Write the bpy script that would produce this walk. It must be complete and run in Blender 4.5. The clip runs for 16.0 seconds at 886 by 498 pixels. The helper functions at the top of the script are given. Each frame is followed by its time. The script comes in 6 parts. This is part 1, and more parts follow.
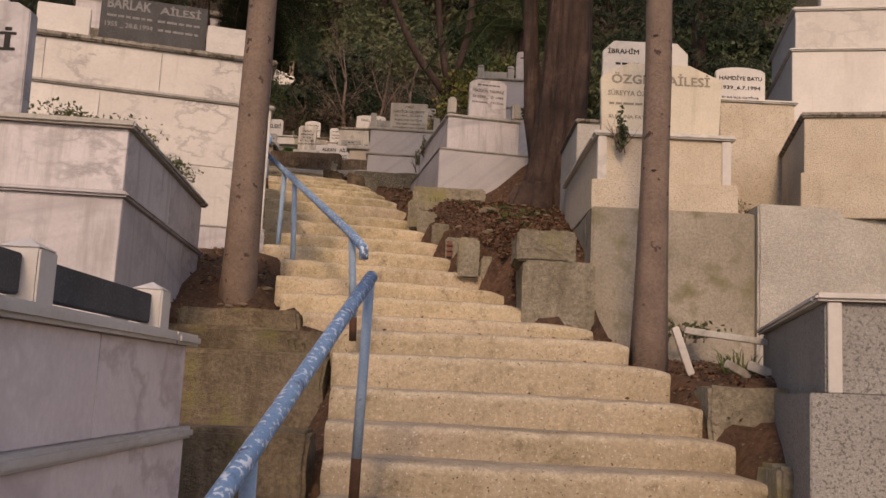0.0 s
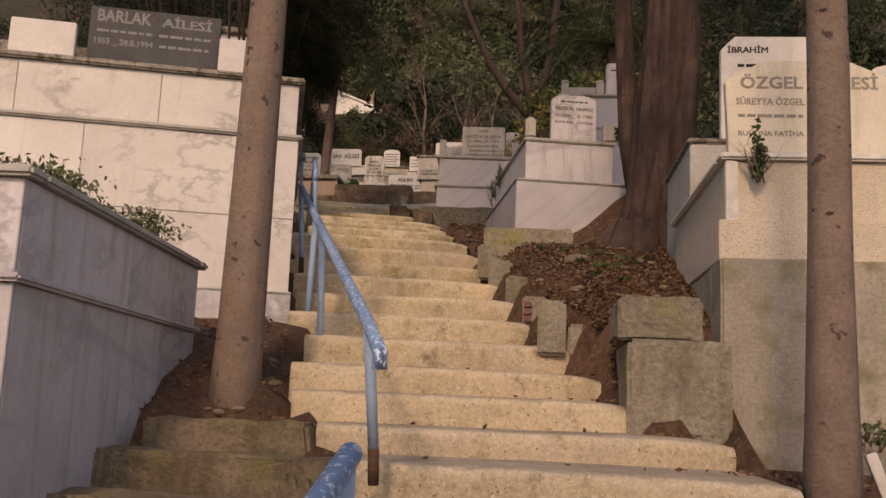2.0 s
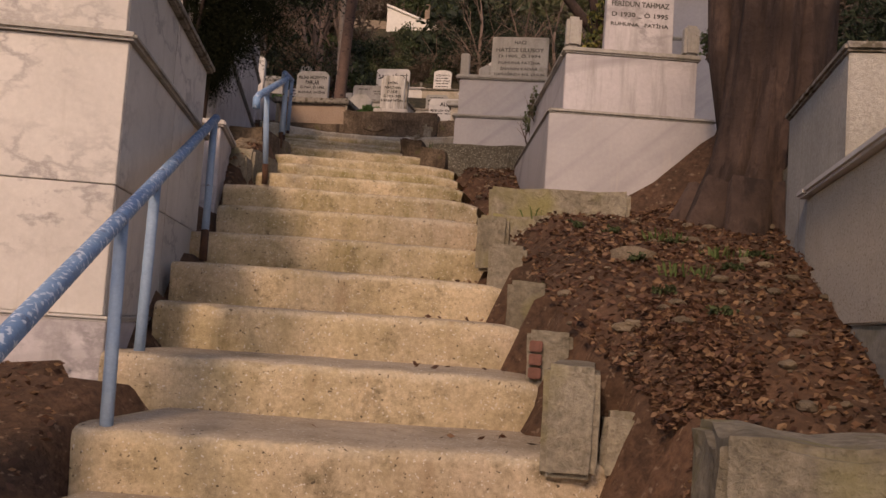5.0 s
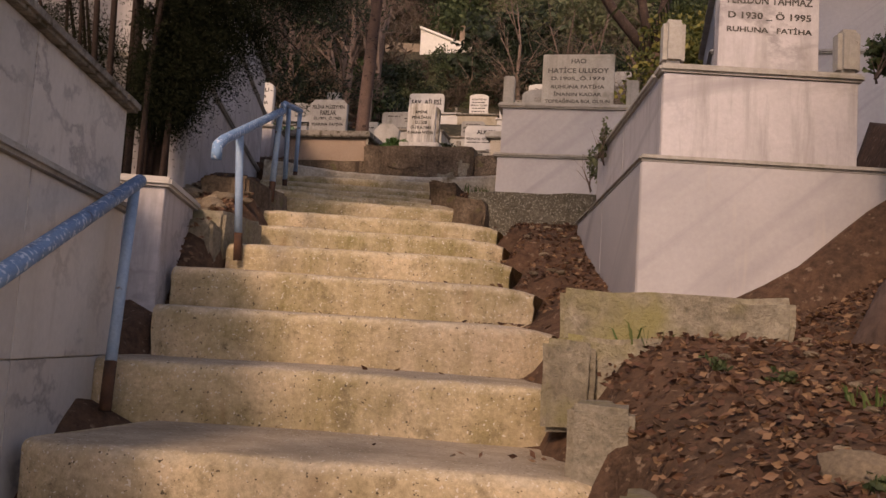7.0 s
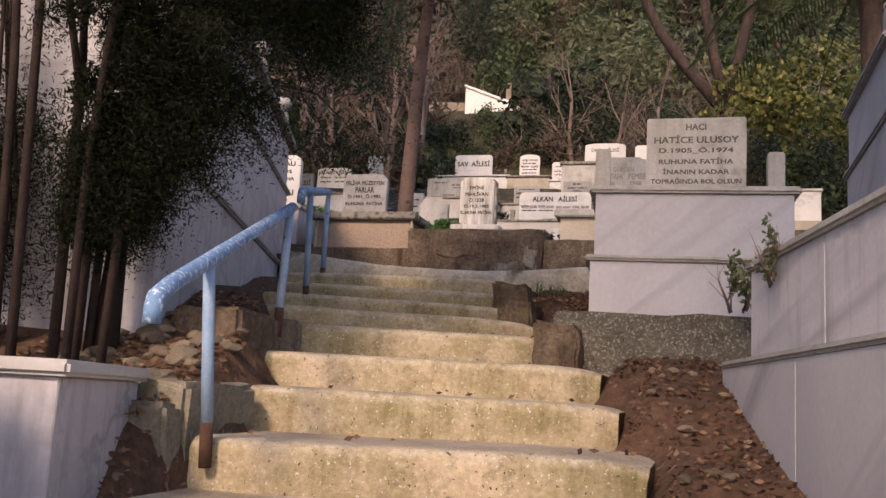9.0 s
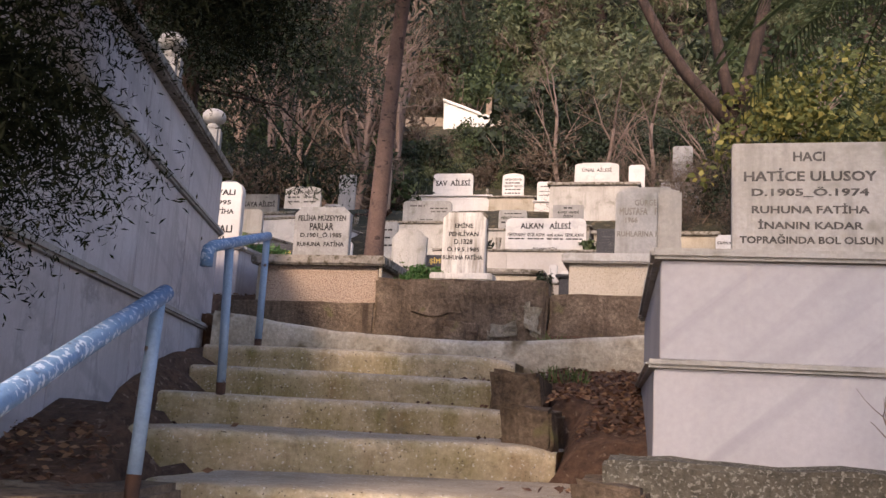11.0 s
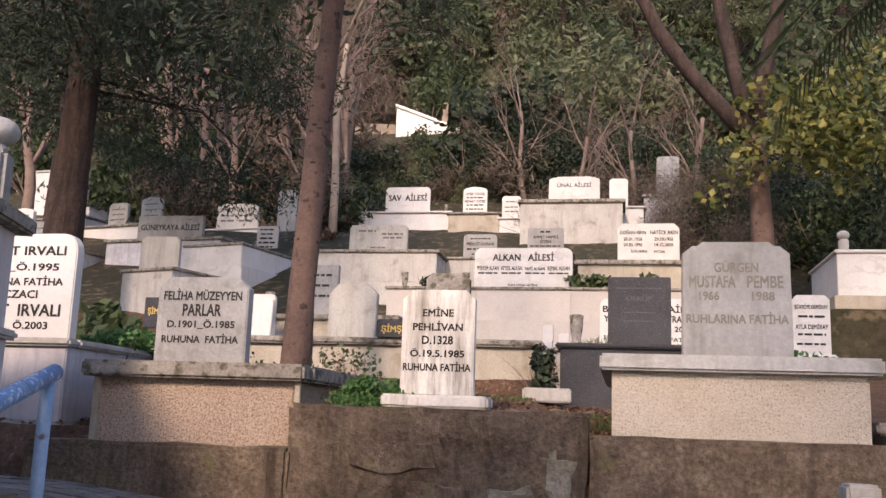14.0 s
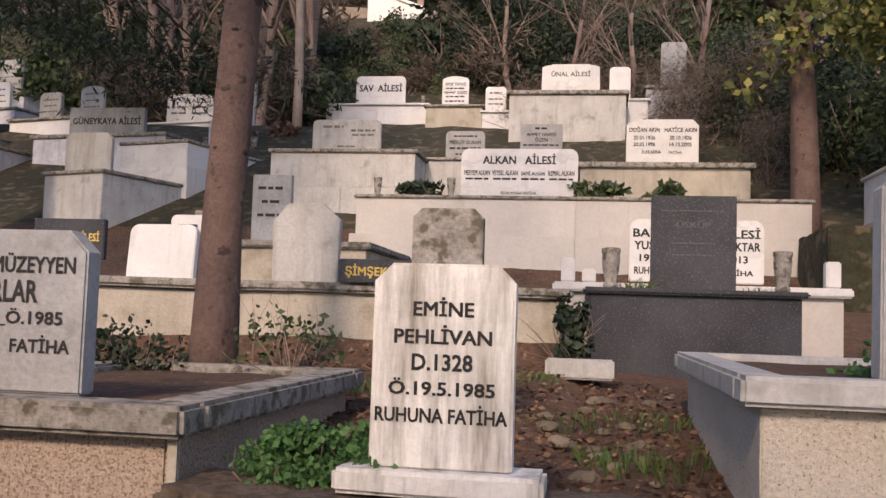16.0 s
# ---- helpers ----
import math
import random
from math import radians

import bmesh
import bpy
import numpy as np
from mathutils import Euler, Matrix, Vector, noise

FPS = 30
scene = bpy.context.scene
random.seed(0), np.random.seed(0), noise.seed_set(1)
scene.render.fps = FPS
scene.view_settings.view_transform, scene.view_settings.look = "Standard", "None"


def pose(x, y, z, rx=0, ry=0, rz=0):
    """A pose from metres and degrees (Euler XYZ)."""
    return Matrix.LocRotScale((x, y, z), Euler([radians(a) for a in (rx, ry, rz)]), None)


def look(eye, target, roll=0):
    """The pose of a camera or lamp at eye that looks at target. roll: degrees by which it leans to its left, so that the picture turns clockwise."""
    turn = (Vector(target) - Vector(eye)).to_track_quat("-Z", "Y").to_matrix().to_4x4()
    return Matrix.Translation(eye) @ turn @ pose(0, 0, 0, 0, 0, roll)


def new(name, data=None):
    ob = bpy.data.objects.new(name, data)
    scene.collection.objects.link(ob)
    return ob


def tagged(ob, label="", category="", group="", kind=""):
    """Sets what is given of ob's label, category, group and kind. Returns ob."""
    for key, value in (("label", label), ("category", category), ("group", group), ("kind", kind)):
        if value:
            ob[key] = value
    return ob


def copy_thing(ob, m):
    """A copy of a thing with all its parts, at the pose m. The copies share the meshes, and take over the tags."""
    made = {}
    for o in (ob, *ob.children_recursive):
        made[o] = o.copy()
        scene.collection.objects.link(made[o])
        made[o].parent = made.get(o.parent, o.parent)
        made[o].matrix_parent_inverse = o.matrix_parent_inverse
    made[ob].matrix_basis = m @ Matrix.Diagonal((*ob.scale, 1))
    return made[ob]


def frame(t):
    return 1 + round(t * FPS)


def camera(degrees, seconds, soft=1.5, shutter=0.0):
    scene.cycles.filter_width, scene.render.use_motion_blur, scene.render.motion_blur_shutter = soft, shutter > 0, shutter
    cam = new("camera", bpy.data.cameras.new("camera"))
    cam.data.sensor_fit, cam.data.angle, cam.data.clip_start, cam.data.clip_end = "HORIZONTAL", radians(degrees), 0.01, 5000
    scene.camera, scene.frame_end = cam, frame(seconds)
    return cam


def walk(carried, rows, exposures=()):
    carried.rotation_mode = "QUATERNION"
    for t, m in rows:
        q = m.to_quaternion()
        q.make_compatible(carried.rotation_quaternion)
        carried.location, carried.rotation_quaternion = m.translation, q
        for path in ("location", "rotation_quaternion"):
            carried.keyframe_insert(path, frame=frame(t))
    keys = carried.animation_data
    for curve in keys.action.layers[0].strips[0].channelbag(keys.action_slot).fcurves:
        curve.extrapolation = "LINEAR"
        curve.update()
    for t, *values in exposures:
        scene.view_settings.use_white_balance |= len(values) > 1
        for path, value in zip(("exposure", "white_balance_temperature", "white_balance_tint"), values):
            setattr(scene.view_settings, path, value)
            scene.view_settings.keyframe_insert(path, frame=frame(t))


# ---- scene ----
cam = camera(49.9, 16.0)
METRES, EYE, TILT, LEAN, TURN = 16.0, 1.55, 8.2, -2.9, 0.0
ROWS = [
    (0.0, 0.0, 0.0, 0.0, 0.0, 0.0, -0.0),
    (0.5, 0.0002, 0.0254, 0.0051, 1.55, -0.18, 0.63),
    (1.0, 0.0036, 0.0563, 0.01, 1.14, 0.75, 0.62),
    (1.5, 0.0012, 0.0857, 0.0142, 4.1, 1.35, 1.35),
    (2.0, 0.0065, 0.1163, 0.0164, 5.43, 1.55, 1.18),
    (2.5, 0.007, 0.1472, 0.0216, 5.34, 1.36, 0.76),
    (3.0, 0.0112, 0.1807, 0.0248, 0.86, -1.41, 0.52),
    (3.5, 0.0149, 0.2117, 0.029, 2.31, -2.74, -0.5),
    (4.0, 0.0191, 0.2424, 0.0329, 4.02, -3.52, -0.85),
    (4.5, 0.0201, 0.2734, 0.0358, 7.46, -3.25, -0.42),
    (7.0, -0.0027, 0.4274, 0.0566, 11.73, -1.63, 0.89),
    (7.5, -0.0086, 0.4583, 0.0682, 12.9, 0.75, 1.14),
    (8.0, -0.016, 0.4891, 0.0742, 15.61, 1.7, 1.78),
    (8.5, -0.0269, 0.5149, 0.0791, 15.46, 1.14, 1.78),
    (9.0, -0.0366, 0.5451, 0.0822, 14.44, 1.8, 1.74),
    (9.5, -0.044, 0.5729, 0.0867, 15.01, 2.46, 1.63),
    (12.0, -0.084, 0.7208, 0.1214, 11.48, 2.6, 1.99),
    (12.5, -0.0923, 0.7475, 0.1302, 10.74, 2.03, 2.42),
    (13.0, -0.0967, 0.7795, 0.1342, 9.11, 2.19, 2.65),
    (13.5, -0.1025, 0.8078, 0.1364, 10.6, 3.27, 2.46),
    (14.0, -0.1076, 0.8375, 0.1399, 10.25, 2.89, 2.33),
    (14.5, -0.1109, 0.8675, 0.1471, 11.05, 2.52, 2.58),
    (15.0, -0.119, 0.9004, 0.1511, 11.48, 0.6, 2.24),
    (15.5, -0.1254, 0.9318, 0.1505, 8.82, -2.7, 2.15),
    (16.0, -0.1352, 0.9641, 0.1526, 8.64, -3.63, 2.23),
]
# seconds, stops, kelvin, tint
EXPOSURE = [(0.0, 0.17, 7600, 25), (2.5, 0.2, 7900, 27), (4.5, 0.18, 7900, 29), (7.0, 0.46, 7900, 30), (8.0, 0.7, 7100, 26), (9.0, 0.98, 6800, 25), (12.0, 1.38, 6600, 24), (14.5, 1.3, 6450, 23), (16.0, 1.06, 6450, 22)]
walk(cam, [(t, pose(0, 0, EYE, TILT, LEAN, TURN) @ pose(METRES * x, METRES * y, METRES * z, 90 + pitch, roll, yaw)) for t, x, y, z, yaw, pitch, roll in ROWS], EXPOSURE)

# world, sun and exposure
world = bpy.data.worlds.new("sky")
scene.world = world
world.use_nodes = True
wn = world.node_tree
sky = wn.nodes.new("ShaderNodeTexSky")
sky.sky_type, sky.sun_disc = "NISHITA", False
sky.sun_elevation, sky.sun_rotation = radians(33), radians(172)
wn.nodes["Background"].inputs[1].default_value = 0.15
wn.links.new(sky.outputs[0], wn.nodes["Background"].inputs[0])
sun_data = bpy.data.lights.new("sun", "SUN")
sun_data.energy, sun_data.angle, sun_data.color = 2.0, radians(9.0), (1.0, 0.83, 0.60)
sun = new("sun", sun_data)
sun.matrix_world = look((0, 0, 40), (0.14 * 100, 100, 40 - 65.5))


# ---------------------------------------------------------------- materials
def nodes_of(name):
    m = bpy.data.materials.new(name)
    m.use_nodes = True
    nt = m.node_tree
    return m, nt, nt.nodes["Principled BSDF"]


def noise_node(nt, scale, detail=5, rough=0.6, stretch=(1, 1, 1), seed=True):
    tc = nt.nodes.new("ShaderNodeTexCoord")
    mp = nt.nodes.new("ShaderNodeMapping")
    mp.inputs["Scale"].default_value = stretch
    nt.links.new(tc.outputs["Object"], mp.inputs[0])
    if seed:
        oi = nt.nodes.new("ShaderNodeObjectInfo")
        mu = nt.nodes.new("ShaderNodeMath")
        mu.operation = "MULTIPLY"
        mu.inputs[1].default_value = 40
        nt.links.new(oi.outputs["Random"], mu.inputs[0])
        nt.links.new(mu.outputs[0], mp.inputs["Location"])
    n = nt.nodes.new("ShaderNodeTexNoise")
    n.inputs["Scale"].default_value, n.inputs["Detail"].default_value, n.inputs["Roughness"].default_value = scale, detail, rough
    nt.links.new(mp.outputs[0], n.inputs["Vector"])
    return n.outputs["Fac"]


def ramp(nt, fac, lo, hi, c0=(0, 0, 0), c1=(1, 1, 1)):
    r = nt.nodes.new("ShaderNodeValToRGB")
    r.color_ramp.elements[0].position, r.color_ramp.elements[1].position = lo, hi
    r.color_ramp.elements[0].color, r.color_ramp.elements[1].color = (*c0, 1), (*c1, 1)
    nt.links.new(fac, r.inputs[0])
    return r.outputs[0]


def mix(nt, fac, a, b, mode="MIX"):
    m = nt.nodes.new("ShaderNodeMix")
    m.data_type, m.blend_type = "RGBA", mode
    for sock, v in ((m.inputs[0], fac), (m.inputs[6], a), (m.inputs[7], b)):
        if isinstance(v, (int, float)):
            sock.default_value = v
        elif isinstance(v, tuple):
            sock.default_value = (*v, 1)
        else:
            nt.links.new(v, sock)
    return m.outputs[2]


def surf(name, c1, c2, scale=3, rough=0.8, bump=0.3, bump_scale=60, fine=0.35, spots=None, stain=None, veins=None, tint=0.0, metal=0.0, spec=0.22, bands=None):
    """A weathered surface: two colours in patches, fine grain, and where given spots (colour, scale, lo, hi), stains running down (colour, lo, hi) and veins (colour, scale)."""
    m, nt, bsdf = nodes_of(name)
    col = mix(nt, ramp(nt, noise_node(nt, scale), 0.35, 0.68), c1, c2)
    grain = noise_node(nt, bump_scale, 6, 0.7)
    g = ramp(nt, grain, 0.25, 0.8, (1 - fine,) * 3, (1 + fine * 0.4,) * 3)
    col = mix(nt, 1.0, col, g, "MULTIPLY")
    if veins:
        w = noise_node(nt, veins[1], 8, 0.62, (1, 1, 1.6))
        band = nt.nodes.new("ShaderNodeMath")
        band.operation, band.inputs[1].default_value = "SUBTRACT", 0.5
        nt.links.new(w, band.inputs[0])
        ab = nt.nodes.new("ShaderNodeMath")
        ab.operation = "ABSOLUTE"
        nt.links.new(band.outputs[0], ab.inputs[0])
        line = ramp(nt, ab.outputs[0], 0.0, 0.035, (1, 1, 1), (0, 0, 0))
        patch = ramp(nt, noise_node(nt, veins[1] * 0.6, 3), 0.45, 0.62)
        col = mix(nt, mix(nt, 1.0, line, patch, "MULTIPLY"), col, veins[0])
    if bands:
        turned, wide = (nt.nodes.new("ShaderNodeMapping") for _ in range(2))
        turned.inputs["Rotation"].default_value = (radians(bands[1]), radians(bands[1]), 0)
        wide.inputs["Scale"].default_value = (0.35, 0.35, bands[2])
        nt.links.new(nt.nodes.new("ShaderNodeTexCoord").outputs["Object"], turned.inputs[0])
        nt.links.new(turned.outputs[0], wide.inputs[0])
        streaks = nt.nodes.new("ShaderNodeTexNoise")
        streaks.inputs["Scale"].default_value, streaks.inputs["Detail"].default_value, streaks.inputs["Distortion"].default_value = 1.0, 7, 0.5
        nt.links.new(wide.outputs[0], streaks.inputs["Vector"])
        col = mix(nt, ramp(nt, streaks.outputs["Fac"], bands[3], bands[4]), col, bands[0])
    if stain:
        s = ramp(nt, noise_node(nt, 4, 6, 0.65, (3, 3, 0.35)), stain[1], stain[2])
        col = mix(nt, s, col, stain[0])
    if spots:
        s = ramp(nt, noise_node(nt, spots[1], 3, 0.55), spots[2], spots[3])
        col = mix(nt, s, col, spots[0])
    if tint:
        oi = nt.nodes.new("ShaderNodeObjectInfo")
        t = ramp(nt, oi.outputs["Random"], 0, 1, (1 - tint,) * 3, (1 + tint * 0.5,) * 3)
        col = mix(nt, 1.0, col, t, "MULTIPLY")
    nt.links.new(col, bsdf.inputs["Base Color"])
    bsdf.inputs["Roughness"].default_value, bsdf.inputs["Metallic"].default_value = rough, metal
    bsdf.inputs["Specular IOR Level"].default_value = spec
    if bump:
        b = nt.nodes.new("ShaderNodeBump")
        b.inputs["Strength"].default_value, b.inputs["Distance"].default_value = bump, 0.02
        nt.links.new(grain, b.inputs["Height"])
        nt.links.new(b.outputs[0], bsdf.inputs["Normal"])
    return m


def leafy(name, c1, c2, c3, through_light=0.25, gloss=0.25):
    m, nt, bsdf = nodes_of(name)
    geo = nt.nodes.new("ShaderNodeNewGeometry")
    r = nt.nodes.new("ShaderNodeValToRGB")
    r.color_ramp.elements[0].color, r.color_ramp.elements[1].color = (*c1, 1), (*c3, 1)
    r.color_ramp.elements.new(0.55).color = (*c2, 1)
    nt.links.new(geo.outputs["Random Per Island"], r.inputs[0])
    nt.links.new(r.outputs[0], bsdf.inputs["Base Color"])
    bsdf.inputs["Roughness"].default_value = 0.65
    bsdf.inputs["Specular IOR Level"].default_value = gloss
    tr = nt.nodes.new("ShaderNodeBsdfTranslucent")
    nt.links.new(r.outputs[0], tr.inputs[0])
    ms = nt.nodes.new("ShaderNodeMixShader")
    ms.inputs[0].default_value = through_light
    out = nt.nodes["Material Output"]
    nt.links.new(bsdf.outputs[0], ms.inputs[1])
    nt.links.new(tr.outputs[0], ms.inputs[2])
    nt.links.new(ms.outputs[0], out.inputs[0])
    return m


def step_concrete():
    """Sandy cast concrete: pitted, olive and rusty runs down the risers (mossier up the flight), pale aggregate grains,
    worn light nosings, greyer brown treads, lowest steps darkened by painted shade.
    """
    m, nt, bsdf = nodes_of("step_concrete")
    col = mix(nt, ramp(nt, noise_node(nt, 1.3, 7, 0.68), 0.34, 0.66), (0.72, 0.585, 0.41), (0.57, 0.46, 0.315))
    col = mix(nt, ramp(nt, noise_node(nt, 0.8, 3, 0.6), 0.5, 0.7), col, (0.62, 0.50, 0.385))
    tc = nt.nodes.new("ShaderNodeTexCoord")
    up = nt.nodes.new("ShaderNodeSeparateXYZ")
    nt.links.new(tc.outputs["Object"], up.inputs[0])
    rise = nt.nodes.new("ShaderNodeMapRange")
    for k, v in ((1, 5.5), (2, 11.0), (3, 0.18), (4, 0.95)):
        rise.inputs[k].default_value = v
    nt.links.new(up.outputs[1], rise.inputs[0])
    # shade over the lowest steps, painted in as a darker grey
    low = nt.nodes.new("ShaderNodeMapRange")
    for k, v in ((1, 3.6), (2, 6.4), (3, 0.85), (4, 0.0)):
        low.inputs[k].default_value = v
    nt.links.new(up.outputs[1], low.inputs[0])
    col = mix(nt, low.outputs[0], col, mix(nt, ramp(nt, noise_node(nt, 2.2, 7, 0.7), 0.36, 0.66), (0.45, 0.385, 0.31), (0.33, 0.28, 0.22)))
    broad = ramp(nt, noise_node(nt, 1.6, 5, 0.7, (1.2, 1, 1.6)), 0.36, 0.62)
    streak = ramp(nt, noise_node(nt, 9.0, 5, 0.7, (1.6, 1, 0.16)), 0.34, 0.66)
    moss = mix(nt, 1.0, mix(nt, 0.55, broad, mix(nt, 1.0, broad, streak, "MULTIPLY")), rise.outputs[0], "MULTIPLY")
    col = mix(nt, moss, col, (0.215, 0.185, 0.066))
    rust = ramp(nt, noise_node(nt, 2.4, 5, 0.65, (1.5, 1, 0.35)), 0.60, 0.80)
    col = mix(nt, mix(nt, 1.0, rust, rise.outputs[0], "MULTIPLY"), col, (0.25, 0.135, 0.065))
    dark = ramp(nt, noise_node(nt, 5.5, 9, 0.78), 0.54, 0.70)
    col = mix(nt, dark, col, (0.22, 0.18, 0.115))
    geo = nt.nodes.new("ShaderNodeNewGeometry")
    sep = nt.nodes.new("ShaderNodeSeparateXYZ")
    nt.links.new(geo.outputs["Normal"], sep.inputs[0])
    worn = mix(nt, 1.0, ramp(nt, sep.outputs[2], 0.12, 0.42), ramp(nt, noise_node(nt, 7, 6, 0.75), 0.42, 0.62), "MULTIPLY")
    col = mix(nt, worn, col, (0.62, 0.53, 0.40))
    # faces that look up take a darker, greyer brown
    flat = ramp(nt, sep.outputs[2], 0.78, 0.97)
    brown_tone = mix(nt, ramp(nt, noise_node(nt, 3.0, 8, 0.72), 0.36, 0.66), (0.58, 0.49, 0.385), (0.36, 0.295, 0.22))
    col = mix(nt, flat, col, brown_tone)
    grain = noise_node(nt, 48, 8, 0.8)
    col = mix(nt, 1.0, col, ramp(nt, grain, 0.3, 0.75, (0.58, 0.57, 0.55), (1.16, 1.15, 1.13)), "MULTIPLY")
    col = mix(nt, ramp(nt, noise_node(nt, 85, 2, 0.5), 0.655, 0.69), col, (0.62, 0.57, 0.49))
    col = mix(nt, ramp(nt, noise_node(nt, 70, 2, 0.5), 0.68, 0.71), col, (0.10, 0.08, 0.055))
    nt.links.new(col, bsdf.inputs["Base Color"])
    bsdf.inputs["Roughness"].default_value = 0.93
    bsdf.inputs["Specular IOR Level"].default_value = 0.12
    coarse = noise_node(nt, 11, 6, 0.7)
    both = mix(nt, 0.45, grain, coarse)
    b = nt.nodes.new("ShaderNodeBump")
    b.inputs["Strength"].default_value, b.inputs["Distance"].default_value = 0.8, 0.025
    nt.links.new(both, b.inputs["Height"])
    nt.links.new(b.outputs[0], bsdf.inputs["Normal"])
    return m


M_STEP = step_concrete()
M_WALLC = surf("wall_concrete", (0.36, 0.315, 0.255), (0.25, 0.22, 0.175), 2.2, 0.9, 0.5, 45, 0.4, ((0.17, 0.15, 0.09), 5, 0.55, 0.72), ((0.24, 0.215, 0.17), 0.55, 0.8))
M_WALLC2 = surf("rough_render", (0.50, 0.47, 0.42), (0.40, 0.375, 0.33), 2.5, 0.95, 0.7, 55, 0.35, None, ((0.27, 0.24, 0.19), 0.58, 0.85))
M_MOSSY = surf("mossy_concrete", (0.27, 0.20, 0.14), (0.115, 0.08, 0.055), 4.5, 0.95, 1.0, 42, 0.75, ((0.15, 0.135, 0.06), 6, 0.62, 0.74), ((0.06, 0.042, 0.03), 0.5, 0.72), tint=0.15)
M_OLD = surf("weathered_block", (0.37, 0.325, 0.25), (0.24, 0.205, 0.15), 3, 0.95, 1.0, 34, 0.6, ((0.24, 0.215, 0.10), 4, 0.52, 0.72), ((0.15, 0.125, 0.085), 0.52, 0.78), tint=0.2)
M_KERB = surf("whitewashed_kerb", (0.58, 0.52, 0.42), (0.40, 0.34, 0.25), 5, 0.92, 0.6, 38, 0.5, ((0.14, 0.105, 0.06), 4, 0.52, 0.64), None)
M_PAVER = surf("grey_paver", (0.25, 0.225, 0.205), (0.17, 0.155, 0.14), 6, 0.95, 0.5, 40, 0.4, ((0.11, 0.095, 0.075), 7, 0.55, 0.7), None, tint=0.2)
M_EARTHEN = surf("earthy_old_stone", (0.27, 0.215, 0.15), (0.165, 0.128, 0.086), 4, 0.95, 1.0, 40, 0.6, ((0.19, 0.17, 0.075), 5, 0.55, 0.72), ((0.10, 0.075, 0.05), 0.52, 0.76), tint=0.15)
M_GRAVEL = surf("pebble_concrete", (0.17, 0.15, 0.115), (0.11, 0.1, 0.078), 6, 0.95, 1.0, 42, 0.6, ((0.27, 0.25, 0.21), 75, 0.55, 0.63), None)
M_MARBLE = surf("white_marble", (0.57, 0.535, 0.50), (0.48, 0.45, 0.42), 2, 0.42, 0.06, 40, 0.12, None, ((0.40, 0.36, 0.31), 0.55, 0.85), ((0.40, 0.375, 0.355), 1.6), tint=0.1)
M_PANEL = surf("plain_marble_panel", (0.46, 0.415, 0.37), (0.39, 0.35, 0.305), 1.2, 0.6, 0.08, 40, 0.15, ((0.36, 0.32, 0.27), 5, 0.62, 0.8), ((0.36, 0.32, 0.27), 0.56, 0.85), tint=0.12)
M_MARBLE_G = surf("grey_marble", (0.54, 0.505, 0.515), (0.44, 0.41, 0.42), 1.6, 0.45, 0.08, 40, 0.15, None, ((0.27, 0.25, 0.24), 0.50, 0.78), ((0.28, 0.26, 0.265), 1.4), tint=0.1, bands=((0.34, 0.315, 0.325), 12, 7.0, 0.50, 0.70))
M_MARBLE_D = surf("stained_grey_marble", (0.37, 0.35, 0.35), (0.275, 0.26, 0.26), 1.6, 0.55, 0.1, 40, 0.2, ((0.17, 0.155, 0.13), 4, 0.6, 0.78), ((0.17, 0.155, 0.135), 0.50, 0.76), ((0.19, 0.18, 0.18), 1.4), tint=0.1)
M_VEINED = surf("veined_marble", (0.60, 0.56, 0.52), (0.50, 0.465, 0.43), 2, 0.45, 0.06, 40, 0.12, None, ((0.40, 0.36, 0.31), 0.55, 0.85), ((0.30, 0.275, 0.265), 1.9), tint=0.1)
M_PINKM = surf("pinkish_marble", (0.76, 0.67, 0.66), (0.66, 0.575, 0.57), 1.3, 0.5, 0.08, 40, 0.15, None, None, ((0.50, 0.42, 0.41), 0.9), tint=0.05, bands=((0.50, 0.42, 0.42), 38, 5.0, 0.50, 0.68))
M_MARBLE_B = surf("banded_pale_marble", (0.44, 0.415, 0.42), (0.37, 0.35, 0.355), 1.6, 0.45, 0.06, 40, 0.12, None, ((0.45, 0.40, 0.36), 0.60, 0.88), None, tint=0.06, bands=((0.25, 0.235, 0.25), 34, 6.5, 0.52, 0.74))
M_MARBLE_L = surf("weathered_marble", (0.45, 0.42, 0.385), (0.36, 0.335, 0.30), 3, 0.7, 0.2, 50, 0.25, ((0.22, 0.21, 0.17), 6, 0.6, 0.75), ((0.23, 0.215, 0.185), 0.5, 0.8), tint=0.12)
M_STONE_G = surf("grey_headstone", (0.33, 0.315, 0.30), (0.25, 0.24, 0.23), 4, 0.75, 0.25, 60, 0.3, ((0.17, 0.165, 0.14), 7, 0.58, 0.75), ((0.18, 0.17, 0.15), 0.5, 0.8), tint=0.15)
M_SLATE = surf("dark_grey_stone", (0.095, 0.092, 0.094), (0.07, 0.068, 0.07), 5, 0.8, 0.1, 120, 0.4, ((0.15, 0.15, 0.15), 150, 0.6, 0.7), None, spec=0.12)
M_BLACK = surf("black_granite", (0.06, 0.058, 0.062), (0.035, 0.034, 0.037), 2.5, 0.5, 0.02, 200, 0.4, ((0.09, 0.088, 0.09), 90, 0.56, 0.68), None, spec=0.06)
M_TERRAZZO = surf("pebble_terrazzo", (0.58, 0.50, 0.40), (0.50, 0.42, 0.32), 3, 0.8, 0.5, 80, 0.3, ((0.22, 0.16, 0.11), 120, 0.60, 0.66), ((0.33, 0.28, 0.2), 0.6, 0.85), tint=0.06)
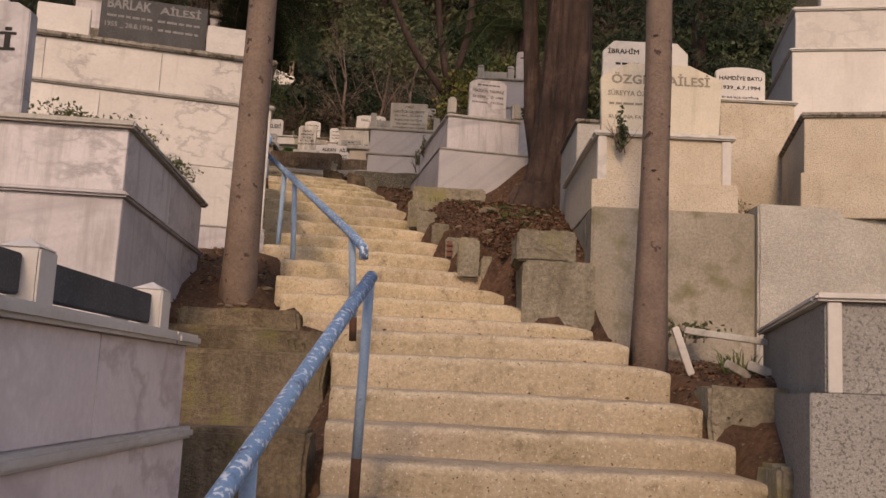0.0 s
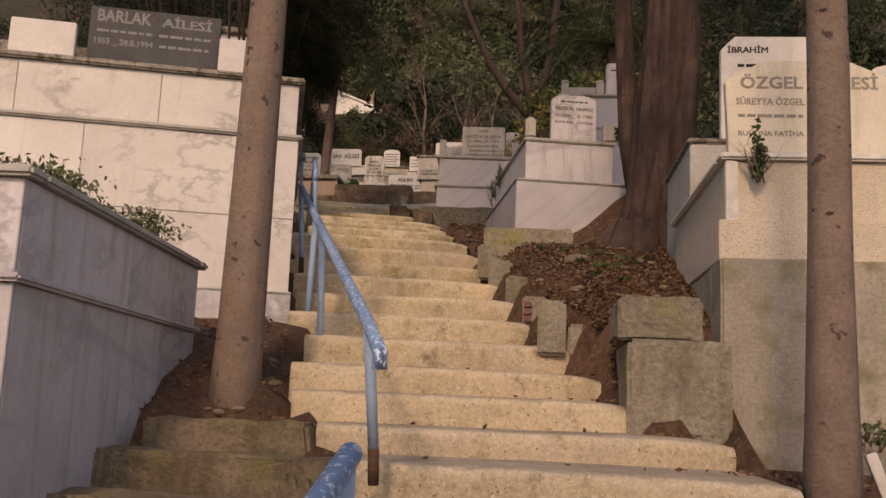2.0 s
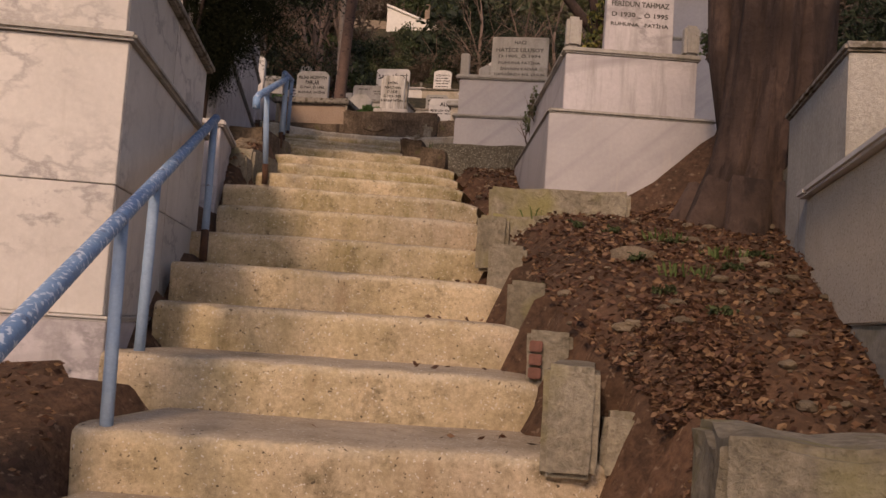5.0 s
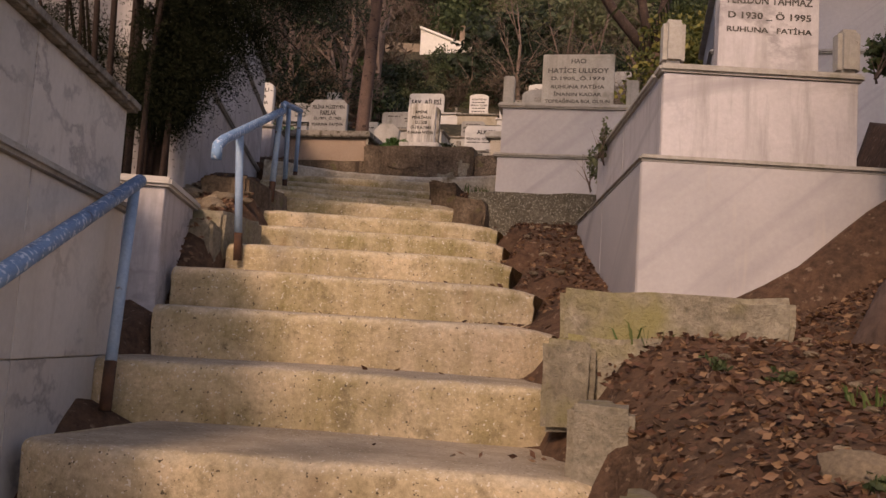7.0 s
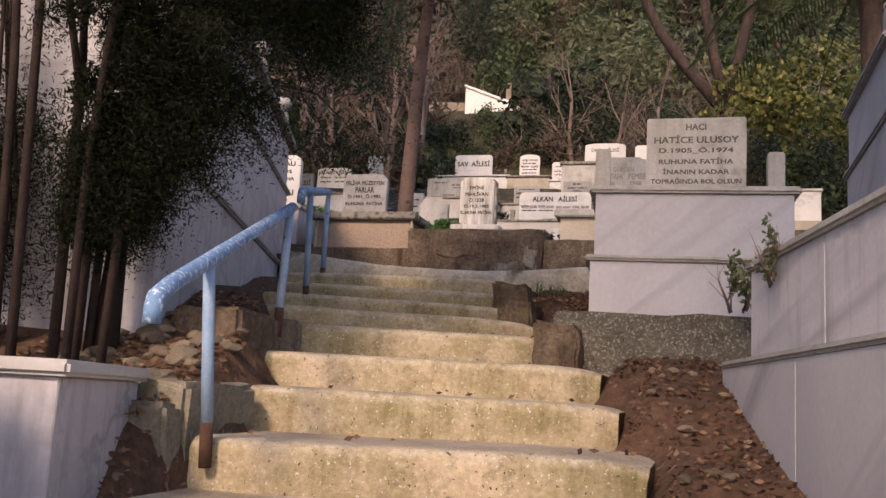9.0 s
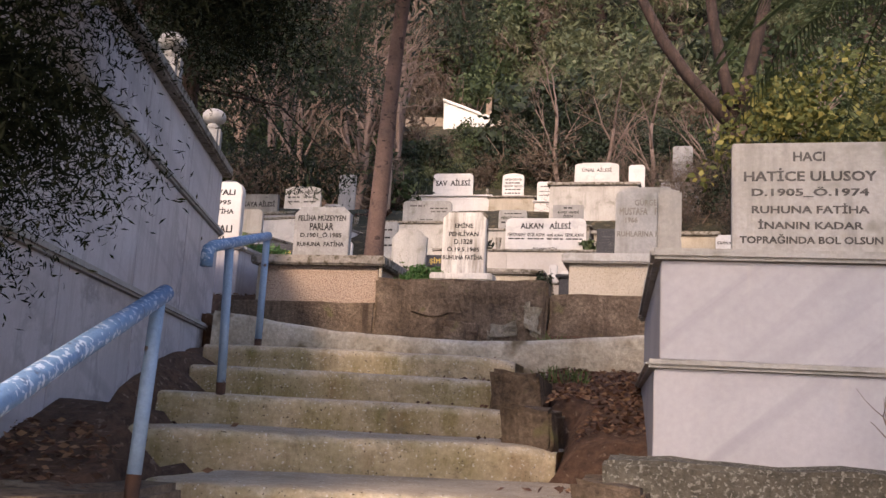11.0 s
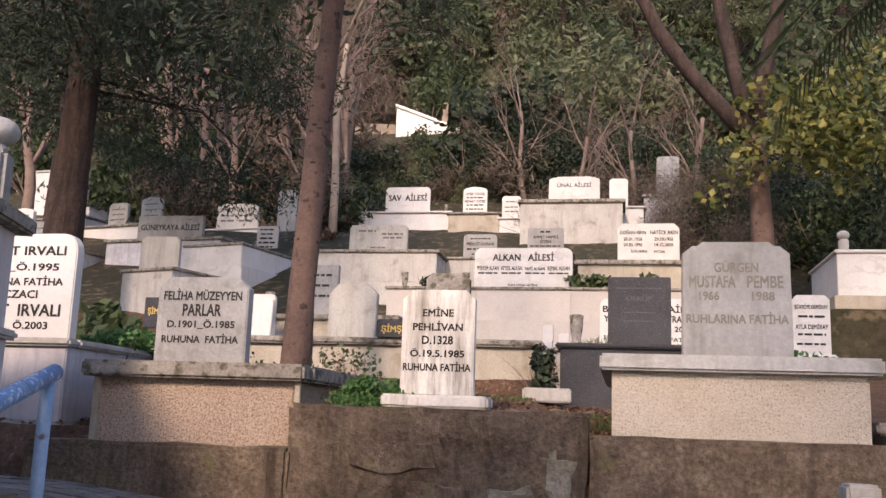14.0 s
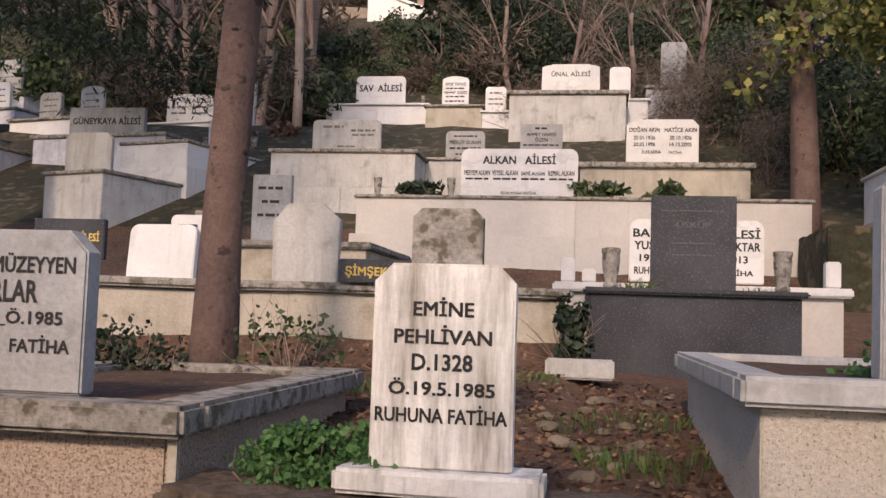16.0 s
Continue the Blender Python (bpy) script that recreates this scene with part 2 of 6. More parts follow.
M_TERRAZZO2 = surf("pink_terrazzo", (0.50, 0.385, 0.30), (0.42, 0.32, 0.25), 3, 0.85, 0.7, 70, 0.45, ((0.22, 0.14, 0.10), 120, 0.53, 0.60), ((0.30, 0.23, 0.17), 0.6, 0.85))
M_GRANITE = surf("speckled_granite", (0.34, 0.325, 0.305), (0.28, 0.265, 0.25), 3, 0.7, 0.4, 120, 0.5, ((0.13, 0.12, 0.115), 90, 0.55, 0.62), None)
M_COPING = surf("stained_coping", (0.36, 0.32, 0.275), (0.22, 0.195, 0.165), 9, 0.9, 0.5, 60, 0.5, ((0.10, 0.085, 0.06), 16, 0.50, 0.62), None, tint=0.12)
M_CREAM = surf("cream_render", (0.44, 0.38, 0.30), (0.33, 0.285, 0.22), 2.5, 0.88, 0.4, 60, 0.3, ((0.23, 0.19, 0.13), 5, 0.58, 0.76), ((0.24, 0.20, 0.15), 0.50, 0.80))
M_CREAMM = surf("cream_marble", (0.56, 0.50, 0.40), (0.47, 0.42, 0.335), 3, 0.6, 0.15, 60, 0.2, None, ((0.36, 0.31, 0.24), 0.5, 0.8))
M_STREAK = surf("streaked_pale_stone", (0.74, 0.685, 0.61), (0.62, 0.57, 0.50), 3, 0.75, 0.2, 60, 0.2, None, ((0.23, 0.195, 0.15), 0.46, 0.68))
M_PINE = surf("pine_bark", (0.15, 0.095, 0.075), (0.10, 0.066, 0.055), 6, 1.0, 0.8, 45, 0.4, ((0.045, 0.03, 0.025), 11, 0.62, 0.68), None)
M_INK = surf("black_lettering", (0.02, 0.018, 0.018), (0.03, 0.028, 0.026), 30, 0.7, 0, 50, 0.2)
M_INK_F = surf("faded_lettering", (0.07, 0.065, 0.06), (0.14, 0.13, 0.12), 30, 0.8, 0, 50, 0.2)
M_INK_P = surf("worn_lettering", (0.26, 0.23, 0.19), (0.19, 0.17, 0.14), 30, 0.8, 0, 50, 0.2)
M_INK_L = surf("pale_lettering", (0.24, 0.235, 0.23), (0.17, 0.165, 0.16), 30, 0.8, 0, 50, 0.2)
M_GOLD = surf("gold_lettering", (0.55, 0.37, 0.09), (0.4, 0.27, 0.06), 30, 0.45, 0, 50, 0.2)
M_SOIL = surf("soil", (0.15, 0.082, 0.05), (0.085, 0.052, 0.034), 2.5, 1.0, 1.0, 25, 0.7, ((0.19, 0.13, 0.09), 26, 0.62, 0.68), None)
# earth of the wood; its dark tone also paints a recess's shade
M_FLOOR_RECESS = surf("forest_floor_recess_shade", (0.055, 0.045, 0.028), (0.03, 0.032, 0.016), 0.8, 1.0, 1.0, 9, 0.6, ((0.10, 0.075, 0.045), 5, 0.55, 0.65), None)
M_BLUE = surf("chipped_blue_paint", (0.14, 0.25, 0.42), (0.20, 0.33, 0.50), 8, 0.55, 0.3, 90, 0.25, ((0.50, 0.58, 0.68), 52, 0.555, 0.60), ((0.06, 0.065, 0.10), 0.60, 0.70))
M_BLUE_L = surf("pale_blue_paint", (0.29, 0.385, 0.50), (0.22, 0.315, 0.44), 8, 0.55, 0.25, 90, 0.2, ((0.13, 0.09, 0.06), 14, 0.66, 0.72), None)
M_RUST = surf("rusty_steel", (0.11, 0.055, 0.033), (0.06, 0.034, 0.025), 20, 0.85, 0.4, 80, 0.4)
M_BARK = surf("smooth_bark", (0.235, 0.17, 0.135), (0.17, 0.125, 0.10), 5, 0.95, 0.6, 50, 0.35, ((0.065, 0.045, 0.036), 13, 0.645, 0.69), None)
M_BARK_D = surf("dark_furrowed_bark", (0.085, 0.055, 0.043), (0.05, 0.033, 0.027), 6, 1.0, 1.0, 20, 0.6, None, ((0.028, 0.02, 0.017), 0.45, 0.62))
M_BARK_O = surf("old_shaggy_bark", (0.115, 0.075, 0.06), (0.055, 0.037, 0.03), 4, 1.0, 1.0, 16, 0.6, None, ((0.035, 0.024, 0.02), 0.47, 0.6))
# bark darkened to paint in the shade among the conifer stems
M_STEM_SHADE = surf("shade_dark_conifer_stems", (0.05, 0.032, 0.026), (0.028, 0.019, 0.016), 6, 1.0, 0.6, 40, 0.4)
M_TWIG = surf("bare_twigs", (0.22, 0.155, 0.125), (0.14, 0.10, 0.08), 3, 1.0, 0.2, 30, 0.3)
M_PALE = surf("pale_bark", (0.36, 0.27, 0.2), (0.27, 0.2, 0.15), 4, 0.95, 0.3, 30, 0.3)
M_PEBBLE = surf("loose_stone", (0.29, 0.225, 0.155), (0.18, 0.14, 0.10), 9, 0.95, 0.6, 40, 0.3, tint=0.4)
M_PLASTER = surf("house_plaster", (0.72, 0.68, 0.62), (0.62, 0.58, 0.52), 0.5, 0.9, 0.1, 10, 0.15, None, ((0.45, 0.4, 0.34), 0.6, 0.9))
M_ROOF = surf("brown_rock_wall", (0.30, 0.23, 0.17), (0.2, 0.155, 0.115), 0.6, 0.95, 0.3, 6, 0.4)
M_BRICK = surf("red_brick", (0.21, 0.098, 0.074), (0.15, 0.072, 0.055), 14, 0.9, 0.4, 60, 0.3)
L_DARK = leafy("dark_needles", (0.014, 0.02, 0.012), (0.024, 0.034, 0.018), (0.04, 0.055, 0.028), 0.15)
# the conifer's shade put into its colour: near black, no gloss
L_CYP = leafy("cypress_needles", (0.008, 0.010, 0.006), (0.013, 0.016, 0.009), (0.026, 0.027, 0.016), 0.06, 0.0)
L_SHRUB = leafy("shrub_leaves", (0.03, 0.044, 0.018), (0.055, 0.075, 0.03), (0.10, 0.12, 0.052), 0.3)
L_OLIVE = leafy("olive_leaves", (0.07, 0.08, 0.04), (0.10, 0.112, 0.055), (0.16, 0.165, 0.085), 0.3)
L_YELLOW = leafy("yellowing_leaves", (0.05, 0.064, 0.018), (0.105, 0.112, 0.03), (0.25, 0.215, 0.06), 0.3)
L_BROWN = leafy("brown_undergrowth", (0.07, 0.05, 0.036), (0.11, 0.08, 0.058), (0.16, 0.12, 0.086), 0.15)
L_GRASS = leafy("grass_blades", (0.05, 0.085, 0.022), (0.08, 0.12, 0.035), (0.13, 0.15, 0.06), 0.3)
L_HERB = leafy("herb_leaves", (0.045, 0.11, 0.03), (0.075, 0.16, 0.045), (0.11, 0.2, 0.065), 0.3)
L_LITTER = leafy("dead_leaves", (0.04, 0.02, 0.013), (0.105, 0.052, 0.032), (0.23, 0.14, 0.08), 0.1)


# ---------------------------------------------------------------- mesh helpers
def mesh_of(name, verts, faces, smooth=False):
    me = bpy.data.meshes.new(name)
    me.from_pydata(verts, [], faces)
    if smooth:
        me.polygons.foreach_set("use_smooth", [True] * len(me.polygons))
    me.update()
    return me


def part(name, shape, material, parent, label=""):
    """Links a bmesh or mesh as one mesh object under a thing or a part."""
    if isinstance(shape, bmesh.types.BMesh):
        me = bpy.data.meshes.new(name)
        shape.to_mesh(me)
        shape.free()
    else:
        me = shape
    if material and not me.materials:
        me.materials.append(material)
    ob = new(name, me)
    ob.parent = parent
    if label:
        ob["label"] = label
    return ob


def thing(name, label, category, m=None, group="", kind=""):
    ob = new(name)
    ob.empty_display_size = 0.1
    ob.matrix_basis = m if m is not None else Matrix()
    return tagged(ob, label, category, group, kind)


def box(x0, x1, y0, y1, z0, z1, bevel=0.008, bm=None, rough=0.0, cuts=0):
    own = bmesh.new()
    r = bmesh.ops.create_cube(own, size=1)
    for v in r["verts"]:
        v.co = (x0 + (v.co.x + 0.5) * (x1 - x0), y0 + (v.co.y + 0.5) * (y1 - y0), z0 + (v.co.z + 0.5) * (z1 - z0))
    if bevel:
        bmesh.ops.bevel(own, geom=own.edges[:], offset=bevel, segments=2, affect="EDGES", clamp_overlap=True)
    if cuts:
        bmesh.ops.subdivide_edges(own, edges=[e for e in own.edges if e.calc_length() > 0.1], cuts=cuts, use_grid_fill=True)
    if rough:
        for v in own.verts:
            v.co += noise.noise_vector(v.co * 6.0) * rough + noise.noise_vector(v.co * 21.0) * rough * 0.35
    if bm is None:
        return own
    tmp = bpy.data.meshes.new("tmp")
    own.to_mesh(tmp)
    own.free()
    bm.from_mesh(tmp)
    bpy.data.meshes.remove(tmp)
    return bm


def tube_into(verts, faces, pts, radii, sides=6, wobble=0.0):
    pts = [Vector(p) for p in pts]
    base = len(verts)
    n = len(pts)
    for i, p in enumerate(pts):
        d = (pts[min(i + 1, n - 1)] - pts[max(i - 1, 0)])
        d = d.normalized() if d.length > 1e-6 else Vector((0, 0, 1))
        ref = Vector((1, 0, 0)) if abs(d.x) < 0.8 else Vector((0, 1, 0))
        u = d.cross(ref).normalized()
        w = d.cross(u)
        for k in range(sides):
            a = 2 * math.pi * k / sides
            q = u * math.cos(a) + w * math.sin(a)
            r = radii[i]
            if wobble:
                r *= 1 + wobble * noise.noise(Vector((q.x * 1.6, q.y * 1.6, p.z * 1.1 + i * 0.11)) * 1.3)
            verts.append(tuple(p + q * r))
    for i in range(n - 1):
        for k in range(sides):
            a, b = base + i * sides + k, base + i * sides + (k + 1) % sides
            faces.append((a, b, b + sides, a + sides))
    faces.append(tuple(base + k for k in range(sides))[::-1])
    faces.append(tuple(base + (n - 1) * sides + k for k in range(sides)))


def tube(name, pts, radii, sides=8, wobble=0.0):
    v, f = [], []
    tube_into(v, f, pts, radii, sides, wobble)
    return mesh_of(name, v, f, True)


def leaf_mesh(name, centres, size, rng, aspect=0.5, up=0.0, direction=None):
    """Small folded leaves at the centres (N x 3 array): each is an island of two triangles."""
    n = len(centres)
    a = rng.normal(size=(n, 3))
    if direction is not None:
        a = a * 0.45 + direction
    a[:, 2] += up
    a /= np.linalg.norm(a, axis=1)[:, None]
    b = np.cross(a, rng.normal(size=(n, 3)))
    b /= np.linalg.norm(b, axis=1)[:, None]
    s = size * rng.uniform(0.6, 1.4, (n, 1))
    c = np.cross(a, b)
    v = np.stack([centres - a * s, centres + b * s * aspect + c * s * 0.1, centres + a * s, centres - b * s * aspect + c * s * 0.1], 1).reshape(-1, 3)
    f = np.arange(4 * n).reshape(-1, 4)
    return mesh_of(name, v.tolist(), f.tolist())


def blob_points(rng, n, centre, radius, lumps=9, shell=0.55):
    """Points in an uneven crown made of overlapping lumps."""
    c = rng.normal(size=(lumps, 3))
    c /= np.linalg.norm(c, axis=1)[:, None]
    c *= rng.uniform(0.25, 0.8, (lumps, 1))
    k = rng.integers(0, lumps, n)
    d = rng.normal(size=(n, 3))
    d /= np.linalg.norm(d, axis=1)[:, None]
    d *= (rng.uniform(shell, 1.0, (n, 1))) * rng.uniform(0.3, 0.55, lumps)[k][:, None]
    return np.asarray(centre) + (c[k] + d) * np.asarray(radius)


# ---------------------------------------------------------------- lettering
def text_bmesh(lines, w, h, front):
    """Lettering on an upright face at y = front: rows of (text, height of its middle 0 to 1, letter height, share of the width). A text of None is a row of plain bars."""
    bm = bmesh.new()
    for row in lines:
        body, zc, size, share = row[:4]
        xc = row[4] if len(row) > 4 else 0.0
        if body is None:
            # a row that cannot be read: bars as long as its words
            dash = random.Random(int(1000 * (w + zc + share)))
            x, end = xc * w - share * w / 2, xc * w + share * w / 2
            while x < end - size * 0.4:
                stop = min(end, x + size * dash.uniform(1.2, 3.4))
                box(x, stop, front - 0.003, front + 0.001, zc * h - size * 0.36, zc * h + size * 0.36, 0, bm)
                x = stop + size * 0.5
            continue
        cu = bpy.data.curves.new("lettering", "FONT")
        cu.body, cu.size, cu.align_x, cu.align_y, cu.resolution_u = body, 1.0, "CENTER", "CENTER", 2
        cu.extrude, cu.offset = 0.0, 0.0
        ob = bpy.data.objects.new("lettering", cu)
        scene.collection.objects.link(ob)
        me = bpy.data.meshes.new_from_object(ob)
        bpy.data.objects.remove(ob)
        bpy.data.curves.remove(cu)
        if len(me.vertices):
            co = np.array([v.co[:] for v in me.vertices])
            lo, hi = co.min(0), co.max(0)
            sx, sz = share * w / (hi[0] - lo[0]), size / (hi[1] - lo[1])
            mid = (lo + hi) / 2
            # a bold face: four strokes set side by side
            for k, (shift, rise) in enumerate(((-0.026, -0.022), (0.026, -0.022), (-0.026, 0.022), (0.026, 0.022))):
                for v, q in zip(me.vertices, co):
                    v.co = ((q[0] - mid[0] + shift) * sx + xc * w, front - 0.0015 - 0.0004 * k, (q[1] - mid[1] + rise) * sz + zc * h)
                bm.from_mesh(me)
        bpy.data.meshes.remove(me)
    return bm


def profile(shape, w, h):
    a = w / 2
    if shape == "chamfer":
        c = min(w, h) * 0.13
        return [(-a, 0), (a, 0), (a, h - c), (a - c, h), (-a + c, h), (-a, h - c)]
    if shape == "round":
        r = min(w, h) * 0.16
        arc = [(a - r + r * math.cos(t), h - r + r * math.sin(t)) for t in np.linspace(0, math.pi / 2, 6)]
        return [(-a, 0), (a, 0)] + arc + [(-x, z) for x, z in arc[::-1]]
    if shape == "arch":
        return [(-a, 0), (a, 0), (a, h * 0.86)] + [(a * math.cos(t), h * 0.86 + h * 0.14 * math.sin(t)) for t in np.linspace(0.2, math.pi - 0.2, 9)] + [(-a, h * 0.86)]
    if shape == "shoulder":
        r = w * 0.1
        return [(-a, 0), (a, 0), (a * 0.98, h * 0.9), (a - r, h * 0.965), (a * 0.68, h * 0.965), (a * 0.64, h), (-a * 0.64, h), (-a * 0.68, h * 0.965), (-a + r, h * 0.965), (-a * 0.98, h * 0.9)]
    if shape == "peak":
        return [(-a, 0), (a, 0), (a * 1.06, h * 0.8), (a * 0.5, h), (-a * 0.55, h), (-a * 1.03, h * 0.78)]
    if shape == "taper":
        return [(-a * 1.04, 0), (a * 1.04, 0), (a * 0.9, h), (-a * 0.9, h)]
    return [(-a, 0), (a, 0), (a, h), (-a, h)]


def slab(shape, w, h, d, bevel=0.006):
    bm = bmesh.new()
    pr = profile(shape, w, h)
    f = [bm.verts.new((x, 0, z)) for x, z in pr]
    k = [bm.verts.new((x, d, z)) for x, z in pr]
    bm.faces.new(f)
    bm.faces.new(k[::-1])
    n = len(pr)
    for i in range(n):
        bm.faces.new((f[i], k[i], k[(i + 1) % n], f[(i + 1) % n]))
    bmesh.ops.recalc_face_normals(bm, faces=bm.faces)
    sharp = [e for e in bm.edges if e.calc_face_angle(0) > 1.0]
    bmesh.ops.bevel(bm, geom=sharp, offset=bevel, segments=2, affect="EDGES", clamp_overlap=True)
    return bm


def headstone(label, x, y, z, w, h, d, shape, material, lines=(), ink=None, turn=0, lean=0, base=None, group="headstones"):
    t = thing("headstone", label, "headstone", pose(x, y, z, lean, 0, turn), group)
    part("stone", slab(shape, w, h, d), material, t)
    for row in lines:
        part("inscription", text_bmesh([row], w, h, 0), ink or M_INK, t)["kind"] = "stuff"
    if base:
        bw, bd, bh = base
        part("base", box(-bw / 2, bw / 2, -(bd - d) / 2, d + (bd - d) / 2, -bh, 0.002, 0.01, None, 0.004, 2), material, t)
    return t


def tomb(label, x, y, turn, w, d, tiers, group="tombs", soil=None):
    """A box tomb. x, y: its front corner on the left; turn: degrees. tiers: (part name, bottom, top, inset, material[, panels across the front])."""
    z = tiers[0][1]
    t = thing("tomb", label, "tomb", pose(x, y, z, 0, 0, turn), group)
    for row in tiers:
        name, z0, z1, inset, material = row[:5]
        panels = row[5] if len(row) > 5 else 0
        i = inset
        b = 0.012 if name in ("cap", "ledge") else 0.006
        if panels:
            part("core", box(i + 0.02, w - i - 0.02, i + 0.02, d - i - 0.02, z0 - z, z1 - z, 0), material, t)
            pw = (w - 2 * i) / panels
            for k in range(panels):
                part("panel", box(i + k * pw + 0.002, i + (k + 1) * pw - 0.002, i, i + 0.018, z0 - z + 0.002, z1 - z - 0.002, 0.003), material, t)
            n = max(1, round((d - 2 * i) / 1.1))
            pd = (d - 2 * i - 0.04) / n
            for side in (i, w - i - 0.018):
                for k in range(n):
                    part("panel", box(side, side + 0.018, i + 0.02 + k * pd + 0.002, i + 0.02 + (k + 1) * pd - 0.002, z0 - z + 0.002, z1 - z - 0.002, 0.003), material, t)
        elif name == "cap" and soil:
            c = soil
            for x0, x1, y0, y1 in ((i, w - i, i, i + c), (i, w - i, d - i - c, d - i), (i, i + c, i + c + 0.002, d - i - c - 0.002), (w - i - c, w - i, i + c + 0.002, d - i - c - 0.002)):
                part("coping", box(x0, x1, y0, y1, z0 - z, z1 - z, b), material, t)
            part("soil", box(i + c, w - i - c, i + c, d - i - c, z0 - z - 0.05, z1 - z - 0.03, 0, None, 0.01, 4), M_SOIL, t, "brown grave soil")
        else:
            part(name, box(i, w - i, i, d - i, z0 - z, z1 - z, b, None, 0.0025 if material in (M_COPING, M_CREAM, M_TERRAZZO) else 0, 4 if material in (M_COPING, M_CREAM, M_TERRAZZO) else 0), material, t)
    return t


# ---------------------------------------------------------------- the flight of steps
# height, left end (x, y), right end (x, y) of each worn front edge
STEPS = [
    (0.20, -0.50, 2.10, 1.60, 2.15), (0.38, -0.50, 2.45, 1.60, 2.50), (0.56, -0.50, 2.80, 1.60, 2.85), (0.74, -0.50, 3.15, 1.60, 3.20),
    (0.90, -0.50, 3.50, 1.58, 3.56), (1.06, -0.51, 3.88, 1.55, 3.98), (1.21, -0.52, 4.26, 1.50, 4.38), (1.36, -0.56, 4.62, 1.43, 4.62),
    (1.525, -0.59, 4.98, 1.33, 4.84), (1.715, -0.63, 5.32, 1.22, 5.08), (1.86, -0.68, 5.60, 1.06, 5.45), (1.985, -0.93, 6.12, 0.96, 6.15),
    (2.14, -1.15, 6.48, 0.55, 6.60), (2.29, -1.25, 6.80, 0.43, 7.14), (2.48, -1.32, 7.36, 0.35, 7.75), (2.68, -1.60, 8.00, 0.08, 8.30),
    (2.88, -1.72, 8.62, -0.05, 8.82), (3.08, -1.86, 9.04, -0.21, 9.36), (3.30, -2.22, 9.80, -0.38, 10.05), (3.52, -2.20, 10.33, -0.52, 10.62),
    (3.72, -2.36, 10.78, -0.66, 11.15), (3.90, -2.36, 11.35, -0.86, 11.70), (4.08, -2.46, 11.98, -1.01, 12.38), (4.25, -2.66, 12.52, -1.14, 12.94),
    (4.42, -2.86, 13.03, -1.44, 13.42), (4.57, -3.25, 13.55, -1.68, 14.22), (4.715, -3.50, 14.18, -1.90, 14.86), (4.87, -3.72, 14.88, -2.05, 15.36),
    (5.02, -3.95, 15.45, -2.10, 15.72),
]
ST_Y = [(s[2] + s[4]) / 2 for s in STEPS]
ST_Z = [s[0] for s in STEPS]


def stair_at(y):
    """Left and right edge and height of the flight at y."""
    return (float(np.interp(y, [s[2] for s in STEPS], [s[1] for s in STEPS])), float(np.interp(y, [s[4] for s in STEPS], [s[3] for s in STEPS])), float(np.interp(y, ST_Y, ST_Z)))


def tread_ends(x, y):
    """Left and right end of the tread that lies under x, y."""
    k = 0
    for i, (_, xl, yl, xr, yr) in enumerate(STEPS):
        if y >= yl + (yr - yl) * (x - xl) / (xr - xl):
            k = i
    return STEPS[k][1], STEPS[k][3]


HILL_Y = [-600, -60, -8, 1.4, 2.0, 4.0, 5.5, 7.0, 9.0, 11.0, 13.0, 15.0, 16.2, 16.9, 17.05, 19.9, 20.15, 24.9, 25.4, 26.9, 28.0, 29.6, 30.7, 33.5, 36.5, 40, 50, 60, 75, 100, 150, 600]
HILL_Z = [-30, -14, -1.2, 0.0, 0.1, 1.05, 1.7, 2.2, 2.9, 3.62, 4.28, 4.84, 5.02, 5.04, 5.48, 5.78, 6.1, 6.4, 6.55, 7.35, 7.8, 8.5, 9.3, 9.6, 10.25, 12.4, 18, 24.5, 35, 50, 66, 90]


def ease(a, b, v):
    u = min(1.0, max(0.0, (v - a) / (b - a)))
    return u * u * (3 - 2 * u)


